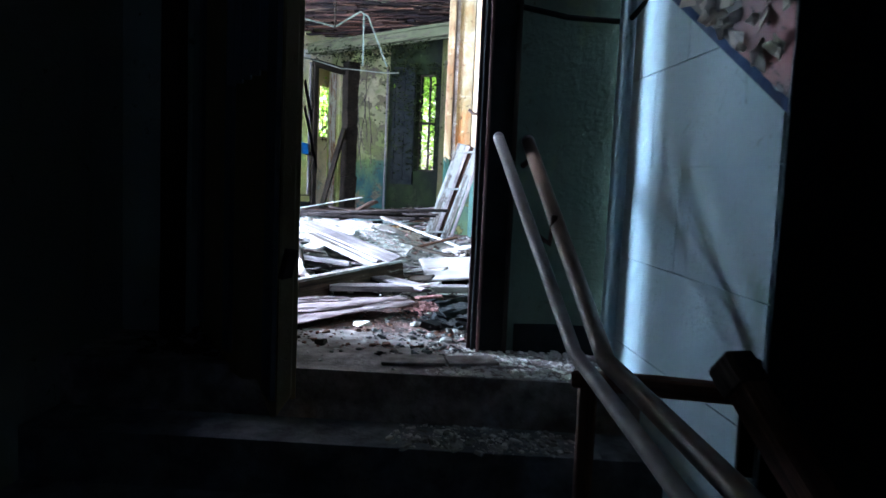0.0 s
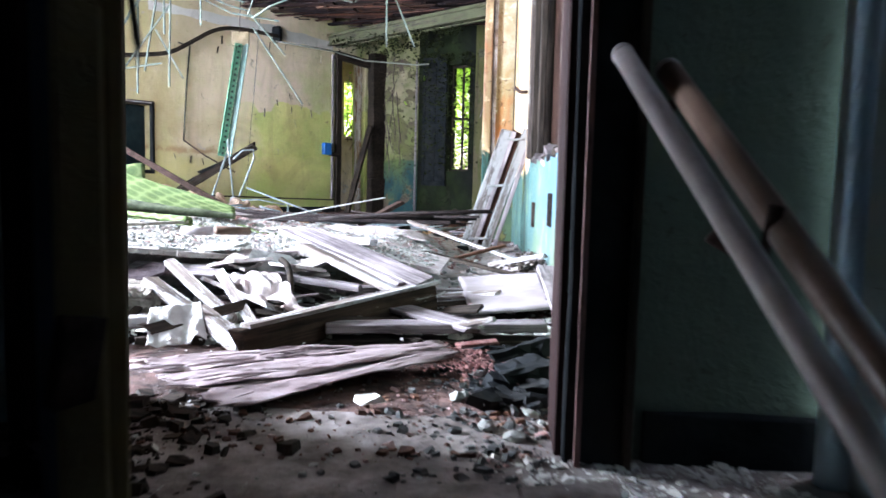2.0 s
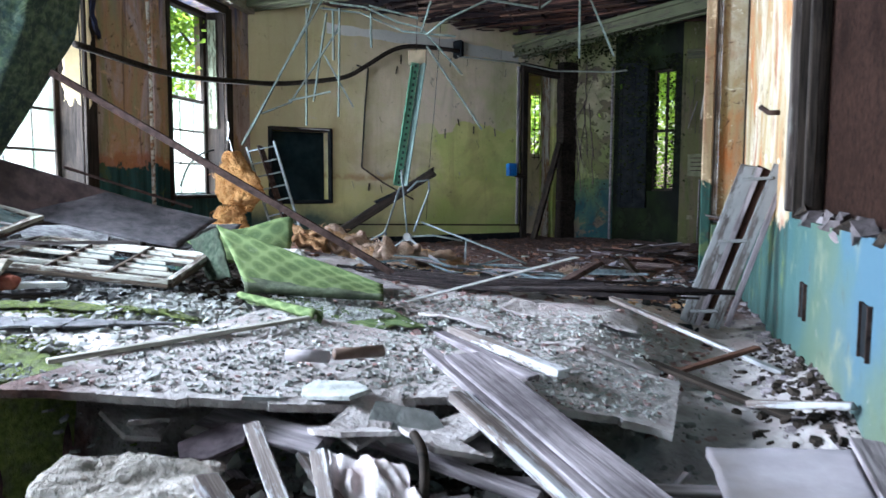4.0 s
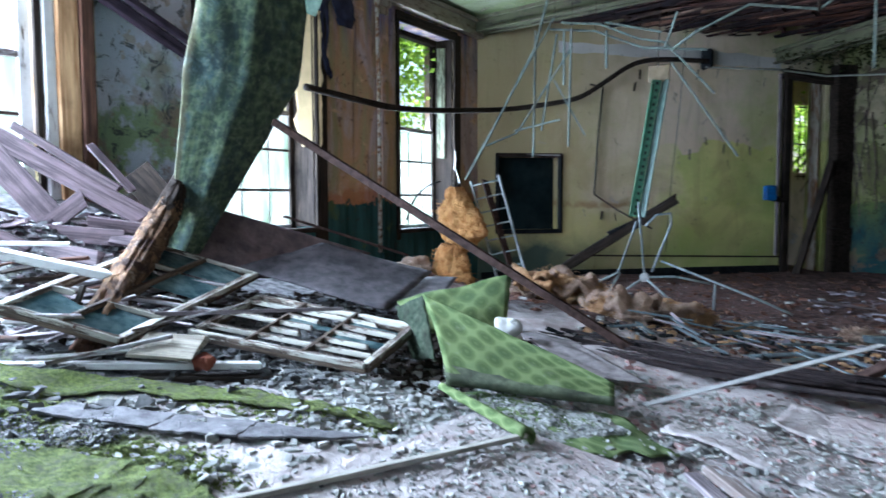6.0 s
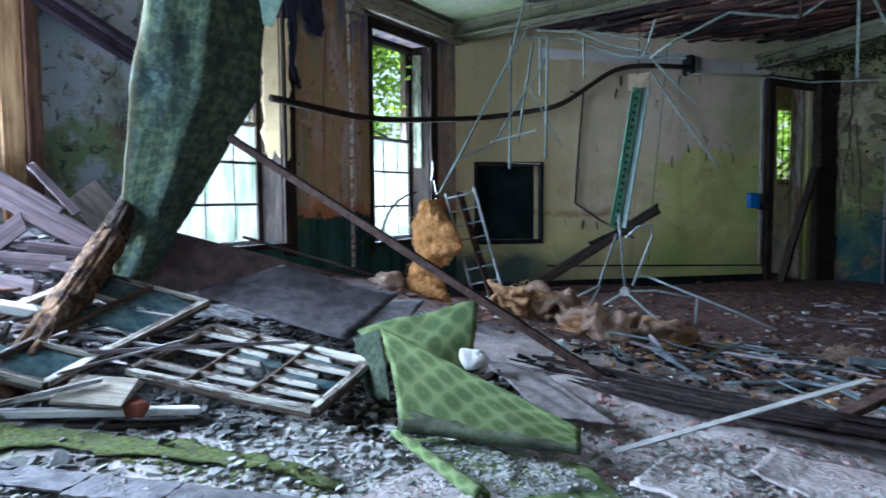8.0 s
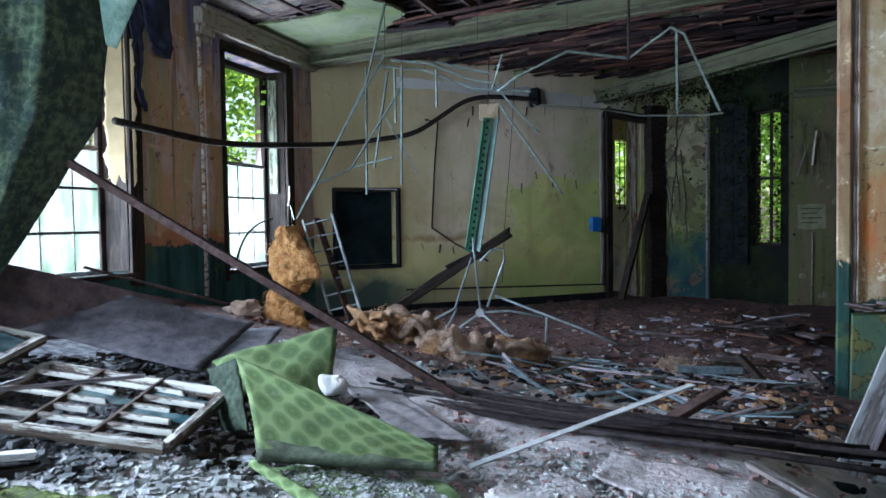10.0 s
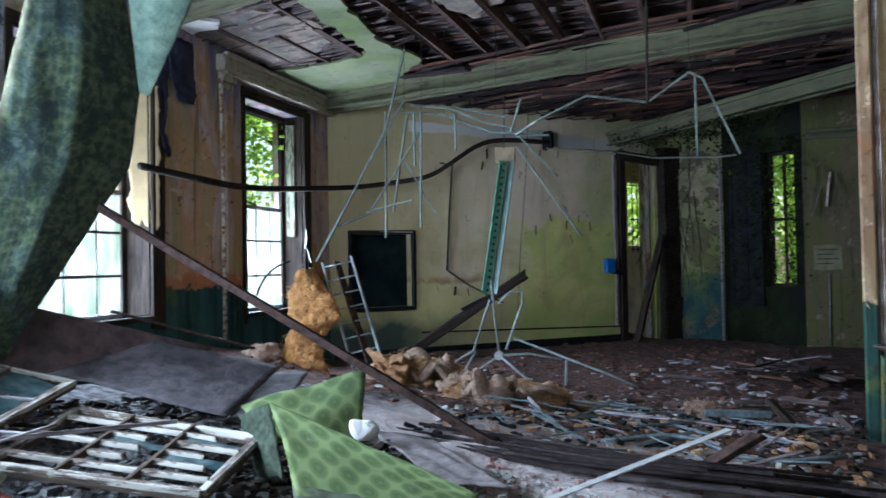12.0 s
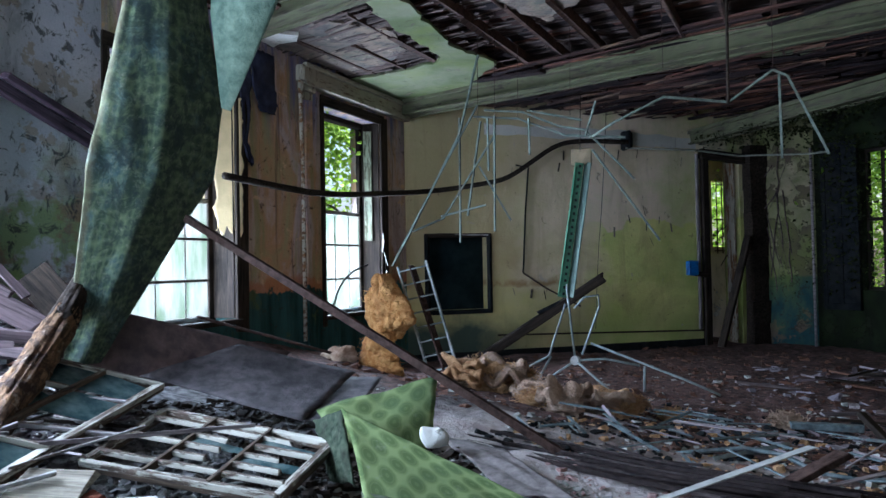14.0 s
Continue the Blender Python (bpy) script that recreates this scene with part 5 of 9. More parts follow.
for x, y, w, m_ in ((-0.312, 9.64, 0.016, "dark_wood"), (-0.295, 9.66, 0.018, "white_paint"), (-0.275, 9.665, 0.012, "white_paint"), (-0.05, 9.66, 0.035, "dark_wood")):
    ob = board("trim_pier_edge", (x, y, 0.66), (x, y, CEIL), w, 0.05, m_, "dark split corner trim of the pier", "trim", jag=0.004)
    ob["kind"] = "structure"
M["worn_grey"] = wood("worn_grey_painted_wood", (0.06, 0.05, 0.045), (0.17, 0.145, 0.13), 50, 0.8, (0.25, 0.25, 0.245), 0.5)
# low mossy breast below the pier, with slats and plaster fallen on its top
bm = bmesh.new()
add_box(bm, (0.36, 0.2, 0.64), pose(-0.13, 9.6, 0.32), 0.02, random.Random(3))
tagged(part("wall_pier_foot", bm, "foot_moss"), "dark teal and moss-stained foot of the pier", "wall", kind="structure")
rng = random.Random(44)
for i in range(26):
    x, y, a, ln = rng.uniform(-0.28, 0.02), rng.uniform(9.5, 9.64), rng.uniform(-0.6, 0.6), rng.uniform(0.05, 0.2)
    z = 0.65 + 0.05 * rng.random() * (1 + (x + 0.3) * 2)
    d = Vector((math.cos(a), math.sin(a) * 0.4, rng.uniform(-0.25, 0.25))) * ln / 2
    board("splinter", Vector((x, y, z)) - d, Vector((x, y, z)) + d, rng.uniform(0.01, 0.03), 0.008, rng.choice(["dark_wood", "brown_wood", "grey_wood", "worn_grey"]), "split slat lying on the pier's foot", "splinter", seed=700 + i, group="slats on the pier foot", roll=rng.uniform(-40, 40))
M["hatch_brown"] = wood("dark_brown_varnish", (0.02, 0.01, 0.008), (0.075, 0.038, 0.027), 30)
M["jamb_grey"] = wood("grey_brown_casing", (0.035, 0.026, 0.022), (0.13, 0.1, 0.085), 40, 0.8, (0.2, 0.18, 0.16), 0.42)
M["dado_crumb"] = speckled("grey_pink_plaster_edge", (0.1, 0.085, 0.085), (0.24, 0.2, 0.2), 20, 0.95, 0.6, (0.05, 0.04, 0.04), 0.3, 0.5)
M["pink"] = painted_wall("pale_pink_plaster", (0.27, 0.2, 0.2), (0.25, 0.225, 0.23), (0.17, 0.115, 0.095), None, 0, 41.0, 0.4, (0.36, 0.24, 0.2), 0.03)
# hatch: black sheet for the darkness of the closet behind, brown shutter board, torn edges
thing = empty("wall_hatch", on_right(6.2, 0, 0.78), "torn wall opening with a brown board behind", "hatch", kind="structure")
bm = bmesh.new()
q = [on_right(5.02, -0.14, 0.74), on_right(6.93, -0.14, 0.74), on_right(6.93, -0.14, 3.15), on_right(5.02, -0.14, 3.15)]
bm.faces.new([bm.verts.new(p) for p in q])
bmesh.ops.solidify(bm, geom=bm.faces[:], thickness=0.02)
part("back_board", bm, "hatch_brown", thing)
bm = bmesh.new()
q = [on_right(4.6, -0.27, 0.74), on_right(6.93, -0.27, 0.74), on_right(6.93, -0.27, 3.15), on_right(4.6, -0.27, 3.15)]
bm.faces.new([bm.verts.new(p) for p in q])
bmesh.ops.solidify(bm, geom=bm.faces[:], thickness=0.02)
part("closet_back", bm, "black", thing)
for y, w, inn, m_ in ((4.73, 0.06, 0.012, "jamb_grey"), (4.79, 0.03, 0.004, "dark_wood"), (4.88, 0.05, -0.1, "worn_grey"), (6.9, 0.06, 0.01, "jamb_grey"), (6.8, 0.05, -0.06, "dark_wood")):
    board("hatch_casing", on_right(y, inn, 0.82), on_right(y, inn, 3.1), w, 0.05, m_, parent=thing, jag=0.03, seed=int(y * 10), roll=92)
for y in (4.765, 6.865):
    board("hatch_lining", on_right(y, -0.15, 0.8), on_right(y, -0.15, 3.1), 0.3, 0.02, "dark_wood", parent=thing, jag=0.0, roll=2)
rng = random.Random(17)
for i in range(34):
    y = 4.78 + 2.1 * (i + rng.random()) / 34
    bm = bmesh.new()
    add_box(bm, (rng.uniform(0.03, 0.08), rng.uniform(0.04, 0.1), rng.uniform(0.02, 0.05)), Matrix.Translation(on_right(y, -0.03 + rng.uniform(-0.05, 0.03), 0.8 + rng.uniform(-0.04, 0.03))) @ pose(0, 0, 0, *[rng.uniform(-40, 40) for _ in range(3)]), 0.014, rng)
    part("broken_plaster", bm, rng.choice(["dado_crumb", "pink", "dado_crumb", "dark_wood"]), thing)
tube("door_knob_hook", [on_right(7.5, 0.0, 1.41), on_right(7.5, 0.06, 1.41), on_right(7.52, 0.11, 1.45)], 0.016, "rust", "small rusty hook on the casing", "hook")
for y, z, h in ((6.4, 0.43, 0.16), (5.28, 0.5, 0.17)):
    thing = empty("socket_box", on_right(y, 0, z), "empty black electrical box in the blue wall", "socket", "socket boxes")
    bm = bmesh.new()
    m4 = Matrix.Translation(on_right(y, 0.002, z)) @ pose(0, 0, 0, 0, 0, 2.3)
    add_box(bm, (0.012, 0.1, h), m4)
    part("box_back", bm, "black", thing)
    for s in (-1, 1):
        bm = bmesh.new()
        add_box(bm, (0.02, 0.008, h + 0.01), m4 @ pose(-0.004, 0.052 * s, 0))
        part("box_rim", bm, "rust", thing)
# upper pink paint, flaked away from the blue
rng = random.Random(23)
bm = bmesh.new()
low, top = [], []
for i in range(61):
    y = 3.3 + 1.38 * i / 60
    z = 1.04 + 0.07 * noise.noise((y * 2.3, 4, 0)) + 0.03 * noise.noise((y * 8, 4, 0)) + 0.014 * noise.noise((y * 37, 2, 0))
    low.append(bm.verts.new(on_right(y, 0.004, z)))
    top.append(bm.verts.new(on_right(y, 0.004, CEIL)))
for i in range(60):
    bm.faces.new((low[i], low[i + 1], top[i + 1], top[i]))
tagged(part("wall_east_upper_paint", bm, "pink"), "pale pink plaster above flaked blue paint", "wall", kind="structure")

thing = empty("timber_trestle", (-0.35, 7.55, 0.05), "white flaking timber frame leaning against the wall", "frame")
a0, a1 = Vector((-0.465, 7.6, 0.06)), Vector((-0.13, 7.5, 1.08))
off = Vector((0.17, -0.02, 0.01))
HALL_EYE = (-0.3, 2.5, 0.9)
board("frame_stile", a0, a1, 0.1, 0.035, "worn_grey", parent=thing, seed=2, roll=roll_to(a0, a1, HALL_EYE))
board("frame_stile", a0 + off, a1 + off, 0.07, 0.03, "worn_grey", parent=thing, seed=3, roll=roll_to(a0, a1, HALL_EYE))
for u in (0.1, 0.55, 0.93):
    board("frame_rail", a0.lerp(a1, u), (a0 + off).lerp(a1 + off, u), 0.05, 0.02, "worn_grey", parent=thing, seed=4)
for u in (0.42, 1.45):
    board("frame_stile", a0 + off * u, a1 + off * u * 0.9, 0.035, 0.025, "grey_wood", parent=thing, seed=int(u * 10), roll=roll_to(a0, a1, HALL_EYE))
board("infill_board", (a0 + off * 0.55) + Vector((0, 0.02, 0.03)), (a1 + off * 0.55) + Vector((0, 0.02, -0.02)), 0.1, 0.012, "hatch_brown", parent=thing, seed=6, roll=roll_to(a0, a1, HALL_EYE))
# ---------- hall ----------
M["rail_paint"] = speckled("worn_brown_handrail", (0.085, 0.05, 0.035), (0.17, 0.115, 0.085), 7, 0.4, 0.15, (0.1, 0.06, 0.045), 0.3, 0.15)
M["rail_grey"] = speckled("worn_grey_handrail", (0.26, 0.23, 0.23), (0.42, 0.39, 0.4), 6, 0.4, 0.15, (0.16, 0.11, 0.09), 0.35, 0.1)
M["tan"] = wood("tan_paint", (0.12, 0.075, 0.035), (0.26, 0.18, 0.09), 30, 0.8, (0.3, 0.23, 0.12), 0.62)
# for the leaf's hall side, which lies unlit: the shade is in this colour
M["door_dark"] = wood("shaded_blue_grey_door_paint", (0.04, 0.04, 0.045), (0.09, 0.09, 0.1), 30, 0.55, (0.1, 0.115, 0.14), 0.6)
thing = empty("door_leaf", (-1.1, 3.02, 0), "ajar tan-painted door leaf with applied battens", "door")
e0, e1 = Vector((-0.515, 2.0, 0)), Vector((-1.185, 3.15, 0))
zc = Vector((0, 0, 1.17))
board("leaf", e0 + zc, e1 + zc, 0.045, 2.3, "tan", parent=thing, jag=0.0)
nrm = Vector((-(e1 - e0).y, (e1 - e0).x, 0)).normalized()
for sd in (1, -1):
    for u in (0.05, 0.5, 0.95):
        p = e0.lerp(e1, u) + nrm * sd * 0.03
        board("stile", p + Vector((0, 0, 0.05)), p + Vector((0, 0, 2.28)), 0.1, 0.018, "tan" if sd < 0 else "door_dark", parent=thing, roll=math.degrees(math.atan2((e1 - e0).y, (e1 - e0).x)), jag=0.0)
for i in range(5):
    p = e0.lerp(e1, 0.1 + 0.09 * i) + nrm * 0.04
    board("batten", p + Vector((0, 0, 1.0)), p + Vector((0, 0, 2.2)), 0.03, 0.02, "door_dark", parent=thing, jag=0.0)
board("latch", e0 + Vector((0.0, -0.02, 0.42)), e0 + Vector((0.02, -0.03, 0.5)), 0.04, 0.02, "rust", parent=thing)

M["jamb_red"] = wood("dark_red_brown_lining", (0.01, 0.006, 0.006), (0.04, 0.019, 0.018), 40)
M["jamb_pink"] = wood("pink_grey_jamb_edge", (0.09, 0.045, 0.04), (0.16, 0.09, 0.08), 40, 0.7, (0.2, 0.11, 0.1), 0.5)
thing = empty("door_frame", (-0.55, 3.1, 0), "dark chipped timber door frame", "door frame", kind="structure")
board("jamb_lining", (-1.175, 3.19, 0), (-1.175, 3.19, 2.35), 0.15, 0.03, "dark_wood", parent=thing, roll=90, jag=0.0)
board("jamb_lining", (0.017, 3.12, 0), (0.017, 3.12, 2.35), 0.22, 0.03, "jamb_red", parent=thing, roll=90, jag=0.0)
board("jamb_edge", (0.05, 3.25, 0), (0.05, 3.25, 2.35), 0.045, 0.05, "jamb_pink", parent=thing, jag=0.0)
board("casing", (0.09, 2.985, 0), (0.09, 2.985, 2.4), 0.14, 0.04, "black", parent=thing, jag=0.0)
board("casing_bead", (0.05, 2.96, 0), (0.05, 2.96, 2.4), 0.014, 0.03, "jamb_pink", parent=thing, jag=0.0)
board("casing_bead", (0.16, 2.96, 0), (0.16, 2.96, 2.4), 0.018, 0.03, "dark_wood", parent=thing, jag=0.0)
board("casing", (-1.26, 2.985, 0), (-1.26, 2.985, 2.4), 0.1, 0.04, "dark_wood", parent=thing, jag=0.0)
board("door_head", (-1.2, 3.12, 2.37), (0.15, 3.12, 2.37), 0.26, 0.06, "dark_wood", parent=thing, jag=0.0)
ob = board("baseboard", (0.2, 3.0, 0.06), (0.6, 3.0, 0.06), 0.025, 0.12, "black", "dark baseboard beside the doorway", "baseboard", jag=0.0)
ob["kind"] = "structure"
tube("hall_cable", [(0.14, 2.97, 1.42), (0.35, 2.97, 1.38), (0.58, 2.93, 1.36), (0.66, 2.6, 1.46)], 0.012, "black", "black cable sagging over the panel", "cable")

# blocks of the stair wall, their joints open
hd = (Vector((*HALL_R[1], 0)) - Vector((*HALL_R[0], 0))).normalized()
hn = Vector((hd.y, -hd.x, 0))


def on_stair(s, inward, z):
    p = Vector((*HALL_R[0], 0)) + hd * s + hn * inward
    return Vector((p.x, p.y, z))


stair_wall = bpy.data.objects["wall_stair"]
for r in range(11):
    z0 = -1.6 + 0.34 * r
    for s0, s1 in ((0.1, 0.62), (0.62, 1.22)):
        if r % 2:
            s0, s1 = (0.1, 0.36) if s0 < 0.3 else (0.36, 1.22)
        bm = bmesh.new()
        c = (on_stair(s0, 0.004, z0) + on_stair(s1, 0.004, z0 + 0.34)) / 2
        add_box(bm, (s1 - s0 - 0.005, 0.008, 0.335), Matrix.Translation(c) @ pose(0, 0, 0, 0, 0, math.degrees(math.atan2(hd.y, hd.x))))
        part("block", bm, "wall_stair", stair_wall)
tube("corner_bead", [on_stair(0.04, 0.02, -1.0), on_stair(0.04, 0.02, 2.9)], 0.035, "wall_stair", parent=stair_wall)
M["stripe_blue"] = speckled("dark_blue_paint", (0.03, 0.07, 0.2), (0.06, 0.12, 0.3), 15, 0.7, 0.2)
sl = (0.93 - 1.62) / 1.2
bm = bmesh.new()
low, top = [], []
for i in range(40):
    s = 1.24 * i / 39
    z = 1.62 + sl * s
    low.append(bm.verts.new(on_stair(s, 0.012, z - 0.012)))
    top.append(bm.verts.new(on_stair(s, 0.012, z + 0.022 + 0.012 * noise.noise((s * 20, 0, 0)))))
for i in range(39):
    bm.faces.new((low[i], low[i + 1], top[i + 1], top[i]))
bmesh.ops.solidify(bm, geom=bm.faces[:], thickness=0.002)
tagged(part("trim_stripe", bm, "stripe_blue"), "dark blue painted stripe that follows the stairs", "trim", kind="structure")
bm = bmesh.new()
low, top = [], []
for i in range(40):
    s = 1.24 * i / 39
    low.append(bm.verts.new(on_stair(s, 0.011, 1.64 + sl * s)))
    top.append(bm.verts.new(on_stair(s, 0.011, 3.0)))
for i in range(39):
    bm.faces.new((low[i], low[i + 1], top[i + 1], top[i]))
M["pink_flaked"] = painted_wall("flaked_pink_stair_paint", (0.6, 0.36, 0.36), (0.5, 0.5, 0.52), (0.42, 0.42, 0.45), None, 0, 51.0, 0.5, (0.1, 0.09, 0.09), 0.02)
tagged(part("wall_stair_upper_paint", bm, "pink_flaked"), "flaking pink paint above the stripe", "wall", kind="structure")
rng = random.Random(5)
curl = bmesh.new()
for i in range(70):
    s = rng.uniform(0.1, 1.2)
    z = 1.66 + sl * s + abs(rng.gauss(0, 0.12))
    add_box(curl, (rng.uniform(0.02, 0.06), 0.004, rng.uniform(0.02, 0.05)), Matrix.Translation(on_stair(s, 0.022, z)) @ pose(0, 0, 0, rng.uniform(-50, 50), rng.uniform(-40, 40), -83 + rng.uniform(-50, 50)), 0.008, rng)
tagged(part("paint_flakes", curl, "whitewash"), "curled paint flakes on the stair wall", "paint flakes", kind="stuff")

for a, b, w in (((-0.472, 1.985, 0.95), (-0.45, 1.97, 0.86), 0.007), ((-0.47, 1.985, 0.88), (-0.425, 1.94, 0.72), 0.005)):
    board("torn_splinter", a, b, w, 0.006, "black", parent=bpy.data.objects["door_leaf"], seed=7, jag=0.02)
thing = empty("handrail", (0.25, 2.6, 0), "pair of worn brown handrails descending the stairs", "handrail")
for pts, thick in (([(0.091, 2.817, 0.881), (0.312, 2.026, 0.233), (0.42, 1.2, 0.14), (0.5, 0.5, 0.12)], 0.021), ([(0.219, 3.003, 0.88), (0.4, 2.017, 0.217), (0.52, 1.2, 0.16), (0.62, 0.5, 0.13)], 0.027)):
    rail = tube("rail", pts, thick, "rail_grey" if thick < 0.025 else "rail_paint", parent=thing, sides=14)
    bm = bmesh.new()
    bmesh.ops.create_uvsphere(bm, u_segments=14, v_segments=8, radius=thick * 1.06, matrix=Matrix.Translation(pts[0]))
    part("rail_end", bm, "rail_grey", rail, smooth=True)
tube("bracket", [(0.2, 2.55, 0.55), (0.28, 2.55, 0.5), (0.29, 2.52, 0.6)], 0.012, "rust", parent=thing)
tube("bracket", [(0.24, 2.93, 0.82), (0.2, 2.98, 0.78)], 0.012, "rust", parent=thing)
board("cross_rail", (0.33, 2.06, 0.15), (0.7, 1.8, 0.2), 0.05, 0.05, "brown_wood", parent=thing)
board("post", (0.36, 2.05, -0.55), (0.36, 2.05, 0.14), 0.05, 0.05, "brown_wood", parent=thing, jag=0.0)
thing = empty("wooden_bracket", (0.72, 1.6, 0.1), "dark wooden rail end on the wall", "rail end")
board("arm", (0.66, 1.72, 0.27), (0.78, 1.45, 0.02), 0.07, 0.08, "brown_wood", parent=thing)
board("end_block", (0.645, 1.755, 0.3), (0.675, 1.69, 0.24), 0.085, 0.095, "dark_wood", parent=thing, jag=0.0)
board("wall_plate", (0.715, 1.77, 0.3), (0.715, 1.77, 0.0), 0.05, 0.02, "dark_wood", parent=thing, jag=0.0)
board("stair_skirting", on_stair(0.1, 0.02, -0.08), on_stair(1.2, 0.02, -0.78), 0.03, 0.22, "stripe_blue", "dark blue skirting along the stairs", "skirting", jag=0.0)

# ---------- rubble ----------
def chunk_mesh(name, count, seed, place, size, mat, flat=0.5, label="", category="rubble", lift=0.0, top=None):
    """Many broken pieces in one mesh; place(rng) gives x, y, and top(x, y) the surface they lie on."""
    rng = random.Random(seed)
    verts, faces = [], []
    for _ in range(count):
        x, y = place(rng)
        s = size[0] + (size[1] - size[0]) * rng.random() ** 3.5
        thick = s * flat * rng.uniform(0.25, 1.0)
        tilt = 0.5 if rng.random() < 0.25 else 0.18
        m = Matrix.Translation((x, y, (top or ground_z)(x, y) + thick * 0.5 + lift)) @ Euler((rng.gauss(0, tilt), rng.gauss(0, tilt), rng.uniform(0, 6.3))).to_matrix().to_4x4()
        long, k_, n = rng.uniform(1.0, 1.7), rng.choice((4, 5, 5, 6)), len(verts)
        ring = [(2 * math.pi * (q + rng.uniform(-0.32, 0.32)) / k_, rng.uniform(0.6, 1.05)) for q in range(k_)]
        slant = rng.uniform(-0.25, 0.25)
        for z in (-1, 1):
            for a, r in ring:
                r *= s * (1.0 if z < 0 else rng.uniform(0.72, 0.98))
                verts.append(m @ Vector((math.cos(a) * r * long, math.sin(a) * r, z * thick * (1 + slant * math.cos(a)))))
        faces.append(tuple(range(n + k_, n + 2 * k_)))
        faces += [(n + q, n + (q + 1) % k_, n + k_ + (q + 1) % k_, n + k_ + q) for q in range(k_)]
    me = bpy.data.meshes.new(name)
    me.from_pydata(verts, [], faces)
    me.materials.append(M[mat])
    return tagged(new(name, me), label, category, kind="stuff")


def zone(x0, x1, y0, y1):
    return lambda r: (r.uniform(x0, x1), r.uniform(y0, y1))


def pit_edge(x):
    """The y at which the broken floor ends over the pit behind the door."""
    return min(4.95, 4.35 + 0.55 * (x + 2.03))


def pit(r):
    x = r.uniform(-2.1, 0.05)
    return x, r.uniform(3.9, pit_edge(x))


def open_dust(r):
    """The open dust of the room, clear of the fallen sash."""
    while True:
        x, y = r.uniform(-3.4, -0.9), r.uniform(4.25, 6.9)
        if (x < -2.25 and y < 5.3 or x > -2.1 and y > 5.75) and r.random() < 0.72:
            continue
        if not (x < -2.95 and y > 5.4 + 0.25 * (x + 4.05)):
            return x, y


M["grey_stone"] = speckled("grey_slate_chips", (0.26, 0.265, 0.255), (0.5, 0.5, 0.48), 12, 0.9, 0.5, (0.08, 0.08, 0.08), 0.3, 0.6)
M["dark_chip"] = speckled("grey_and_shade_chips", (0.06, 0.062, 0.062), (0.26, 0.26, 0.25), 12, 0.9, 0.5, (0.05, 0.05, 0.05), 0.3, 0.6)
M["plum_chip"] = speckled("plum_splinters", (0.06, 0.043, 0.05), (0.2, 0.15, 0.165), 14, 0.9, 0.5, (0.03, 0.02, 0.022), 0.4, 0.5)
M["red_crumb"] = speckled("pink_brick_crumbs", (0.3, 0.17, 0.15), (0.52, 0.4, 0.38), 22, 0.95, 0.6, (0.14, 0.08, 0.07), 0.3, 0.5)
M["lilac_scrap"] = speckled("lilac_scraps", (0.16, 0.14, 0.16), (0.42, 0.38, 0.42), 14, 0.9, 0.5, (0.05, 0.03, 0.03), 0.35, 0.6)
M["brick_red"] = speckled("brick", (0.22, 0.06, 0.04), (0.4, 0.14, 0.09), 20, 0.9, 0.6, (0.1, 0.05, 0.04), 0.3, 0.3)
chunk_mesh("plaster_rubble", 11000, 1, open_dust, (0.002, 0.026), "stone", 0.24, "pale broken plaster pieces strewn over the heap")
chunk_mesh("slate_rubble", 130, 49, zone(-2.9, -1.7, 5.1, 6.0), (0.008, 0.034), "grey_stone", 0.25, "large grey mortar and plaster lumps before the carpet", lift=0.02)
chunk_mesh("slate_rubble", 2600, 2, open_dust, (0.003, 0.036), "grey_stone", 0.22, "grey broken slate and mortar pieces")
# chips darker than elsewhere: the shade inside the sashes is in their colour
chunk_mesh("plaster_rubble", 3000, 3, zone(-5.4, -3.2, 4.2, 6.2), (0.006, 0.05), "dark_chip", 0.3, "grey rubble among the fallen sashes")
chunk_mesh("doorway_rubble", 900, 4, lambda r: (0.0 - abs(r.gauss(0, 0.2)), r.uniform(2.7, 4.4)), (0.003, 0.02), "dark_chip", 0.6, "plaster and brick pieces heaped by the jamb")
chunk_mesh("doorway_rubble", 420, 5, zone(-1.1, 0.5, 2.58, 4.2), (0.002, 0.012), "stone", 0.5, "plaster flakes on the landing")
chunk_mesh("front_rubble", 900, 6, pit, (0.005, 0.05), "stone", 0.35, "broken plaster under the fallen boards")
# dark pieces give the gaps between the boards their shade
chunk_mesh("dark_rubble", 2300, 7, pit, (0.012, 0.06), "dark_wood", 0.5, "dark fragments that blacken the gaps under the fallen boards")
chunk_mesh("wall_foot_rubble", 900, 11, lambda r: (0.14 - abs(r.gauss(0, 0.14)), r.uniform(4.2, 7.2)), (0.006, 0.034), "dark_wood", 0.5, "dark rotten fragments heaped along the blue wall")
chunk_mesh("wall_foot_rubble", 700, 8, lambda r: (0.12 - abs(r.gauss(0, 0.16)), r.uniform(4.0, 9.0)), (0.005, 0.034), "grey_wood", 0.5, "brown and grey fragments along the blue wall")
chunk_mesh("back_rubble", 1500, 9, zone(-5.5, -0.5, 8.0, 15.0), (0.012, 0.06), "brown_wood", 0.35, "red-brown rotted fragments on the floor")
chunk_mesh("back_rubble", 200, 10, zone(-4.6, -0.5, 7.6, 13.0), (0.01, 0.05), "stone", 0.4, "pale fragments on the floor at the back")
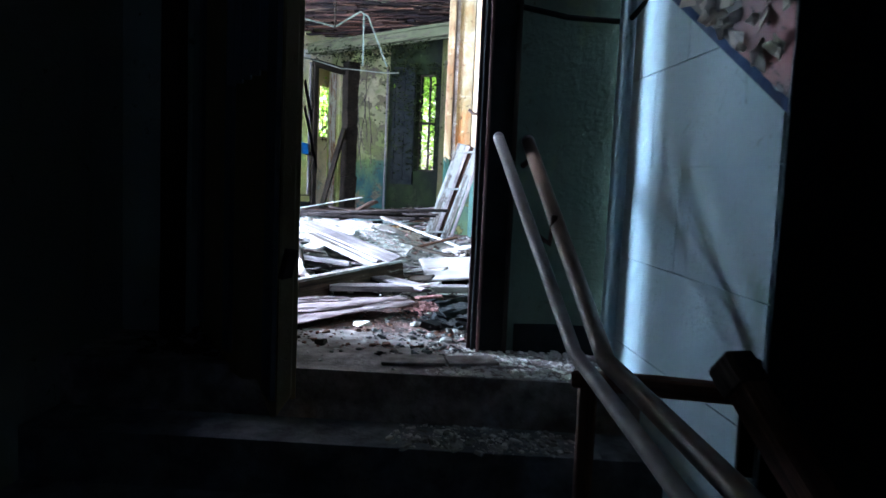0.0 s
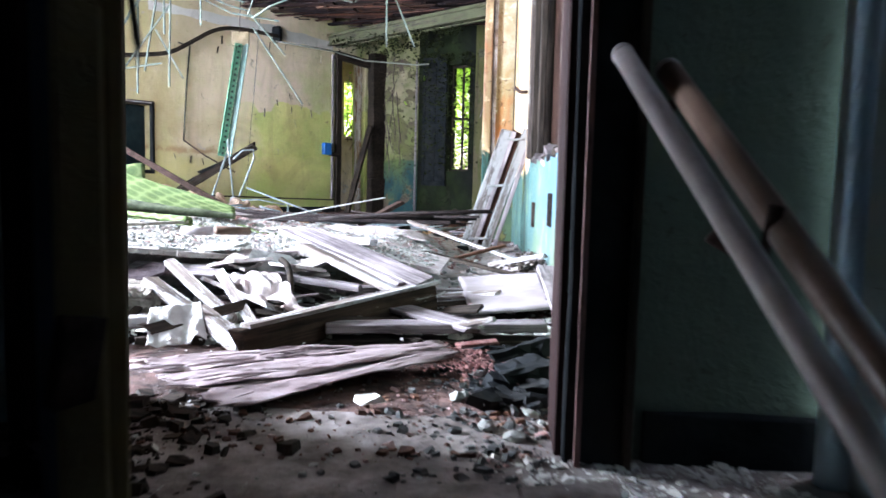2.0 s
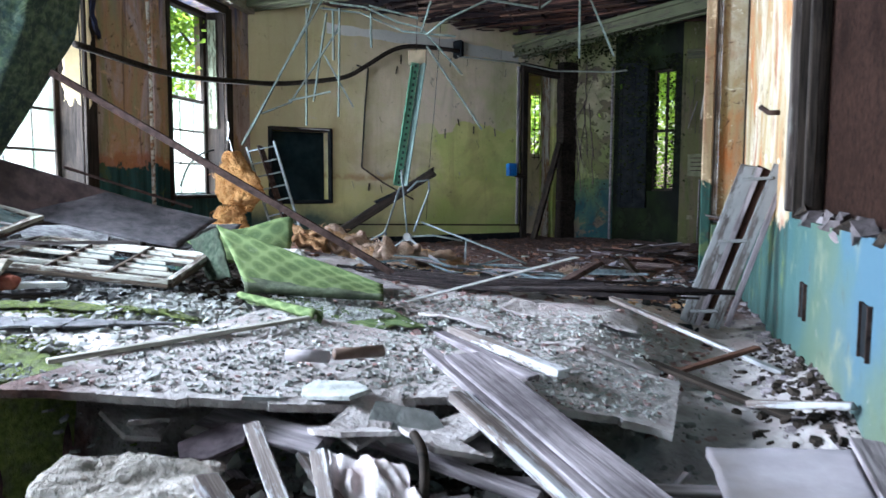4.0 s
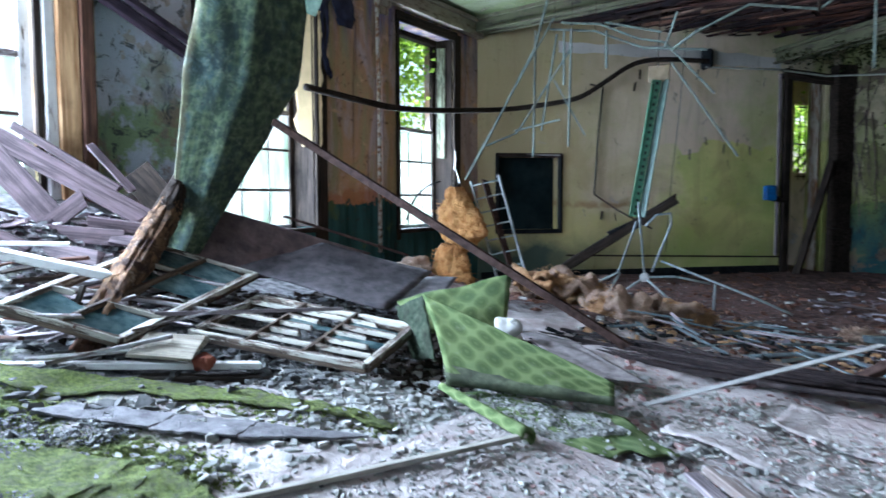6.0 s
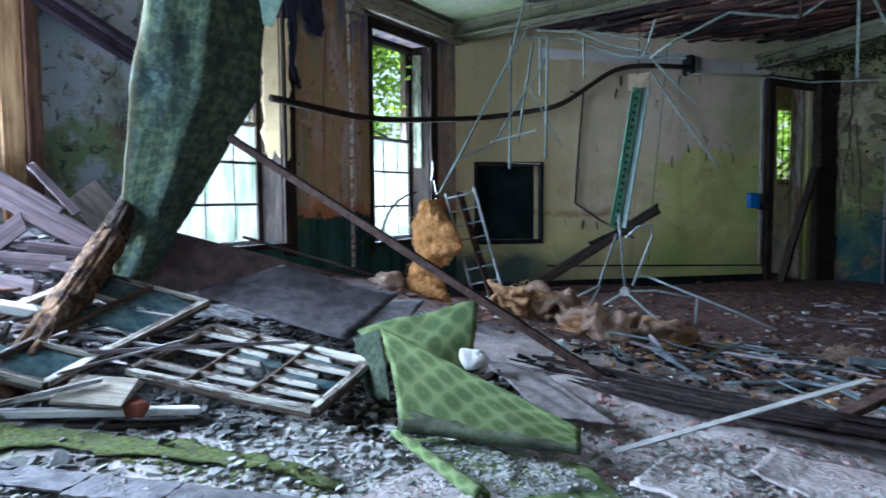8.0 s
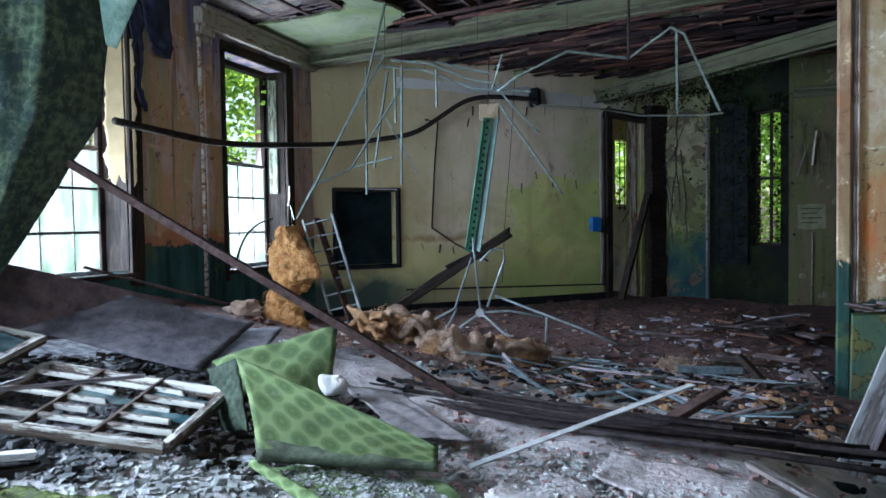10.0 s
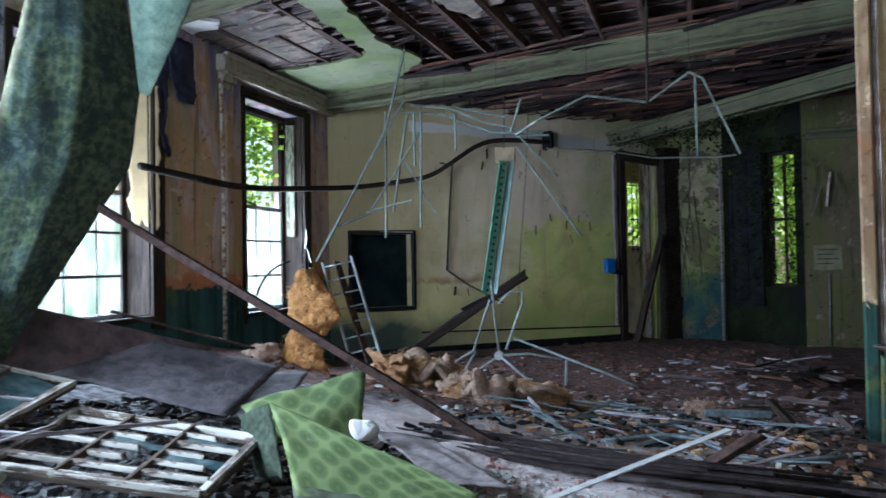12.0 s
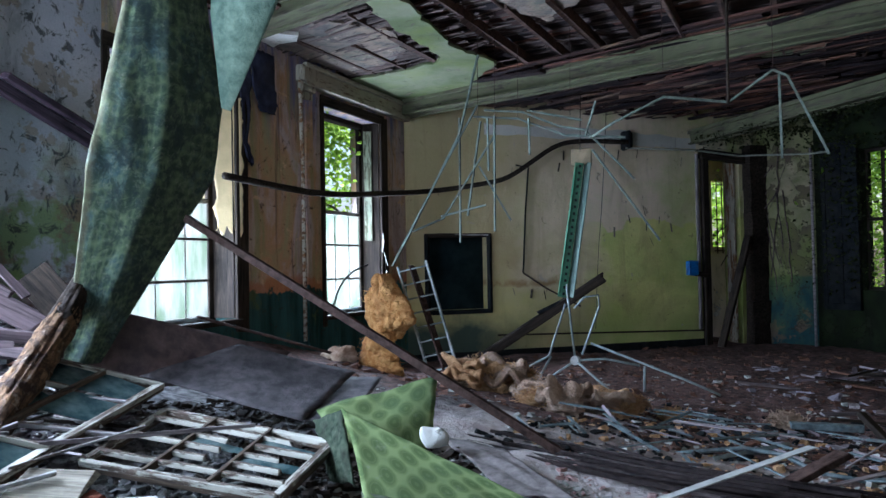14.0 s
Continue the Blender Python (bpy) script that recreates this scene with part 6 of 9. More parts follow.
chunk_mesh("brick_crumbs", 320, 13, lambda r: (-0.02 - abs(r.gauss(0, 0.28)), r.uniform(2.9, 4.3)), (0.003, 0.018), "red_crumb", 0.5, "red brick crumbs beside the jamb")
chunk_mesh("dark_crumbs", 700, 14, zone(-1.1, 0.0, 2.9, 4.3), (0.003, 0.018), "brown_wood", 0.5, "dark rotted crumbs on the doorway floor")
chunk_mesh("step_debris", 260, 12, lambda r: (r.uniform(-0.2, 0.45), 2.55 - 0.25 * r.random() ** 0.7), (0.006, 0.025), "stone", 0.4, "plaster flakes lying on the stair tread")
bpy.data.objects["step_debris"].location.z = -0.184
chunk_mesh("landing_flakes", 1300, 15, lambda r: (r.uniform(-0.05, 0.55) - 0.1 * r.random(), 2.57 + 0.42 * r.random() ** 1.5), (0.003, 0.018), "whitewash", 0.35, "white plaster flakes swept against the wall")
chunk_mesh("tread_flakes", 300, 16, lambda r: (r.uniform(-0.25, 0.42), 2.54 - 0.22 * r.random()), (0.003, 0.018), "whitewash", 0.35, "white plaster flakes on the stair tread").location.z = -0.184

# dark pieces strewn to deepen the shade behind the sash and below the sheets
chunk_mesh("shadow_rubble", 1500, 71, zone(-3.6, -2.6, 5.75, 6.9), (0.008, 0.055), "dark_wood", 0.4, "dark fragments for the shade between sash and carpet")
chunk_mesh("shadow_rubble", 1500, 73, zone(-4.7, -3.1, 6.05, 7.1), (0.006, 0.05), "dark_wood", 0.35, "dark fragments for the shade below the slumped sheets")
# dark again, so that the gaps under the sash read as shaded
chunk_mesh("sash_debris", 1500, 72, lambda r: (r.uniform(-4.3, -3.0), r.uniform(5.3, 6.25)), (0.005, 0.04), "dark_chip", 0.3, "grey crumbs and shards lying under the fallen sash", lift=0.01)
chunk_mesh("heap_foot_rubble", 900, 18, lambda r: (-2.75 + r.gauss(0, 0.22), 5.4 + r.gauss(0, 0.22)), (0.005, 0.04), "stone", 0.25, "pale plaster plates slid from the fallen sash")
chunk_mesh("wreck_rubble", 1500, 19, lambda r: (r.uniform(-5.5, -4.4), r.uniform(4.7, 6.1)), (0.006, 0.045), "plum_chip", 0.25, "plum-brown splinters and plates under the tipped boards")
chunk_mesh("wreck_rubble", 260, 20, lambda r: (r.uniform(-5.5, -4.4), r.uniform(4.7, 6.1)), (0.006, 0.045), "whitewash", 0.25, "white plaster plates under the tipped boards")
chunk_mesh("pink_crumbs", 1100, 21, zone(-2.4, -0.3, 5.3, 7.3), (0.004, 0.035), "red_crumb", 0.4, "pinkish brick crumbs in the dust")
chunk_mesh("dust_crumbs", 1500, 23, zone(-2.3, -0.3, 4.9, 6.6), (0.003, 0.022), "stone", 0.4, "fine plaster crumbs on the torn floor covering", lift=0.028)
# the black flakes stand for dark gaps in the clutter
chunk_mesh("far_litter", 1400, 46, zone(-3.0, -0.4, 7.3, 10.5), (0.006, 0.05), "black", 0.35, "black flakes strewn over the dark floor")
chunk_mesh("far_litter", 800, 47, zone(-3.0, -0.4, 7.3, 10.8), (0.004, 0.04), "grey_stone", 0.3, "grey mortar flakes strewn over the dark floor")
chunk_mesh("far_litter", 420, 48, zone(-2.9, -0.4, 7.4, 9.6), (0.006, 0.05), "tan_wool", 0.4, "tan insulation shreds strewn over the dark floor")
chunk_mesh("far_scraps", 360, 22, zone(-2.4, -0.4, 8.6, 13.5), (0.01, 0.09), "lilac_scrap", 0.2, "pale lilac scraps strewn over the dark floor")

# large single pieces
PIECES = []
for i in range(6):
    r = random.Random(40 + i)
    bm = bmesh.new()
    bmesh.ops.create_icosphere(bm, subdivisions=1, radius=1.0)
    for v in bm.verts:
        v.co = Vector((v.co.x, v.co.y * 0.75, v.co.z * 0.4)) * r.uniform(0.7, 1.15)
    me = bpy.data.meshes.new("plaster_chunk")
    bm.to_mesh(me)
    bm.free()
    me.materials.append(M["stone"])
    PIECES.append(me)
heap = empty("rubble_heap", (-2.2, 5.6, 0.3), "heap of pale broken plaster and mortar chunks", "rubble")
r = random.Random(77)
for i in range(230):
    x, y = (r.uniform(-3.2, -1.2), r.uniform(4.4, 6.7)) if i < 170 else (r.uniform(-2.2, -0.2), r.uniform(3.9, 4.9)) if i < 210 else (-abs(r.gauss(0, 0.15)), r.uniform(2.95, 4.0))
    ob = new("plaster_chunk", PIECES[i % 6])
    s = r.uniform(0.018, 0.042)
    ob.parent = heap
    ob.matrix_parent_inverse = heap.matrix_basis.inverted()
    ob.matrix_basis = Matrix.Translation((x, y, ground_z(x, y) + 0.3 * s)) @ Euler((r.gauss(0, 0.3), r.gauss(0, 0.3), r.uniform(0, 6.3))).to_matrix().to_4x4() @ Matrix.Scale(s, 4)

# ---------- front heap of boards ----------
G = "fallen boards"
LB = "grey weathered board fallen on the rubble"
LW = "white flaking painted board fallen on the rubble"
board("fallen_board", (-1.15, 5.05, 0.36), (-0.45, 4.36, 0.2), 0.13, 0.03, "grey_wood", LB, "board", group=G, seed=1, roll=8)
board("fallen_board", (-1.09, 4.78, 0.31), (-0.57, 4.33, 0.17), 0.07, 0.03, "white_paint", LW, "board", group=G, seed=2, roll=-6)
board("fallen_board", (-1.3, 5.1, 0.36), (-0.55, 4.35, 0.2), 0.05, 0.02, "grey_wood", LB, "board", group=G, seed=3)
M["worn_beam"] = wood("dark_chipped_beam", (0.018, 0.012, 0.01), (0.085, 0.055, 0.04), 40, 0.85, (0.5, 0.48, 0.45), 0.36)
thing = empty("chipped_beam", (-0.7, 4.0, 0.1), "chipped white and brown beam lying across the rubble", "beam")
board("beam_body", (-1.0, 3.66, 0.07), (-0.41, 4.43, 0.14), 0.045, 0.11, "worn_beam", parent=thing, seed=5, jag=0.03)
board("top_strip", (-0.98, 3.67, 0.135), (-0.41, 4.43, 0.205), 0.05, 0.015, "white_paint", parent=thing, seed=6)
board("fallen_board", (-0.76, 3.93, 0.09), (0.03, 4.07, 0.1), 0.1, 0.035, "grey_wood", LB, "board", group=G, seed=7)
board("fallen_board", (-0.78, 3.93, 0.035), (0.03, 4.06, 0.04), 0.11, 0.03, "dark_wood", "dark board under a grey one", "board", group=G, seed=8)
board("fallen_board", (-1.622, 4.46, 0.25), (-1.154, 4.009, 0.08), 0.05, 0.03, "white_paint", LW, "board", group=G, seed=9, roll=15)
board("fallen_board", (-1.573, 4.184, 0.2), (-1.3, 4.02, 0.1), 0.065, 0.035, "white_paint", LW, "board", group=G, seed=10)
board("fallen_board", (-1.27, 3.97, 0.12), (-0.98, 3.69, 0.05), 0.07, 0.06, "white_paint", LW, "board", group=G, seed=19)
board("fallen_board", (-1.371, 4.409, 0.22), (-1.056, 3.979, 0.07), 0.045, 0.02, "white_paint", LW, "board", group=G, seed=20, roll=25)
board("fallen_board", (-1.66, 3.825, 0.08), (-1.38, 3.88, 0.1), 0.05, 0.045, "white_paint", LW, "board", group=G, seed=11)
board("fallen_board", (-1.45, 4.5, 0.16), (-1.0, 4.05, 0.13), 0.09, 0.02, "white_paint", LW, "board", group=G, seed=12, roll=-25)
board("fallen_board", (-1.3, 4.6, 0.2), (-0.75, 4.45, 0.16), 0.05, 0.03, "grey_wood", LB, "board", group=G, seed=13)
board("fallen_board", (-1.9, 4.62, 0.2), (-1.4, 4.5, 0.2), 0.1, 0.02, "grey_wood", LB, "board", group=G, seed=14, roll=20)
board("fallen_board", (-0.9, 4.55, 0.14), (-0.3, 4.75, 0.12), 0.06, 0.025, "grey_wood", LB, "board", group=G, seed=15)
board("fallen_board", (-0.62, 4.3, 0.12), (-0.2, 3.95, 0.1), 0.12, 0.02, "grey_wood", LB, "board", group=G, seed=16)
board("fallen_board", (0.09, 5.05, 0.215), (0.105, 4.1, 0.165), 0.09, 0.02, "grey_wood", "blue-grey board along the foot of the wall", "board", group=G, seed=17)
board("fallen_board", (-0.2, 5.5, 0.17), (0.1, 5.3, 0.25), 0.04, 0.025, "white_paint", LW, "board", group=G, seed=18)
rng = random.Random(61)
for i in range(90):
    x, y = rng.uniform(-2.0, -0.2), rng.uniform(3.95, 5.0)
    y = min(y, pit_edge(x) - rng.uniform(0.05, 0.5))
    a, ln = rng.uniform(0, 3.14), rng.uniform(0.15, 0.5)
    z = ground_z(x, y) + rng.uniform(0.02, 0.12)
    d = Vector((math.cos(a), math.sin(a), rng.uniform(-0.25, 0.25))) * ln / 2
    board("fallen_board", Vector((x, y, z)) - d, Vector((x, y, z)) + d, rng.uniform(0.012, 0.06), rng.uniform(0.006, 0.02), rng.choice(["grey_wood", "white_paint", "white_paint", "dark_wood", "dark_wood", "grey_wood"]), "short broken lath in the rubble", "lath", group=G, seed=100 + i, roll=rng.uniform(-40, 40))


def bent(p00, p10, p11, p01, wob, freq, seed):
    """A function for sheet(): a patch between four corners that is dented."""
    c = [Vector(p) for p in (p00, p10, p11, p01)]

    def f(u, v):
        p = (c[0] * (1 - u) + c[1] * u) * (1 - v) + (c[3] * (1 - u) + c[2] * u) * v
        e = 0.012
        p = p + Vector((noise.noise((u * 7, v * 7, seed + 5)) * e, noise.noise((u * 7, v * 7, seed + 9)) * e, wob * noise.noise((u * freq, v * freq, seed))))
        return p
    return f


M["lilac_board"] = speckled("lilac_grey_board", (0.28, 0.25, 0.265), (0.42, 0.375, 0.395), 4, 0.9, 0.3, (0.2, 0.16, 0.14), 0.4, 0.15)
M["ply"] = speckled("delaminated_pink_plywood", (0.25, 0.19, 0.195), (0.43, 0.35, 0.355), 7, 0.92, 0.35, (0.13, 0.085, 0.08), 0.4, 0.08)
M["cloth"] = speckled("dirty_white_cloth", (0.44, 0.42, 0.41), (0.64, 0.62, 0.6), 8, 0.95, 0.3, (0.25, 0.2, 0.17), 0.25, 0.1)
M["felt_pad"] = speckled("mouldy_foam_block", (0.3, 0.26, 0.22), (0.6, 0.54, 0.48), 14, 1.0, 1.0, (0.09, 0.075, 0.05), 0.35, 0.1, depth=0.03)
M["pink_paper"] = speckled("pinkish_building_paper", (0.44, 0.36, 0.35), (0.66, 0.6, 0.59), 9, 0.95, 0.5, (0.3, 0.2, 0.18), 0.3, 0.1)
sheet("fallen_sheet", bent((-0.35, 5.01, 0.15), (0.06, 5.06, 0.18), (0.085, 4.25, 0.14), (-0.25, 4.2, 0.11), 0.01, 2, 1), 16, 16, 0.012, "lilac_board", "flat lilac-grey board sheet on the floor", "board sheet")
ply = empty("doorway_plywood", (-0.7, 3.5, 0.03), "delaminated pale plywood sheet lying in the doorway", "plywood")
rng = random.Random(31)
pa, pb, pc, pd = Vector((-1.3, 3.44, 0.055)), Vector((-0.3, 3.86, 0.075)), Vector((-0.25, 3.74, 0.06)), Vector((-0.85, 3.12, 0.03))


def veneer(seed, v0, v1, u1, ragged, lift):
    """One ply of the sheet: straight long edges, torn short ends."""
    def f(u, v):
        w = v0 + (v1 - v0) * v
        a, b = pa.lerp(pd, w), pb.lerp(pc, w)
        tear = ragged * (noise.noise((w * 9, seed, 0)) + 0.6 * noise.noise((w * 31, seed, 3)) + 0.3 * noise.noise((w * 80, seed, 5)))
        tear2 = ragged * (noise.noise((w * 11, seed + 9, 0)) + 0.6 * noise.noise((w * 37, seed + 9, 3)))
        t = 0.04 + tear + (u1 + tear2 - 0.04 - tear) * u
        side = 0.012 * noise.noise((u * 4, v * 2, seed)) + 0.004 * noise.noise((u * 30, v, seed))
        p = a.lerp(b, t) + Vector((-0.3, 0.9, 0)) * side
        p.z += lift + 0.014 * noise.noise((u * 3.1, w * 3.7, seed)) + 0.006 * noise.noise((u * 7, w * 13, seed + 2)) + 0.025 * max(0, 0.12 - u)
        return p
    return f


sheet("veneer", veneer(1, 0.0, 1.0, 0.95, 0.1, 0.0), 60, 60, 0.005, "ply", parent=ply)
sheet("torn_veneer", veneer(7, 0.0, 0.34, 0.6, 0.2, 0.009), 50, 30, 0.003, "ply", parent=ply)
sheet("torn_veneer", veneer(12, 0.5, 0.72, 0.8, 0.22, 0.009), 50, 30, 0.003, "ply", parent=ply)
for i in range(12):
    u, w = rng.random(), rng.uniform(0.0, 0.6)
    a, b = pa.lerp(pd, u), pb.lerp(pc, u)
    board("splinter", a.lerp(b, w) + Vector((0, 0, 0.022)), a.lerp(b, w + rng.uniform(0.05, 0.2)) + Vector((0, 0, 0.026)), rng.uniform(0.004, 0.012), 0.003, "ply", parent=ply, seed=420 + i, roll=rng.uniform(-30, 30), jag=0.02)
M["red_dust"] = speckled("crushed_red_brick", (0.14, 0.045, 0.04), (0.3, 0.16, 0.15), 30, 0.95, 0.9, (0.1, 0.05, 0.045), 0.4, 0.1)
board("red_board", (-0.27, 3.74, 0.085), (-0.14, 3.81, 0.09), 0.035, 0.01, "red_dust", "red-stained broken board by the jamb", "board", seed=6, roll=6)
chunk_mesh("red_crumbs", 1100, 24, lambda r: (-0.22 + r.gauss(0, 0.12), 3.76 + r.gauss(0, 0.1)), (0.003, 0.011), "red_dust", 0.5, "crushed red brick beside the jamb", lift=0.04)
board("sill_board", (-0.32, 2.7, 0.012), (-0.08, 2.73, 0.012), 0.13, 0.012, "landing", "flat board pieces on the landing", "board", seed=3, jag=0.0)
board("sill_board", (-0.07, 2.72, 0.012), (0.12, 2.78, 0.012), 0.12, 0.012, "landing", "flat board pieces on the landing", "board", seed=4, jag=0.01)
for p, s in (((-0.05, 3.55, 0.05), (0.16, 0.16, 0.06)), ((-0.06, 3.78, 0.06), (0.2, 0.1, 0.05)), ((0.0, 3.42, 0.03), (0.1, 0.12, 0.06))):
    bm = bmesh.new()
    add_box(bm, s, Matrix.Translation(p) @ pose(0, 0, 0, 8, -10, 25), 0.03, random.Random(2))
    bmesh.ops.subdivide_edges(bm, edges=bm.edges[:], cuts=4, use_grid_fill=True)
    for v in bm.verts:
        v.co += Vector((noise.noise(v.co * 22), noise.noise(v.co * 22 + Vector((5, 0, 0))), noise.noise(v.co * 22 + Vector((0, 5, 0))))) * 0.022
    tagged(part("charred_lump", bm, "black"), "charred broken timber lump beside the jamb", "charred wood", "charred lumps")
# black pieces stand for the darkness of the hollow by the jamb
chunk_mesh("charred_rubble", 260, 25, lambda r: (0.0 - abs(r.gauss(0, 0.1)), r.uniform(3.3, 3.95)), (0.008, 0.055), "black", 0.5, "black fragments filling the dark hollow by the jamb", lift=0.02)
chunk_mesh("dark_rubble", 420, 26, lambda r: (-1.0 + r.gauss(0, 0.14), r.uniform(2.65, 3.3)), (0.005, 0.04), "dark_wood", 0.5, "sooty fragments beside the door leaf")
chunk_mesh("white_fragments", 520, 27, lambda r: (-1.25 + r.gauss(0, 0.34), 4.2 + r.gauss(0, 0.2)), (0.006, 0.05), "whitewash", 0.3, "white plaster fragments between the boards", lift=0.05)
chunk_mesh("white_fragments", 420, 29, lambda r: (-0.02 + r.gauss(0, 0.12), 4.14 + r.gauss(0, 0.06)), (0.005, 0.035), "stone", 0.3, "pale plaster fragments at the foot of the board sheet", lift=0.03)
chunk_mesh("white_fragments", 200, 28, lambda r: (-0.35 + r.gauss(0, 0.22), 4.25 + r.gauss(0, 0.12)), (0.006, 0.04), "whitewash", 0.3, "white plaster fragments under the beam", lift=0.02)
bm = bmesh.new()
add_box(bm, (0.06, 0.04, 0.012), pose(-0.48, 3.29, 0.025, 3, 2, 30), 0.012, random.Random(3))
tagged(part("white_fragment", bm, "whitewash"), "white plaster fragment on the dark floor", "fragment")


def draped(a, b, drop, folds, deep, seed):
    """A cloth that hangs from the line a-b down along drop, its folds deepening towards the hem."""
    a, b, drop = Vector(a), Vector(b), Vector(drop)
    side = (b - a).cross(drop).normalized()

    def f(u, v):
        w = u + 0.04 * noise.noise((v * 3, seed, 0))
        fold = 0.5 * math.sin(2 * math.pi * folds * w + 1.3 * math.sin(3 * u + seed + 1.5 * v)) + 2.2 * noise.noise((u * 3.2 + 0.8 * v, v * 1.9, seed + 3)) + 0.7 * noise.noise((u * 7 - v * 3, v * 4, seed))
        p = a.lerp(b, u) + drop * v * (1 + 0.12 * noise.noise((u * 5, seed, 2)))
        return p + side * (deep * fold * (0.25 + v) + 0.3 * deep * noise.noise((u * 9, v * 9, seed))) + (b - a) * 0.15 * v * (u - 0.5)
    return f


sheet("white_cloth", draped((-1.4, 3.85, 0.15), (-1.23, 3.9, 0.17), (0.05, -0.1, -0.12), 0.8, 0.014, 3), 44, 26, 0.003, "cloth", "crumpled dirty white cloth draped over the boards", "cloth")
sheet("crumpled_paper", bent((-1.36, 4.45, 0.21), (-1.1, 4.4, 0.22), (-0.92, 4.18, 0.1), (-1.18, 4.13, 0.09), 0.05, 4.5, 8), 60, 60, 0.003, "pink_paper", "crumpled pinkish building paper among the boards", "paper")
for c_, n_, tip, col in (((-1.9, 4.73, 0.3), (0.17, 0.09), (8, 4, 25), "grey_stone"), ((-1.66, 4.66, 0.275), (0.13, 0.07), (-6, 10, 60), "grey_stone"), ((-1.5, 4.72, 0.3), (0.16, 0.08), (10, -6, -20), "stone"), ((-1.2, 4.63, 0.23), (0.15, 0.1), (30, 14, 10), "grey_stone"), ((-1.72, 4.42, 0.2), (0.12, 0.08), (14, -12, 40), "plum_chip")):
    r = random.Random(int(c_[0] * -100))
    bm = bmesh.new()
    ring = [(math.cos(a) * n_[0] * r.uniform(0.8, 1.15), math.sin(a) * n_[1] * r.uniform(0.75, 1.2)) for a in (0.3, 1.2, 2.5, 3.5, 4.4, 5.6)]
    low, top = [bm.verts.new((x, y, -0.006)) for x, y in ring], [bm.verts.new((x * 0.97, y * 0.97, 0.006)) for x, y in ring]
    bm.faces.new(low[::-1])
    bm.faces.new(top)
    for q in range(6):
        bm.faces.new((low[q], low[(q + 1) % 6], top[(q + 1) % 6], top[q]))
    ob = part("plaster_plate", bm, col)
    ob.matrix_world = pose(*c_, *tip)
    tagged(ob, "pale plaster plate broken off the floor edge", "plate", "plaster plates")
bm = bmesh.new()
bmesh.ops.create_grid(bm, x_segments=2, y_segments=2, size=0.01)
bm.clear()
add_box(bm, (0.42, 0.3, 0.17), pose(-1.77, 4.12, 0.1, 4, 3, 33))
bmesh.ops.subdivide_edges(bm, edges=bm.edges[:], cuts=30, use_grid_fill=True)
for v in bm.verts:
    p = v.co.copy()
    v.co += Vector((noise.noise(p * 7), noise.noise(p * 7 + Vector((5, 0, 0))), 0.7 * noise.noise(p * 7 + Vector((0, 5, 0))))) * 0.035
    v.co += Vector((noise.noise(p * 30), noise.noise(p * 30 + Vector((5, 0, 0))), noise.noise(p * 30 + Vector((0, 5, 0))))) * 0.012
    v.co.y += 0.018 * math.sin(p.z * 160 + 4 * noise.noise(p * 6))
tagged(part("foam_block", bm, "felt_pad", smooth=True), "torn mouldy padding block in the rubble", "padding block")
tube("bent_strip", [(-1.02, 4.3, 0.08), (-1.03, 4.36, 0.18), (-1.07, 4.45, 0.25), (-1.12, 4.5, 0.27)], 0.014, "dark_wood", "bent dark metal strip sticking up", "metal strip", smooth_path=2)

# the torn floor covering that overhangs the edge of the heap
def lino(x0, x1, y0, depth, seed, step):
    """A brittle sheet whose front edge has broken off in straight steps."""
    def f(u, v):
        x = x0 + (x1 - x0) * u
        q = math.floor(x / step + 0.3 * math.sin(seed + 5 * x))
        bite = 0.04 * noise.noise((q * 3.7, seed, 0.5)) + 0.06 * noise.noise((x * 2.1, seed, 3)) + 0.015 * noise.noise((x * 11, seed, 0))
        front = y0(x)
        y = front + (depth - front) * v + bite * (1 - v)
        z = max(ground_z(x, y), 0.24 + 0.1 * max(0, -x - 1.4)) + 0.014 + 0.02 * noise.noise((q * 1.9, seed, 4)) * (1 - v)
        if x > -0.95:
            z = 0.25 - 0.12 * (x + 0.95) / 0.6 + 0.02
        return (x, y, z)
    return f
sheet("torn_linoleum", lino(-2.35, -0.45, lambda x: min(4.83 + 0.2 * smooth(-1.0, -0.5, x), 4.35 + 0.55 * (x + 2.03)), 5.66, 3, 0.31), 160, 12, 0.026, "soil", "torn dusty floor covering overhanging the rubble edge", "floor covering", smooth=False)
def covering_z(x, y):
    """Upper face of the torn floor covering."""
    z = max(ground_z(x, y), 0.24 + 0.1 * max(0, -x - 1.4)) + 0.027
    return 0.283 - 0.12 * (x + 0.95) / 0.6 if x > -0.95 else z


def on_covering(r):
    x = r.uniform(-2.3, -0.5)
    front = min(4.87 + 0.2 * smooth(-1.0, -0.5, x), 4.4 + 0.55 * (x + 2.03))
    return x, front + (5.62 - front) * r.random()


chunk_mesh("covering_crumbs", 4200, 41, on_covering, (0.002, 0.016), "stone", 0.4, "fine plaster crumbs strewn on the torn floor covering", top=covering_z)
chunk_mesh("covering_crumbs", 600, 42, on_covering, (0.002, 0.014), "dark_chip", 0.4, "grey mortar crumbs strewn on the torn floor covering", top=covering_z)
chunk_mesh("covering_crumbs", 500, 43, on_covering, (0.002, 0.014), "red_crumb", 0.4, "brick crumbs strewn on the torn floor covering", top=covering_z)
rng = random.Random(91)
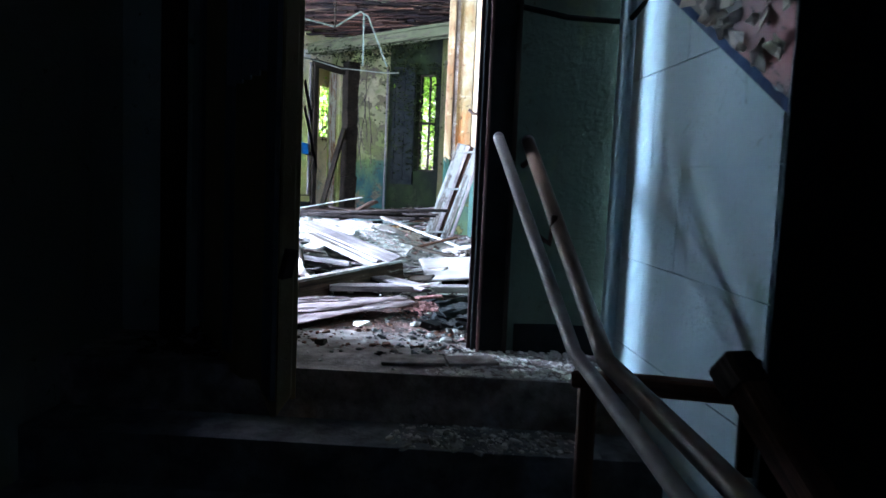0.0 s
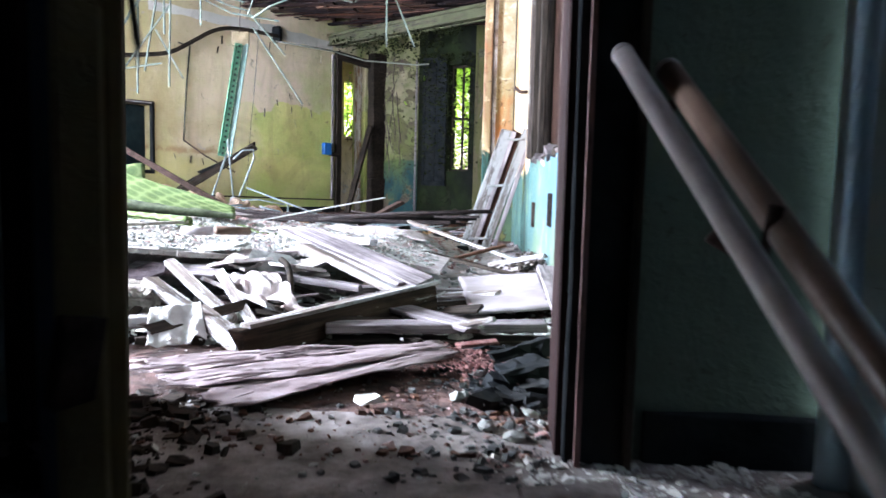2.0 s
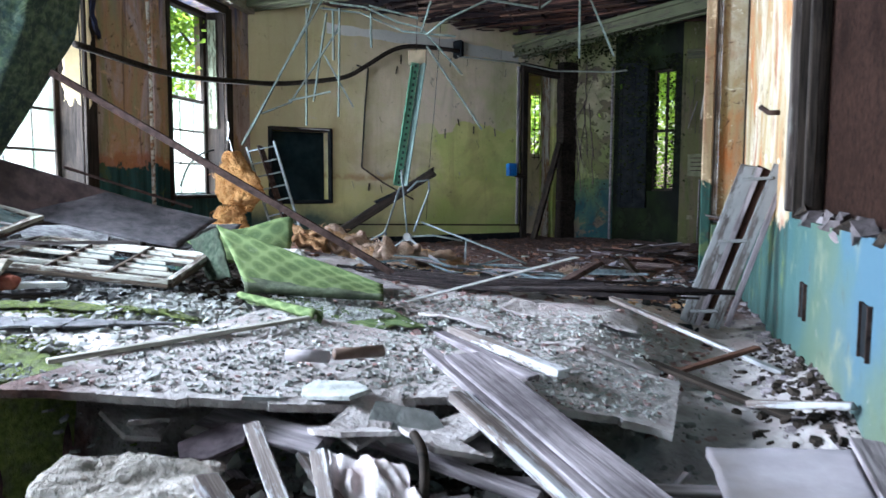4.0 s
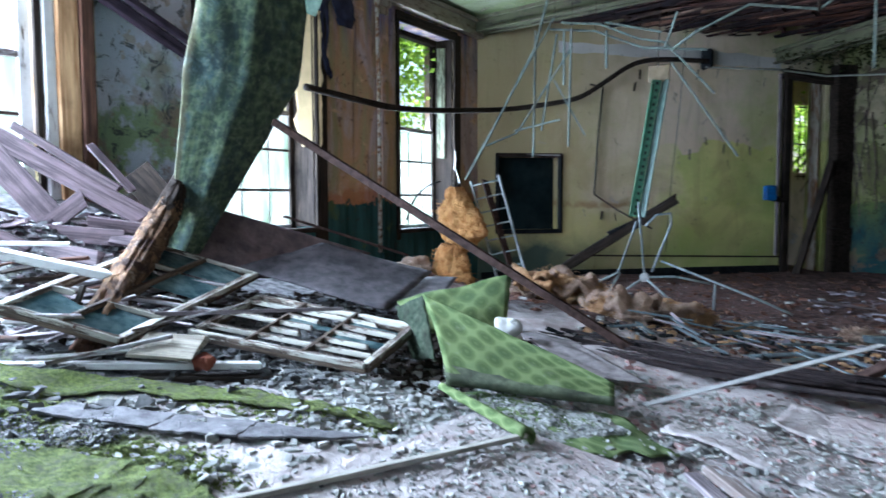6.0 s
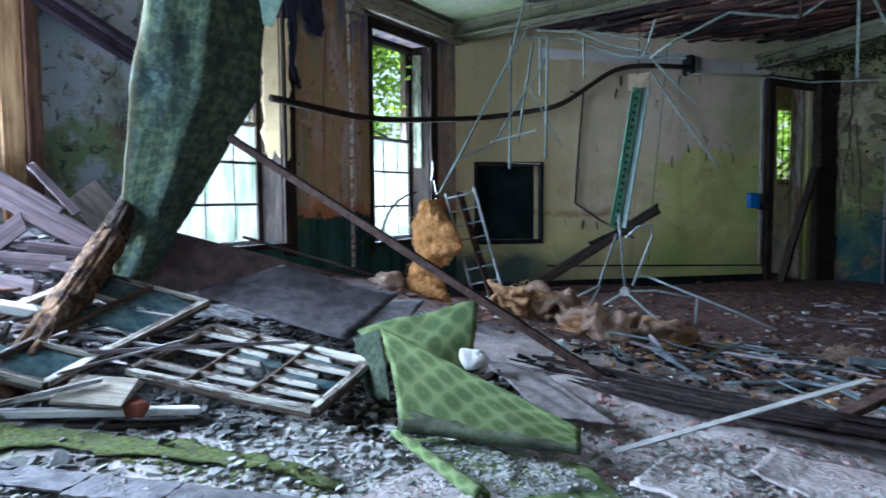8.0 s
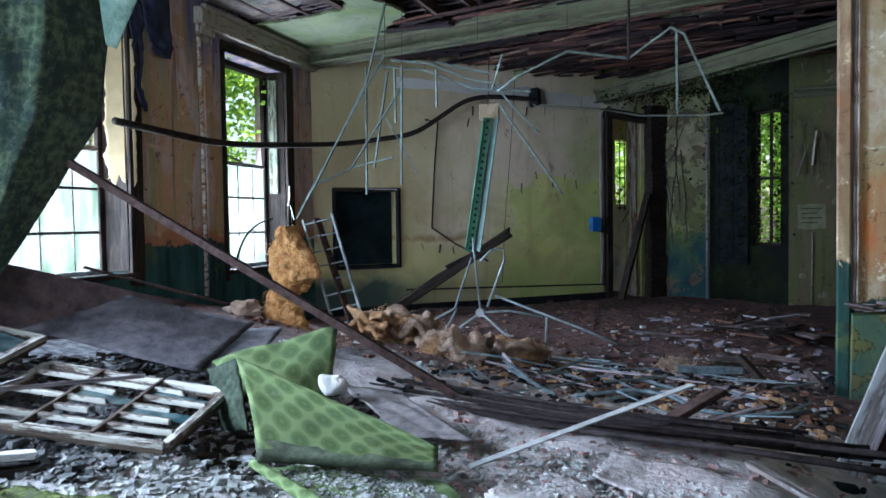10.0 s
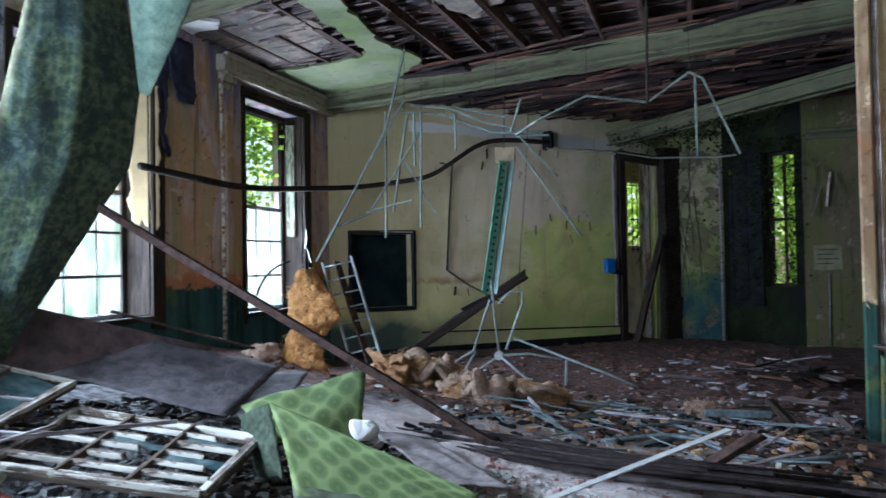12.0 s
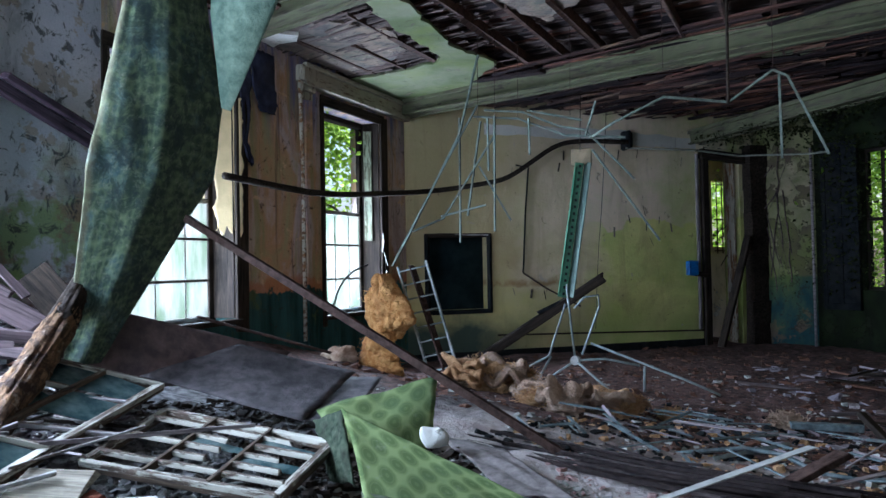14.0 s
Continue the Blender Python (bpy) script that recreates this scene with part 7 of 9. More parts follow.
for i in range(9):
    x, y = rng.uniform(-2.2, -0.9), rng.uniform(4.5, 4.72)
    n = rng.choice((4, 5, 6))
    ring = [(2 * math.pi * (q + rng.uniform(-0.25, 0.25)) / n, rng.uniform(0.08, 0.2)) for q in range(n)]
    bm = bmesh.new()
    low = [bm.verts.new((r_ * math.cos(a) * 1.3, r_ * math.sin(a) * 0.7, -0.007)) for a, r_ in ring]
    top = [bm.verts.new((r_ * math.cos(a) * 1.28, r_ * math.sin(a) * 0.68, 0.007)) for a, r_ in ring]
    bm.faces.new(low[::-1])
    bm.faces.new(top)
    for q in range(n):
        bm.faces.new((low[q], low[(q + 1) % n], top[(q + 1) % n], top[q]))
    ob = part("broken_plate", bm, "soil")
    ob.matrix_world = pose(x, y, 0.22 + rng.uniform(-0.04, 0.05), rng.uniform(-24, 16), rng.uniform(-16, 16), rng.uniform(0, 360))
    tagged(ob, "flat broken plate of dusty floor covering", "plate", "broken plates")
def loose(x0, dx, y0, y1, depth, lift, seed):
    """A loose wavy sheet on the dust; its front edge curls up a little."""
    def f(u, v):
        x = x0 + dx * u + 0.02 * noise.noise((v * 9, seed, u * 3))
        y = y0 + (y1 - y0) * math.sin(1.6 * u) + depth * v + 0.025 * noise.noise((u * 8, seed, 1)) * (1 - v)
        return (x, y, max(0.08, ground_z(x, y)) + lift + 0.025 * math.sin(5 * u + seed) * (1 - v) ** 2)
    return f


sheet("torn_linoleum", loose(-1.74, 1.2, 6.08, 5.9, 0.42, 0.03, 1.0), 40, 14, 0.01, "soil", "lifted sheet of dusty floor covering", "floor covering")
sheet("torn_linoleum", loose(-1.42, 0.75, 6.46, 6.4, 0.34, 0.045, 2.0), 30, 12, 0.01, "soil", "sagging sheet of dusty floor covering", "floor covering")
chunk_mesh("covering_crumbs", 2200, 44, zone(-1.75, -0.55, 5.95, 6.75), (0.0015, 0.014), "stone", 0.35, "fine plaster crumbs on the loose floor covering", lift=0.042)
chunk_mesh("covering_crumbs", 500, 45, zone(-1.75, -0.55, 5.95, 6.75), (0.0015, 0.014), "red_crumb", 0.35, "pinkish crumbs on the loose floor covering", lift=0.042)
# ---------- main heap ----------
tube("steel_pole", [(-4.74, 6.6, 1.75), (-2.34, 7.29, 0.31)], 0.032, "rust", "long rusty brown steel pole leaning across the rubble", "pole", square=True)
R1, R2 = Vector((-4.06, 4.98, 0.6)), Vector((-5.05, 6.08, 1.3))


def rotten(name, p0, p1, r0, r1, seed, mat, parent, label=""):
    """A rotten round timber, eaten and split along its grain."""
    bm = bmesh.new()
    m, ln = along(p0, p1)
    n, k_ = 90, 56
    rings = []
    for i in range(n + 1):
        u = i / n
        ring = []
        for q in range(k_):
            a = 2 * math.pi * q / k_
            r = (r0 + (r1 - r0) * u) * (1 + 0.2 * noise.noise((math.cos(a) * 1.6, math.sin(a) * 1.6, u * 3 + seed)) + 0.18 * noise.noise((math.cos(a) * 5, math.sin(a) * 5, u * 2.5 + seed)) + 0.1 * noise.noise((math.cos(a) * 12, math.sin(a) * 12, u * 6 + seed)) - 0.3 * max(0.0, 0.35 - abs(noise.noise((math.cos(a) * 3.4, math.sin(a) * 3.4, u * 1.6 + seed * 3)) * 3)) + 0.14 * noise.noise((math.cos(a) * 2, math.sin(a) * 2, u * 14 + seed)) + 0.07 * noise.noise((math.cos(a) * 9, math.sin(a) * 9, u * 34 + seed)))
            x = (u - 0.5) * ln + (0.09 * noise.noise((math.cos(a) * 3, math.sin(a) * 3, seed + u)) if i in (0, n) else 0)
            ring.append(bm.verts.new(Vector((x, r * math.cos(a), r * math.sin(a)))))
        rings.append(ring)
    for a, b in zip(rings, rings[1:]):
        for q in range(k_):
            bm.faces.new((a[q], b[q], b[(q + 1) % k_], a[(q + 1) % k_]))
    bm.faces.new(rings[0])
    bm.faces.new(rings[-1][::-1])
    bmesh.ops.recalc_face_normals(bm, faces=bm.faces)
    ob = part(name, bm, mat, None, label, smooth=True)
    ob.matrix_world = m
    ob.parent = parent
    ob.matrix_parent_inverse = parent.matrix_basis.inverted()


k = Nodes("rotten_orange_timber")
g = k.noise(22, 8, 0.7, k.scaled(k.local, (0.12, 1.0, 1.0)), 0.8)
c = k.mix(k.ramp(g, (0.36, 0.0), (0.6, 1.0)), (0.026, 0.016, 0.011), (0.27, 0.155, 0.08))
c = k.mix(k.ramp(k.noise(8, 7, 0.7, None, 0.6), (0.46, 0.0), (0.58, 0.9)), c, (0.035, 0.02, 0.016))
c = k.mix(k.ramp(k.noise(14, 6, 0.7), (0.6, 0.0), (0.68, 0.8)), c, (0.34, 0.27, 0.2))
k.bump(k.math("ADD", g, k.noise(50)), 1.0, 0.02)
M["rotten"] = k.done(c, 0.95)
thing = empty("rotten_post", R1, "rotten split orange-brown timber post leaning in the rubble", "post")
rotten("post_body", R1, R1.lerp(R2, 0.8), 0.09, 0.08, 1, "rotten", thing)
rotten("charred_end", R1.lerp(R2, 0.74), R2 + (R2 - R1) * 0.1 + Vector((0, 0, 0.12)), 0.084, 0.03, 5, "dark_wood", thing, "charred black end")
rotten("broken_foot", R1 - (R2 - R1) * 0.08, R1 + (R2 - R1) * 0.14, 0.05, 0.078, 9, "brown_wood", thing)


def lattice(name, c, cols, rows, wide, thick, mat, label, glass_share, seed):
    """A fallen window sash: corners c in order round it, bars, and what is left of the glass."""
    rng = random.Random(seed)
    c = [Vector(p) for p in c]
    thing = empty(name, c[0], label, "window", "fallen windows")

    def at(u, v):
        return (c[0] * (1 - u) + c[1] * u) * (1 - v) + (c[3] * (1 - u) + c[2] * u) * v
    n = (c[1] - c[0]).cross(c[3] - c[0]).normalized()
    n = n if n.z > 0 else -n
    for p, q in ((0, 1), (1, 2), (2, 3), (3, 0)):
        board("sash_rail", c[p], c[q], wide * 0.75, thick * 0.6, mat, parent=thing, seed=seed + p, jag=0.0)
        board("sash_core", c[p] - n * thick * 0.5, c[q] - n * thick * 0.5, wide * 0.8, thick * 0.5, "sash_wood", parent=thing, seed=seed + 40 + p, jag=0.0)
    for i in range(1, cols):
        board("glazing_bar", at(i / cols, 0), at(i / cols, 1), wide * 0.4, thick * 0.9, "sash_wood", parent=thing, seed=seed + 10 + i, jag=0.0)
    for j in range(1, rows):
        for i in range(cols):
            if rng.random() < 0.85:
                u0, u1 = (i + 0.03) / cols, (i + (0.97 if rng.random() < 0.75 else rng.uniform(0.4, 0.8))) / cols
                board("glazing_bar", at(u0, j / rows) + n * 0.006, at(u1, j / rows) + n * 0.006, wide * 0.5, thick * 0.55, mat, parent=thing, seed=seed + 20 + j * 7 + i, roll=rng.uniform(-8, 8), jag=0.012)
    for i in range(cols):
        for j in range(rows):
            if rng.random() < glass_share:
                bm = bmesh.new()
                q = [at((i + a) / cols, (j + b) / rows) + n * 0.002 for a, b in ((0.05, 0.05), (0.95, 0.05 + 0.4 * rng.random()), (0.95, 0.95), (0.05, 0.95))]
                bm.faces.new([bm.verts.new(p) for p in q])
                bmesh.ops.solidify(bm, geom=bm.faces[:], thickness=0.004)
                part("glass_shard", bm, "shard", thing)
    return thing


M["pale_offcut"] = wood("pale_weathered_plank", (0.12, 0.1, 0.075), (0.4, 0.36, 0.28), 40)
M["sash_wood"] = wood("rotten_sash_wood", (0.035, 0.025, 0.018), (0.14, 0.1, 0.07), 50, 0.85, (0.4, 0.38, 0.33), 0.4)
k = Nodes("grimy_blue_glass")
M["shard"] = k.done(k.mix(k.ramp(k.noise(9), (0.4, 0.0), (0.7, 1.0)), (0.05, 0.1, 0.11), (0.2, 0.28, 0.28)), 0.12, 0.0, 0.6)
lattice("fallen_window", [(-4.21, 6.045, 0.63), (-3.13, 6.2, 0.545), (-2.95, 5.66, 0.465), (-3.86, 5.36, 0.56)], 3, 6, 0.055, 0.045, "worn_white", "fallen white window sash with broken panes", 0.55, 3)
lattice("fallen_window", [(-4.7, 5.67, 0.935), (-4.33, 6.1, 0.755), (-3.81, 4.97, 0.59), (-4.12, 4.6, 0.76)], 2, 4, 0.075, 0.045, "worn_white", "tilted white window sash with blue-grey glass", 0.75, 5)
board("fallen_timber", (-4.15, 4.48, 0.515), (-3.34, 5.38, 0.465), 0.06, 0.03, "bright_paint", "long white painted timber at the edge of the heap", "timber", seed=41, group=G)
board("fallen_timber", (-4.1, 4.5, 0.44), (-3.3, 5.42, 0.4), 0.1, 0.05, "dark_wood", "long charred timber at the edge of the heap", "timber", seed=42, group=G)
board("fallen_timber", (-4.42, 4.5, 1.03), (-4.02, 5.04, 0.86), 0.11, 0.04, "bright_paint", "white painted board sticking out of the heap", "timber", seed=43, group=G)
for i, (a, b, w, m_) in enumerate([((-4.3, 4.5, 0.55), (-4.08, 5.2, 0.74), 0.03, "grey_wood"), ((-4.2, 4.6, 0.6), (-4.1, 4.9, 0.6), 0.06, "grey_wood"), ((-4.12, 4.82, 0.48), (-4.2, 5.0, 0.8), 0.03, "dark_wood"), ((-4.4, 4.8, 0.7), (-3.7, 5.15, 0.55), 0.05, "brown_wood"), ((-4.5, 5.0, 0.78), (-3.9, 5.6, 0.62), 0.04, "white_paint"), ((-3.95, 5.22, 0.66), (-3.5, 6.05, 0.625), 0.009, "grey_wood"), ((-4.6, 5.3, 0.85), (-4.2, 5.8, 0.72), 0.05, "white_paint"), ((-4.7, 5.5, 0.9), (-4.2, 5.2, 0.72), 0.03, "white_paint")]):
    board("loose_lath", a, b, w, 0.02, m_, "thin loose lath lying on the heap", "lath", seed=50 + i, group="loose laths")
rng = random.Random(83)
for i in range(46):
    x, y = rng.uniform(-4.95, -3.75), rng.uniform(4.5, 5.7)
    if y > 5.35 and x > -4.1:
        continue
    a, ln = rng.gauss(0.9, 0.7), rng.uniform(0.2, 0.65)
    z = ground_z(x, y) + rng.uniform(0.04, 0.2)
    d = Vector((math.cos(a), math.sin(a), rng.uniform(-0.2, 0.2))) * ln / 2
    board("loose_lath", Vector((x, y, z)) - d, Vector((x, y, z)) + d, rng.uniform(0.012, 0.04), rng.uniform(0.008, 0.02), rng.choice(["bright_paint", "white_paint", "grey_wood", "dark_wood", "brown_wood"]), "thin loose lath lying on the heap", "lath", seed=600 + i, group="loose laths", roll=rng.uniform(-40, 40))
board("wood_offcut", (-3.76, 5.02, 0.57), (-3.5, 5.17, 0.555), 0.17, 0.02, "pale_offcut", "short weathered plank offcut on the heap", "offcut", seed=8, roll=26, jag=0.02)
bm = bmesh.new()
bmesh.ops.create_icosphere(bm, subdivisions=3, radius=0.045, matrix=pose(-3.48, 5.18, 0.5, 10, 6, 20) @ Matrix.Diagonal((1.15, 0.9, 0.85, 1)))
for v in bm.verts:
    v.co += Vector((noise.noise(v.co * 25), noise.noise(v.co * 25 + Vector((5, 0, 0))), noise.noise(v.co * 25 + Vector((0, 5, 0))))) * 0.02
tagged(part("brick", bm, "brick_red"), "broken red brick lump on the heap", "brick")

# purple-brown floorboards tipped against the window
M["dark_plum"] = wood("dark_plum_rafter", (0.018, 0.013, 0.02), (0.085, 0.06, 0.08), 40, 0.75)
M["plum_wood"] = wood("plum_brown_floorboard", (0.036, 0.025, 0.028), (0.16, 0.116, 0.125), 40, 0.75)
EYE_SIDE = (-0.7, 3.5, 1.6)
for i, (a, b, w) in enumerate([((-5.74, 5.16, 1.64), (-5.02, 5.78, 1.1), 0.13), ((-5.72, 5.12, 1.56), (-5.36, 5.38, 1.08), 0.17), ((-5.66, 5.27, 1.69), (-5.16, 5.7, 1.28), 0.05), ((-5.6, 5.1, 1.12), (-5.36, 5.26, 0.88), 0.12), ((-5.34, 5.6, 1.57), (-5.12, 5.76, 1.27), 0.05), ((-5.42, 5.26, 0.98), (-5.26, 5.52, 1.23), 0.11), ((-5.3, 5.3, 1.02), (-4.95, 5.6, 0.98), 0.1), ((-5.2, 5.5, 1.08), (-4.9, 5.8, 1.02), 0.08), ((-5.15, 5.2, 0.94), (-4.75, 5.35, 0.88), 0.09), ((-5.0, 5.55, 0.98), (-4.7, 5.75, 0.92), 0.07), ((-5.8, 5.5, 1.5), (-5.3, 5.95, 1.1), 0.1), ((-5.5, 4.7, 1.2), (-5.1, 5.1, 0.92), 0.12)]):
    board("floorboard", a, b, w, 0.026, "plum_wood", "plum-brown floorboard tipped against the window", "floorboard", seed=70 + i, group="tipped floorboards", roll=roll_to(a, b, EYE_SIDE) + (-14, 8, 30, 0, -20)[i % 5])
rng = random.Random(15)
for i in range(46):
    x, y = rng.uniform(-5.5, -4.55), rng.uniform(4.8, 6.0)
    a, ln = rng.uniform(-0.4, 1.9), rng.uniform(0.12, 0.42)
    z = ground_z(x, y) + rng.uniform(0.02, 0.1)
    d = Vector((math.cos(a), math.sin(a), rng.uniform(-0.4, 0.4))) * ln / 2
    board("splinter", Vector((x, y, z)) - d, Vector((x, y, z)) + d, rng.uniform(0.012, 0.045), 0.01, rng.choice(["plum_wood", "plum_wood", "dark_wood", "grey_wood", "white_paint"]), "short plum-brown splinter below the tipped boards", "splinter", seed=300 + i, group="splinters", roll=rng.uniform(-50, 50))
board("red_board", (-5.45, 5.95, 1.42), (-5.05, 6.1, 1.0), 0.22, 0.02, "dark_wood", "dark red torn board against the wall", "board", seed=77, roll=roll_to((-5.45, 5.95, 1.42), (-5.05, 6.1, 1.0), EYE_SIDE))

# roofing sheets slumped from the wall
sheet("roofing_sheet", bent((-5.0, 6.05, 1.22), (-4.5, 7.3, 0.8), (-4.3, 6.75, 0.67), (-5.0, 5.98, 0.7), 0.025, 1.6, 21), 20, 16, 0.006, "felt", "brown slumped roofing sheet", "roofing sheet", group="roofing sheets")
sheet("roofing_sheet", bent((-4.52, 6.83, 0.905), (-3.88, 7.28, 0.69), (-3.6, 6.48, 0.56), (-4.76, 6.26, 0.755), 0.016, 1.6, 25), 18, 14, 0.006, "grey_felt", "dark grey slumped roofing sheet", "roofing sheet", group="roofing sheets")
sheet("roofing_sheet", bent((-4.1, 7.2, 0.66), (-3.72, 7.36, 0.66), (-3.45, 6.75, 0.56), (-3.6, 6.5, 0.545), 0.012, 1.6, 29), 12, 10, 0.006, "grey_felt", "dark grey slumped roofing sheet", "roofing sheet", group="roofing sheets")
board("sheet_edge_batten", (-4.8, 6.72, 1.09), (-4.3, 7.5, 0.78), 0.03, 0.02, "rust", "thin batten along the roofing sheet", "batten", seed=33)

# ---------- carpets ----------
T = Vector((-3.05, 6.18, 0.725))
B0, B1 = Vector((-2.6, 5.83, 0.455)), Vector((-1.96, 6.13, 0.385))


def standing_carpet(u, v):
    """A stiff carpet flap: a sharp corner stands up, its lower edge rolls over towards the room."""
    low = B0.lerp(B1, u)
    top = T.lerp(B1 + Vector((-0.02, 0.04, 0.05)), u)
    away = Vector((0.45, -0.89, 0))
    w = min(1.0, v / 0.72)
    belly = (0.07 * w * w - 0.03 * math.sin(math.pi * w)) * (1 - 0.6 * u)
    p = top.lerp(low, w) + away * belly + away * 0.012 * noise.noise((u * 4, v * 3, 8))
    if v > 0.72:
        a, r = 2.9 * (v - 0.72) / 0.28, 0.034 - 0.01 * u
        p += away * r * 0.5 * math.sin(a) - away * r * 1.6 * (1 - math.cos(a)) - Vector((0, 0, r * math.sin(a)))
    return p + Vector((0, 0, 0.006 * noise.noise((u * 5, v * 5, 2))))


thing = empty("curled_carpet", B0, "stiff green rosette carpet curled up from the rubble", "carpet")
sheet("front_flap", standing_carpet, 30, 36, 0.012, "carpet", parent=thing, uv=(0.9, 0.6))
# dusty strip laid on the edge; shade of a downward face is in its colour
M["carpet_hem"] = speckled("dusty_shaded_carpet_hem", (0.06, 0.075, 0.045), (0.15, 0.175, 0.11), 18, 1.0, 0.5, (0.03, 0.03, 0.022), 0.5, 0.1)
sheet("hem", lambda u, v: standing_carpet(u, 0.63 + 0.02 * noise.noise((u * 6, 2, 0)) + 0.29 * v) + Vector((0.45, -0.89, 0)) * 0.016 - Vector((0, 0, 0.004)), 30, 14, 0.01, "carpet_hem", parent=thing, label="dusty turned-under hem, darkened as if facing down")
sheet("back_flap", bent((-3.62, 6.62, 0.58), (-3.1, 7.1, 0.74), (-2.95, 6.8, 0.42), (-3.15, 6.3, 0.5), 0.05, 2, 5), 16, 14, 0.014, "carpet", parent=thing, label="rosette flap standing behind the front one", uv=(0.62, 0.36))
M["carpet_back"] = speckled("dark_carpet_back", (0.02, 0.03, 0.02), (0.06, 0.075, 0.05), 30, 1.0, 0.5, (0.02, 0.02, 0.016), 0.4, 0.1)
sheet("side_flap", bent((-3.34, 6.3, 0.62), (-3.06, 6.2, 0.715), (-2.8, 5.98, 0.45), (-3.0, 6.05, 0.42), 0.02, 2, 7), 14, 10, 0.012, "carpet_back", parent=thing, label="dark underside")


def roll_up(u, v):
    a = 4.4 * v - 1.2
    r = 0.016 + 0.012 * u
    base = Vector((-2.62, 5.8, 0.375)).lerp(Vector((-2.02, 5.545, 0.345)), u)
    side = Vector((0.35, 0.94, 0))
    return base + side * (r * math.cos(a)) + Vector((0, 0, r * math.sin(a) + 0.015))


sheet("rolled_edge", roll_up, 18, 14, 0.012, "carpet", parent=thing, uv=(0.8, 0.3))
CARPET_FRONT = [Vector(p) for p in ((-2.66, 5.84, 0), (-1.93, 6.12, 0), (-1.6, 5.92, 0), (-1.98, 5.56, 0))]


def flat_carpet(u, v):
    p = CARPET_FRONT[0].lerp(CARPET_FRONT[1], u).lerp(CARPET_FRONT[3].lerp(CARPET_FRONT[2], u), v)
    x, y = p.x + 0.025 * noise.noise((u * 7, v * 7, 1)), p.y + 0.03 * noise.noise((u * 7, v * 7, 4))
    return (x, y, ground_z(x, y) + 0.026)


sheet("flat_piece", flat_carpet, 40, 30, 0.008, "carpet", parent=thing, uv=(0.8, 0.4))


def on_flat_carpet(r):
    u, v = r.random(), r.random() ** 0.7
    p = flat_carpet(u * 0.86, 0.05 + 0.87 * v * (1 - 0.4 * u))
    return p[0], p[1]


chunk_mesh("carpet_rubble", 7500, 61, on_flat_carpet, (0.0015, 0.013), "stone", 0.25, "pale plaster pieces strewn over the flat carpet", lift=0.028)
chunk_mesh("carpet_rubble", 900, 62, on_flat_carpet, (0.002, 0.02), "grey_stone", 0.22, "grey mortar pieces strewn over the flat carpet", lift=0.028)

M["underlay"] = speckled("grey_underlay", (0.13, 0.115, 0.11), (0.26, 0.23, 0.22), 20, 0.95, 0.4, (0.1, 0.09, 0.09), 0.35, 0.1)
sheet("grey_underlay", bent((-2.98, 6.95, 0.44), (-2.6, 6.97, 0.41), (-1.97, 6.5, 0.37), (-2.3, 6.45, 0.36), 0.02, 3, 15), 16, 10, 0.008, "underlay", "grey underlay sheet behind the carpet", "underlay")
bm = bmesh.new()
bmesh.ops.create_icosphere(bm, subdivisions=3, radius=0.075, matrix=Matrix.Translation((-2.86, 6.7, 0.5)) @ Matrix.Diagonal((1.2, 0.8, 0.7, 1)))
for v in bm.verts:
    v.co += Vector((noise.noise(v.co * 12), noise.noise(v.co * 12 + Vector((3, 0, 0))), noise.noise(v.co * 12 + Vector((0, 3, 0))))) * 0.026
tagged(part("white_stone", bm, "whitewash"), "large white plaster lump behind the carpet", "plaster lump")

# the carpet that hangs through the ceiling
k = Nodes("mouldy_hanging_carpet")
ring = k.voronoi(1.0, k.scaled(k.tex.outputs["UV"], 19.0))
k.n[-1].inputs["Randomness"].default_value = 0.45
c = k.mix(k.ramp(ring, (0.25, 0.0), (0.7, 1.0)), (0.05, 0.085, 0.055), (0.15, 0.2, 0.11))
c = k.mix(k.ramp(k.noise(3.2, 8, 0.7), (0.52, 0.0), (0.68, 0.65)), c, (0.09, 0.16, 0.2))
c = k.mix(k.ramp(k.noise(16, 9, 0.85, None, 1.8), (0.52, 0.0), (0.6, 0.55)), c, (0.27, 0.3, 0.22))
c = k.mix(k.ramp(k.noise(7, 9, 0.8, None, 1.2), (0.5, 0.0), (0.56, 0.8)), c, (0.04, 0.065, 0.05))
c = k.mix(k.ramp(k.noise(30, 8, 0.8, None, 1.0), (0.6, 0.0), (0.66, 0.6)), c, (0.36, 0.35, 0.27))
c = k.mix(k.ramp(k.noise(5, 8, 0.75), (0.5, 0.0), (0.6, 0.8)), c, (0.028, 0.045, 0.05))
c = k.mix(k.ramp(k.axis("X", k.tex.outputs["UV"]), (0.03, 0.5), (0.07, 0.0)), c, (0.17, 0.14, 0.08))
k.bump(k.math("ADD", k.noise(200, 3), k.noise(12)), 0.7, 0.02)
M["hanging"] = k.done(c, 1.0)
HL = [(-4.3, 6.0, 3.62), (-4.52, 6.03, 2.99), (-4.7, 6.02, 2.5), (-4.87, 6.0, 2.03), (-4.94, 5.98, 1.52), (-4.97, 5.95, 1.15), (-4.93, 5.86, 0.86)]
HR = [(-4.18, 6.2, 3.62), (-4.3, 6.34, 3.0), (-4.36, 6.46, 2.52), (-4.56, 6.54, 2.04), (-4.7, 6.38, 1.62), (-4.8, 6.22, 1.24), (-4.78, 5.97, 0.86)]


def along_list(pts, u):
    x = u * (len(pts) - 1)
    i = min(int(x), len(pts) - 2)
    return Vector(pts[i]).lerp(Vector(pts[i + 1]), x - i)


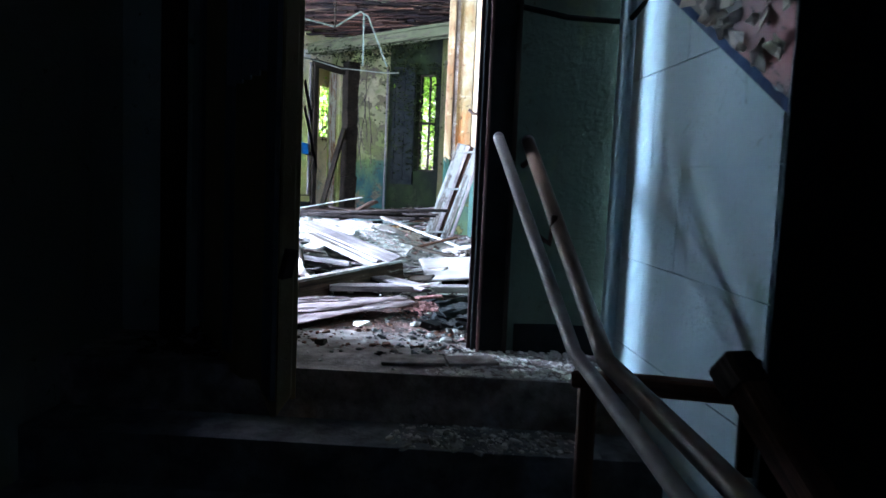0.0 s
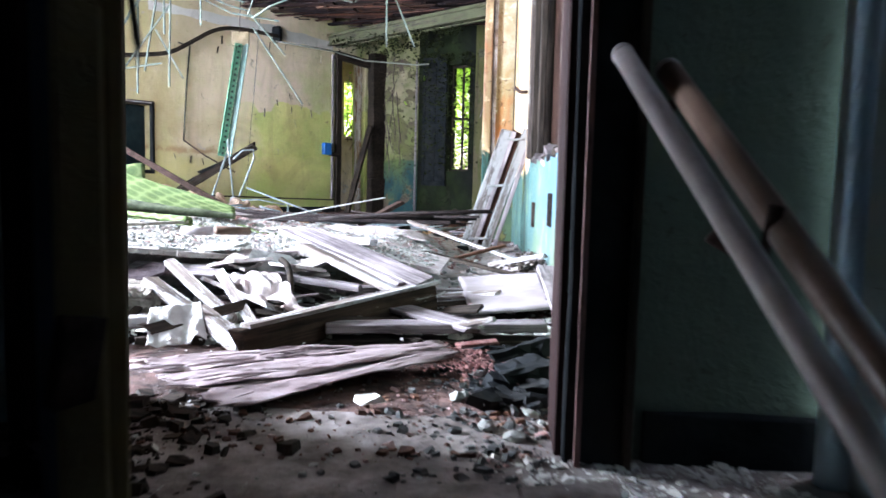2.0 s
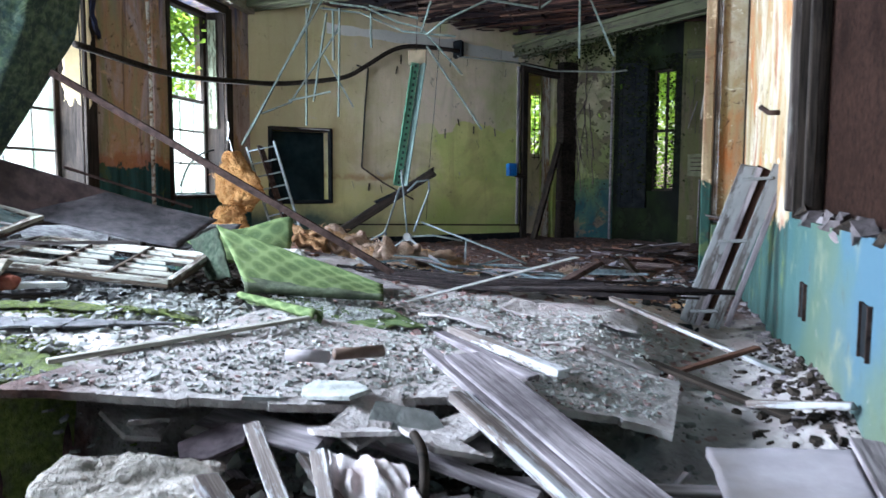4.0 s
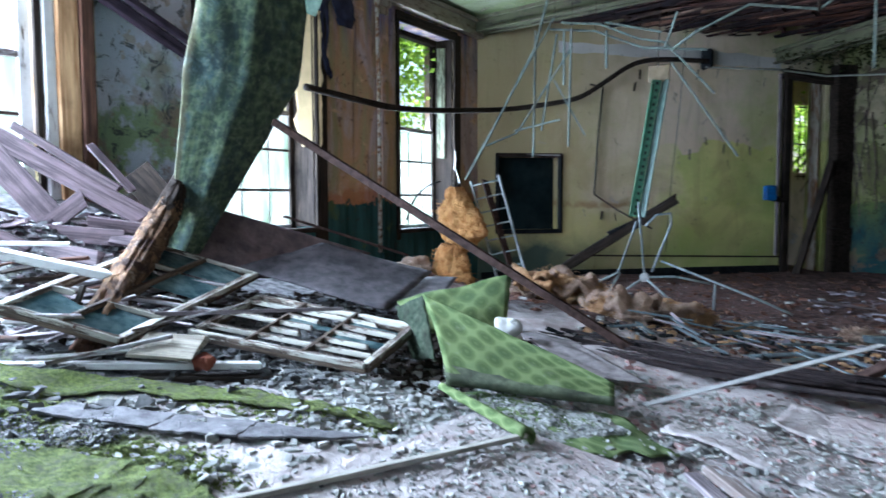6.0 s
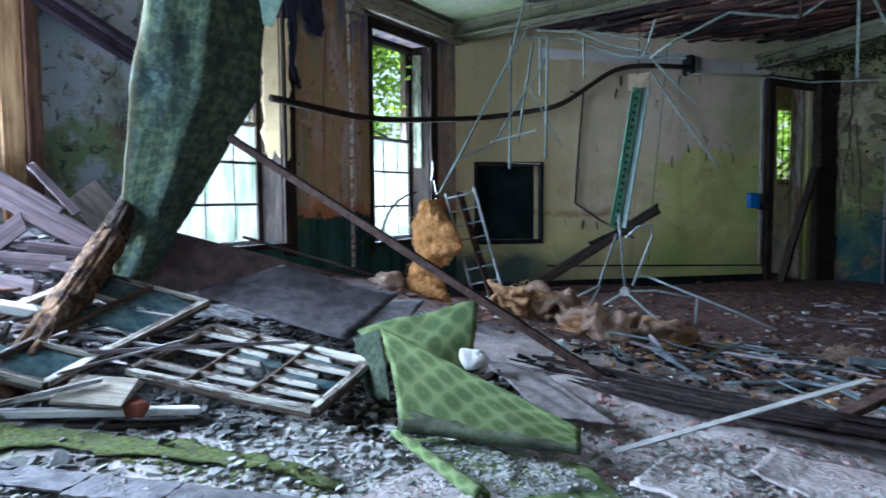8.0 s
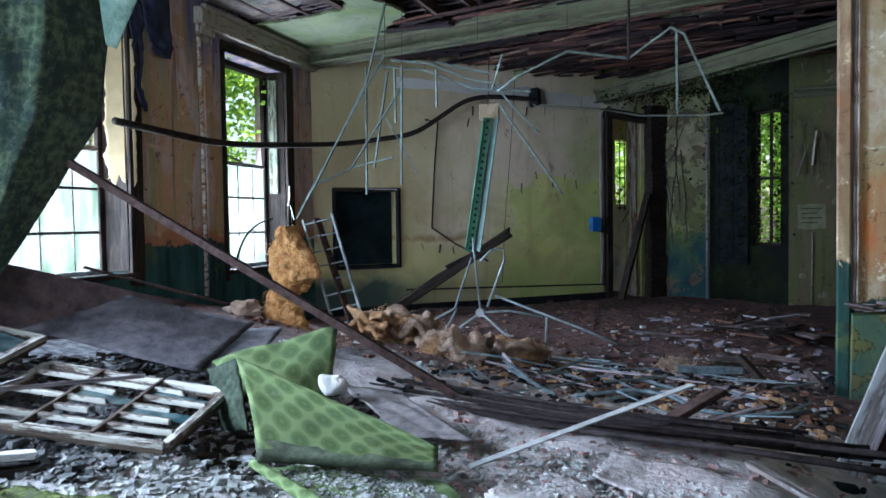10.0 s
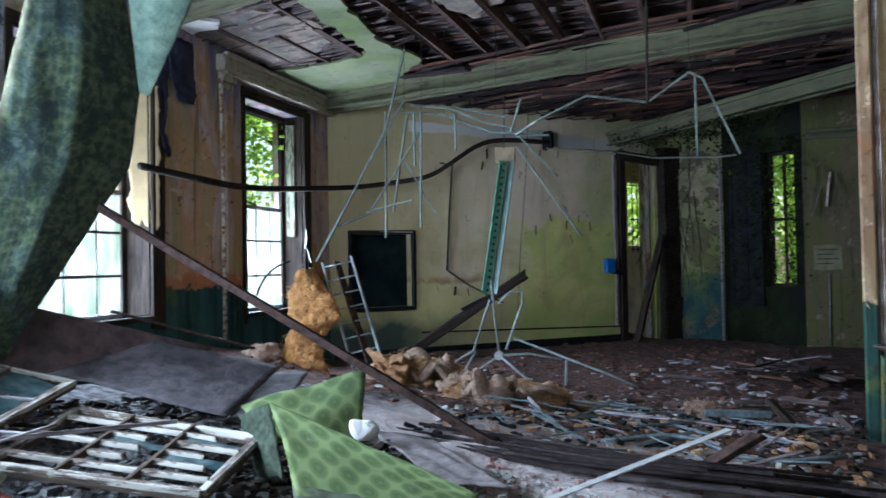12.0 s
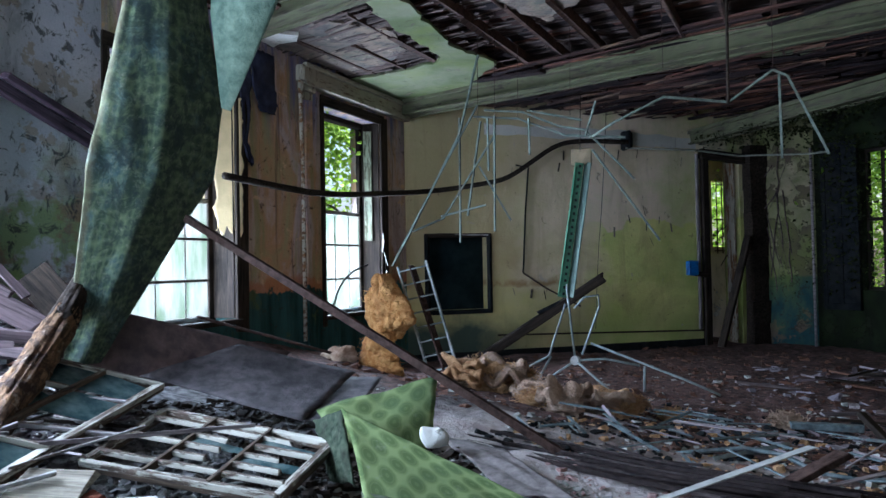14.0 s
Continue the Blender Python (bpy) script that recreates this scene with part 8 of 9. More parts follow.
def hanging(u, v):
    a, b = along_list(HL, v), along_list(HR, v)
    p = a.lerp(b, u)
    out = Vector((0.6, -0.8, 0)) * (b - a).length
    fold = 0.05 * math.sin(math.pi * min(1.0, u / 0.7)) - 2.6 * max(0.0, u - 0.62) * (1 - v * 0.5) + 0.05 * math.sin(7 * u + 3 * v)
    return p + out * fold + out * 0.05 * noise.noise((u * 4, v * 6, 3)) + out * 0.03 * noise.noise((u * 11, v * 17, 5))


thing = empty("hanging_carpet", (-4.4, 6.2, 3.6), "mouldy blue-green carpet hanging through the broken ceiling", "carpet")
sheet("main_drop", hanging, 30, 48, 0.016, "hanging", parent=thing, uv=(0.75, 2.4))
M["hanging_pale"] = speckled("pale_green_carpet_back", (0.13, 0.2, 0.16), (0.27, 0.37, 0.29), 14, 1.0, 0.6, (0.08, 0.14, 0.12), 0.3, 0.1)
QL = [(-4.25, 6.45, 3.62), (-4.34, 6.5, 3.0), (-4.4, 6.62, 2.44)]
QR = [(-3.6, 6.7, 3.62), (-3.98, 6.7, 3.03), (-4.36, 6.66, 2.42)]
sheet("back_drop", lambda u, v: along_list(QL, v).lerp(along_list(QR, v), u) + Vector((0.3, -0.4, 0)) * 0.25 * math.sin(math.pi * u) * (1 - v), 16, 20, 0.014, "hanging_pale", parent=thing)
for y0, z0, y1, z1, w, inn, sd in ((5.66, 2.75, 6.82, 2.3, 0.09, 0.1, 61), (5.9, 2.72, 6.82, 2.37, 0.05, 0.17, 62)):
    board("leaning_rafter", on_left(y0, inn, z0), on_left(y1, inn, z1), 0.06, w, "dark_plum", "dark plum-brown rafter leaning behind the hanging carpet", "rafter", seed=sd, group="leaning rafters")

# ---------- moss, slates ----------
def strip_on_ground(name, pts_a, pts_b, lift, mat, label, category, n=60, k_=6, wob=0.01, thick=0.015):
    def f(u, v):
        p = along_list(pts_a, u).lerp(along_list(pts_b, u), v)
        x = p.x + 0.05 * noise.noise((u * 9, v * 3, 1)) + 0.02 * noise.noise((u * 40, v * 5, 1))
        y = p.y + 0.05 * noise.noise((u * 9, v * 3, 5)) + 0.025 * noise.noise((u * 40, v * 5, 9))
        return (x, y, ground_z(x, y) + lift + wob * noise.noise((u * 14, v * 8, 3)))
    return sheet(name, f, n, k_, thick, mat, label, category)


strip_on_ground("moss_carpet", [(-4.1, 4.45, 0), (-3.45, 5.05, 0), (-2.9, 5.3, 0), (-2.5, 5.4, 0)], [(-3.95, 4.36, 0), (-3.36, 4.88, 0), (-2.86, 5.2, 0), (-2.48, 5.35, 0)], 0.016, "moss", "strip of carpet overgrown with bright green moss", "moss", wob=0.006, thick=0.005)
strip_on_ground("moss_patch", [(-3.5, 4.25, 0), (-2.95, 4.5, 0), (-2.6, 4.6, 0), (-2.3, 4.5, 0)], [(-3.2, 3.98, 0), (-2.75, 4.08, 0), (-2.45, 4.12, 0), (-2.25, 4.25, 0)], 0.012, "moss", "soft bed of green moss grown over the dust", "moss", n=90, k_=24, wob=0.012, thick=0.006)
def moss_bed(x0, y0, x1, y1, spread, count, seed, lift):
    """Small moss cushions scattered softly along a line."""
    def place(r):
        u = r.random()
        return x0 + (x1 - x0) * u + r.gauss(0, spread), y0 + (y1 - y0) * u + r.gauss(0, spread * 0.7)
    chunk_mesh("moss_cushions", count, seed, place, (0.003, 0.015), "moss", 0.28, "soft green moss growing over the plaster dust", "moss", lift=lift)


moss_bed(-3.5, 4.05, -2.5, 4.4, 0.1, 6000, 51, 0.0)
moss_bed(-3.1, 4.55, -2.65, 4.64, 0.09, 4200, 52, 0.0)
moss_bed(-3.7, 4.5, -3.25, 4.3, 0.09, 4200, 55, 0.0)
moss_bed(-3.4, 4.95, -2.5, 5.35, 0.08, 1800, 54, 0.0)
moss_bed(-2.25, 4.6, -1.9, 4.85, 0.1, 500, 53, 0.012)


def moss_gaps(r):
    """Clumps of bare dust that break the moss bed up."""
    while True:
        x, y = r.uniform(-3.5, -2.2), r.uniform(3.95, 4.66)
        if noise.noise((x * 4.5, y * 4.5, 6.0)) > 0.12:
            return x, y


chunk_mesh("plaster_rubble", 5200, 56, moss_gaps, (0.002, 0.009), "dark_chip", 0.26, "grey plaster dust and chips lying over the moss", lift=0.014)
chunk_mesh("plaster_rubble", 1500, 57, moss_gaps, (0.002, 0.013), "grey_stone", 0.26, "pale plaster chips lying over the moss", lift=0.016)
M["slate"] = speckled("dusty_grey_slate", (0.11, 0.105, 0.11), (0.26, 0.25, 0.255), 16, 0.95, 0.8, (0.09, 0.085, 0.09), 0.45, 0.2)
for a, b, c_, d in (((-3.52, 4.6), (-3.14, 4.84), (-3.1, 4.7), (-3.48, 4.47)), ((-3.13, 4.83), (-2.86, 5.0), (-2.8, 4.86), (-3.08, 4.69)), ((-2.85, 4.99), (-2.48, 5.2), (-2.52, 5.1), (-2.78, 4.85))):
    q = [Vector((*p, ground_z(*p) + 0.022)) for p in (a, b, c_, d)]

    def slab(u, v, q=q):
        p = (q[0] * (1 - u) + q[1] * u) * (1 - v) + (q[3] * (1 - u) + q[2] * u) * v
        e = 0.02 if 0 < u < 1 and 0 < v < 1 else 1.0
        return p + Vector((0.012 * noise.noise((u * 6, v * 6, q[0].x)) * e, 0.012 * noise.noise((u * 9, v * 5, q[0].y)) * e, 0.006 * noise.noise((u * 3, v * 3, q[0].x))))
    ob = sheet("slate_slab", slab, 26, 8, 0.009, "slate", "dusty grey slate slab lying on the rubble", "slate", smooth=False)
    tagged(ob, "", "slate", "slate slabs")
# fallen bits in the foreground
M["pale_stick_wood"] = wood("pale_bleached_wood", (0.26, 0.24, 0.2), (0.56, 0.53, 0.46), 50)
board("pale_stick", (-2.42, 4.46, 0.37), (-2.04, 5.56, 0.36), 0.028, 0.018, "pale_stick_wood", "long pale stick on the dust", "stick", seed=90)
board("split_plank", (-1.45, 5.79, 0.3), (-0.82, 5.17, 0.3), 0.06, 0.035, "white_paint", "pale split plank lying on the dust", "plank", seed=91)
board("split_plank", (-1.5, 5.74, 0.285), (-0.92, 5.13, 0.285), 0.05, 0.025, "grey_wood", "grey split plank beside a white one", "plank", seed=92)
tube("clay_pipe", [(-1.75, 4.86, 0.36), (-1.6, 4.89, 0.36)], 0.022, "lilac_board", "short broken clay pipe", "pipe")
tube("clay_pipe", [(-1.6, 4.93, 0.36), (-1.48, 5.08, 0.35)], 0.022, "rail_paint", "short brown broken pipe", "pipe")

# ---------- bars, strips and pipes on the floor ----------
def swept_strip(name, pts, wide, thick, mat, label, category):
    def f(u, v):
        p = along_list(pts, u)
        d = (along_list(pts, min(1, u + 0.02)) - along_list(pts, max(0, u - 0.02))).normalized()
        s = d.cross(Vector((0, 0, 1))).normalized()
        return p + s * wide * (v - 0.5)
    return sheet(name, f, 30, 3, thick, mat, label, category, smooth=False)


M["bright_strip"] = speckled("pale_aluminium", (0.3, 0.3, 0.29), (0.46, 0.46, 0.44), 14, 0.55, 0.1, (0.4, 0.4, 0.4), 0.15, 0.1)
swept_strip("metal_strip", [(-1.89, 6.28, 0.33), (-1.52, 6.84, 0.416), (-1.15, 7.4, 0.5)], 0.042, 0.006, "bright_strip", "long pale bent metal strip on the floor", "metal strip")
M["dark_rust"] = speckled("dark_brown_pipe", (0.01, 0.008, 0.009), (0.045, 0.034, 0.033), 25, 0.5, 0.4, (0.02, 0.014, 0.012), 0.4, 0.3)
rng = random.Random(52)
for i in range(15):
    u, x0, x1 = i / 14, rng.uniform(-3.45, -2.9) if i % 3 else rng.uniform(-2.9, -2.2), rng.uniform(-0.75, -0.3) if i % 4 else rng.uniform(-1.7, -0.9)
    y0, y1 = (7.64 - 0.15 * (x + 3.4) - u * (0.37 - 0.03 * (x + 3.0)) + rng.uniform(-0.04, 0.04) for x in (x0, x1))
    a, b = Vector((x0, y0, 0.32 + 0.05 * rng.random())), Vector((x1, y1, 0.32 + 0.07 * rng.random()))
    tube("floor_pipe", [a, a.lerp(b, 0.5) + Vector((0, 0, -0.03)), b], 0.009 + 0.004 * (i % 3), "dark_rust", "rusty dark brown pipe lying in a bundle", "pipe", group="pipe bundle", square=i % 2 == 0)
tube("floor_pipe", [(-1.6, 6.95, 0.33), (-0.9, 6.72, 0.4), (-0.22, 6.5, 0.44)], 0.014, "dark_rust", "rusty dark brown pipe jutting towards the blue wall", "pipe", group="pipe bundle")
board("brown_bar", (-1.32, 7.3, 0.28), (-1.02, 7.5, 0.46), 0.09, 0.035, "rust", "short brown bar propped on the pipes", "bar", seed=7)
board("loose_lath", (-0.85, 6.75, 0.34), (-0.02, 6.22, 0.12), 0.04, 0.02, "white_paint", "pale lath sloping down to the wall", "lath", seed=93)
board("loose_lath", (-0.62, 5.9, 0.1), (-0.12, 6.28, 0.22), 0.035, 0.02, "brown_wood", "dark lath near the blue wall", "lath", seed=94)
board("loose_lath", (-0.9, 6.3, 0.2), (-0.05, 5.6, 0.1), 0.05, 0.02, "dark_wood", "dark lath near the blue wall", "lath", seed=95)
rng = random.Random(8)
for i in range(46):
    x, y = rng.uniform(-2.8, -0.6), rng.uniform(7.6, 9.6)
    a, ln = rng.uniform(-1.1, 1.3), rng.uniform(0.2, 0.8)
    z = max(0.03, ground_z(x, y)) + rng.uniform(0.02, 0.12)
    d = Vector((math.cos(a), math.sin(a), rng.uniform(-0.12, 0.12))) * ln / 2
    board("ceiling_bar", Vector((x, y, z)) - d, Vector((x, y, z)) + d, rng.uniform(0.012, 0.026), 0.008, rng.choice(["steel", "steel", "steel", "steel", "grey_wood"]), "bent grey-blue ceiling bar on the floor", "metal bar", seed=200 + i, group="fallen ceiling bars", roll=rng.uniform(-50, 50))
tube("ceiling_bar", [(-2.0, 8.1, 0.2), (-1.5, 8.3, 0.26), (-1.1, 8.0, 0.18), (-0.6, 8.3, 0.2)], 0.014, "steel", "long bent grey-blue bar on the floor", "metal bar", smooth_path=1, group="fallen ceiling bars")
board("broken_tube_lamp", (-1.5, 9.4, 0.17), (-1.05, 9.5, 0.17), 0.06, 0.05, "steel", "pale broken trough on the floor", "trough", seed=3)
board("fallen_timber", (-1.05, 9.3, 0.32), (-0.85, 9.2, 0.12), 0.06, 0.04, "dark_wood", "dark rotten timber stub on the floor", "timber", seed=4)
for i in range(44):
    x, y = (rng.gauss(-0.95, 0.25), rng.gauss(12.3, 0.3)) if i % 3 else (rng.uniform(-1.9, -0.45), rng.uniform(9.6, 13.4))
    a, ln = rng.uniform(-1.5, 1.5), rng.uniform(0.2, 0.7)
    z = 0.06 + rng.uniform(0.0, 0.16)
    d = Vector((math.cos(a), math.sin(a), rng.uniform(-0.15, 0.15))) * ln / 2
    board("fallen_timber", Vector((x, y, z)) - d, Vector((x, y, z)) + d, rng.uniform(0.03, 0.08), 0.02, rng.choice(["lath", "brown_wood", "dark_wood", "plum_wood", "grey_wood"]), "rotten board piece at the back of the room", "board", seed=240 + i, group="boards at the back", roll=rng.uniform(-30, 30))

# ---------- insulation ----------
def fluff(c, r, seed, squash=(1, 1, 1), rough=0.35, sub=4):
    bm = bmesh.new()
    bmesh.ops.create_icosphere(bm, subdivisions=sub, radius=1.0)
    for v in bm.verts:
        n = v.co.normalized()
        k_ = 1 + rough * noise.noise(n * 1.6 + Vector((seed, 0, 0))) + rough * 0.7 * noise.noise(n * 4 + Vector((seed, 3, 0))) + rough * 0.4 * noise.noise(n * 10 + Vector((seed, 3, 7))) + rough * 0.2 * noise.noise(n * 20 + Vector((seed, 8, 7)))
        v.co = Vector(c) + Vector((n.x * squash[0], n.y * squash[1], n.z * squash[2])) * r * k_
    return bm


def strands(bm, c, r, squash, count, seed, length):
    """Loose fibres that stand out of a tuft: bent ribbons."""
    rng = random.Random(seed)
    for _ in range(count):
        d = Vector([rng.gauss(0, 1) for _ in range(3)]).normalized()
        d.z = abs(d.z) * 0.9 - 0.1
        p = Vector(c) + Vector((d.x * squash[0], d.y * squash[1], d.z * squash[2])) * r * rng.uniform(0.6, 1.15)
        t = (d * 0.6 + Vector([rng.gauss(0, 1) for _ in range(3)]).normalized()).normalized()
        w = t.cross(Vector([rng.gauss(0, 1) for _ in range(3)])).normalized() * rng.uniform(0.003, 0.007)
        ln, last = length * rng.uniform(0.4, 1.2), None
        for q in range(4):
            row = (bm.verts.new(p - w * (1 - q / 4.5)), bm.verts.new(p + w * (1 - q / 4.5)))
            if last:
                bm.faces.new((last[0], last[1], row[1], row[0]))
            last = row
            t = (t + Vector([rng.gauss(0, 0.4) for _ in range(3)]) + Vector((0, 0, -0.15))).normalized()
            p = p + t * ln / 3
    return bm


foam = empty("insulation_stack", (-5.08, 9.25, 0.3), "torn orange insulation slab standing upright", "insulation")


def slab(blobs, seed, fibres):
    """One torn slab: overlapping ragged lobes (x, y, z, radius, squash) and the fibres that stand out of them."""
    bm = bmesh.new()
    for i, (x, y, z, r_, sq) in enumerate(blobs):
        tmp = strands(fluff((x, y, z), r_, seed + i, sq, 0.32), (x, y, z), r_, sq, fibres, seed + i, 0.06)
        me = bpy.data.meshes.new("lobe")
        tmp.to_mesh(me)
        tmp.free()
        bm.from_mesh(me)
        bpy.data.meshes.remove(me)
    return bm


def batt(rows, y, thick, seed):
    """A ragged upright batt; rows of (x left, x right, z) from the top down, swollen in its middle."""
    def f(u, v):
        x = v * (len(rows) - 1)
        i = min(int(x), len(rows) - 2)
        p, q, w = rows[i], rows[i + 1], x - i
        a, b, z = (p[j] + (q[j] - p[j]) * w for j in range(3))
        edge = 0.035 * noise.noise((v * 9, seed, u * 1.5)) + 0.02 * noise.noise((v * 27, seed, u * 3))
        swell = 0.11 * math.sin(math.pi * u) ** 0.6 + 0.05 * noise.noise((u * 3, v * 5, seed)) + 0.025 * noise.noise((u * 9, v * 12, seed)) + 0.012 * noise.noise((u * 24, v * 30, seed))
        return (a + (b - a) * u + edge, y - swell, z + 0.02 * noise.noise((u * 8, v * 4, seed)))
    return f


sheet("upper_slab", batt([(-5.24, -5.14, 1.31), (-5.33, -5.04, 1.19), (-5.4, -4.95, 1.06), (-5.43, -4.84, 0.94), (-5.4, -4.8, 0.86), (-5.34, -4.96, 0.78), (-5.32, -5.04, 0.68)], 9.32, 0.1, 2), 40, 60, 0.06, "foam", parent=foam)
sheet("lower_slab", batt([(-5.34, -5.06, 0.74), (-5.42, -5.02, 0.6), (-5.46, -5.0, 0.45), (-5.44, -4.95, 0.3), (-5.38, -4.92, 0.1)], 9.26, 0.1, 7), 40, 50, 0.06, "foam", parent=foam)
bm = bmesh.new()
for q, (x, z, r_) in enumerate([(-5.2, 1.05, 0.24), (-5.0, 0.9, 0.18), (-5.24, 0.55, 0.22), (-5.12, 0.3, 0.2)]):
    strands(bm, (x, 9.25, z), r_, (1, 0.6, 1.1), 130, 90 + q, 0.05)
part("loose_fibres", bm, "foam", foam)
part("pink_tuft", slab([(-5.62, 9.05, 0.47, 0.13, (1.2, 1, 0.9)), (-5.5, 9.02, 0.5, 0.12, (1.2, 1, 0.9))], 32, 330), "wool", foam, "pale pink fluffy tuft", smooth=True)
part("pink_tuft", slab([(-5.36, 8.95, 0.24, 0.14, (1.3, 1, 0.7)), (-5.16, 8.9, 0.22, 0.13, (1.4, 1, 0.7))], 42, 330), "wool", foam, "pale pink fluffy tuft", smooth=True)
rng = random.Random(19)
for i, (x, y, r_) in enumerate([(-4.4, 9.75, 0.2), (-4.2, 9.6, 0.22), (-4.45, 10.0, 0.2), (-4.05, 9.95, 0.2), (-3.5, 9.3, 0.15), (-3.25, 9.5, 0.14), (-3.05, 9.6, 0.16), (-2.85, 9.75, 0.12), (-2.95, 9.35, 0.13), (-3.35, 9.0, 0.13), (-3.1, 8.9, 0.12), (-2.75, 9.3, 0.1), (-4.4, 9.35, 0.12), (-2.45, 9.7, 0.08), (-1.6, 9.9, 0.09)]):
    bm = fluff((x, y, max(0.05, ground_z(x, y)) + r_ * 0.35), r_ * 0.85, 20 + i, (1.25, 1.1, 0.95 if i < 5 else 0.7), 0.6)
    strands(bm, (x, y, max(0.05, ground_z(x, y)) + r_ * 0.5), r_ * 1.2, (1.25, 1.1, 0.95 if i < 5 else 0.7), 420, 60 + i, 0.06)
    tagged(part("insulation_tuft", bm, "tan_wool" if i % 2 else "wool", smooth=True), "torn tuft of pink-tan insulation wool on the floor", "insulation", "insulation tufts")

rng = random.Random(47)
for i, (x, y, w) in enumerate([(-4.5, 9.85, 0.5), (-4.3, 9.65, 0.5), (-4.12, 9.85, 0.45), (-4.0, 9.6, 0.42), (-4.3, 9.45, 0.42), (-3.5, 9.25, 0.4), (-3.25, 9.4, 0.42), (-3.0, 9.55, 0.4), (-2.85, 9.3, 0.34), (-3.15, 8.95, 0.34), (-4.2, 9.2, 0.3)]):
    z = max(0.05, ground_z(x, y)) + (0.2 if i < 5 else 0.12)
    a = rng.uniform(0, 6.3)
    d, e = Vector((math.cos(a), math.sin(a), rng.uniform(-0.35, 0.35))) * w / 2, Vector((-math.sin(a), math.cos(a), rng.uniform(-0.2, 0.5))) * w / 2.6
    p = Vector((x, y, z))
    sheet("insulation_batt", bent(p - d - e, p + d - e, p + d + e, p - d + e, 0.11, 2.6, 3.0 * i), 34, 26, 0.05, "tan_wool" if i % 3 == 1 else "wool", "torn folded batt of pink-tan insulation wool", "insulation", group="insulation batts")

# ---------- ladder ----------
M["pale_tube"] = speckled("dull_pale_tube", (0.15, 0.19, 0.19), (0.3, 0.34, 0.34), 20, 0.5, 0.2, (0.15, 0.13, 0.11), 0.3, 0.2)
lad = empty("stepladder", (-4.7, 9.5, 0.2), "battered aluminium ladder leaning behind the insulation", "ladder")
l0, l1, q0, q1 = Vector((-5.2, 9.55, 1.39)), Vector((-4.73, 9.48, 0.14)), Vector((-4.88, 9.6, 1.45)), Vector((-4.42, 9.52, 0.22))
for a, b in ((l0, l1), (q0, q1)):
    tube("ladder_rail", [a, b], 0.016, "pale_tube", parent=lad, square=True)
for i in range(9):
    u = 0.04 + i * 0.115
    tube("ladder_rung", [l0.lerp(l1, u), q0.lerp(q1, u)], 0.01, "pale_tube", parent=lad, sides=6)
board("rusty_brace", (-5.06, 9.6, 1.4), (-4.56, 9.52, 0.22), 0.08, 0.025, "rust", parent=lad, label="rusty brace", seed=4)

# ---------- tangle of tubes before the far wall ----------
tang = empty("bent_tube_frame", (-3.8, 10.9, 0.1), "collapsed pale steel tube frame on the floor", "tube frame")
H = Vector((-3.8, 10.85, 0.34))
for pts in ([H, (-3.88, 10.86, 1.08), (-3.9, 10.9, 1.16)], [(-3.74, 10.9, 0.4), (-3.57, 11.0, 0.92), (-3.58, 11.0, 1.04), (-3.72, 10.95, 1.02), (-3.82, 10.9, 0.9)], [(-3.9, 10.85, 0.95), (-4.05, 10.72, 0.39), (-4.42, 10.4, 0.16)], [(-4.03, 10.73, 0.39), (-4.2, 10.6, 0.02)], [H, (-3.25, 10.6, 0.03)], [H, (-3.5, 10.95, 0.36), (-3.15, 11.03, 0.3)], [(-3.66, 10.95, 0.52), (-2.7, 11.1, 0.17), (-2.36, 11.1, 0.04)], [(-3.1, 11.03, 0.3), (-3.1, 11.0, 0.03)], [(-4.1, 10.6, 0.06), (-3.4, 10.4, 0.05)], [H, (-4.3, 11.2, 0.05)]):
    tube("bent_tube", pts, 0.013, "pale_tube", parent=tang, sides=7)
bm = bmesh.new()
bmesh.ops.create_cone(bm, cap_ends=True, segments=14, radius1=0.05, radius2=0.05, depth=0.05, matrix=Matrix.Translation(H) @ Matrix.Rotation(1.57, 4, "X"))
part("hub", bm, "bright_strip", tang)

# ---------- hanging ceiling grid ----------
grid = empty("hanging_ceiling_grid", (-4.5, 9.8, 3.5), "bent metal ceiling grid hanging in a tangle", "ceiling grid")
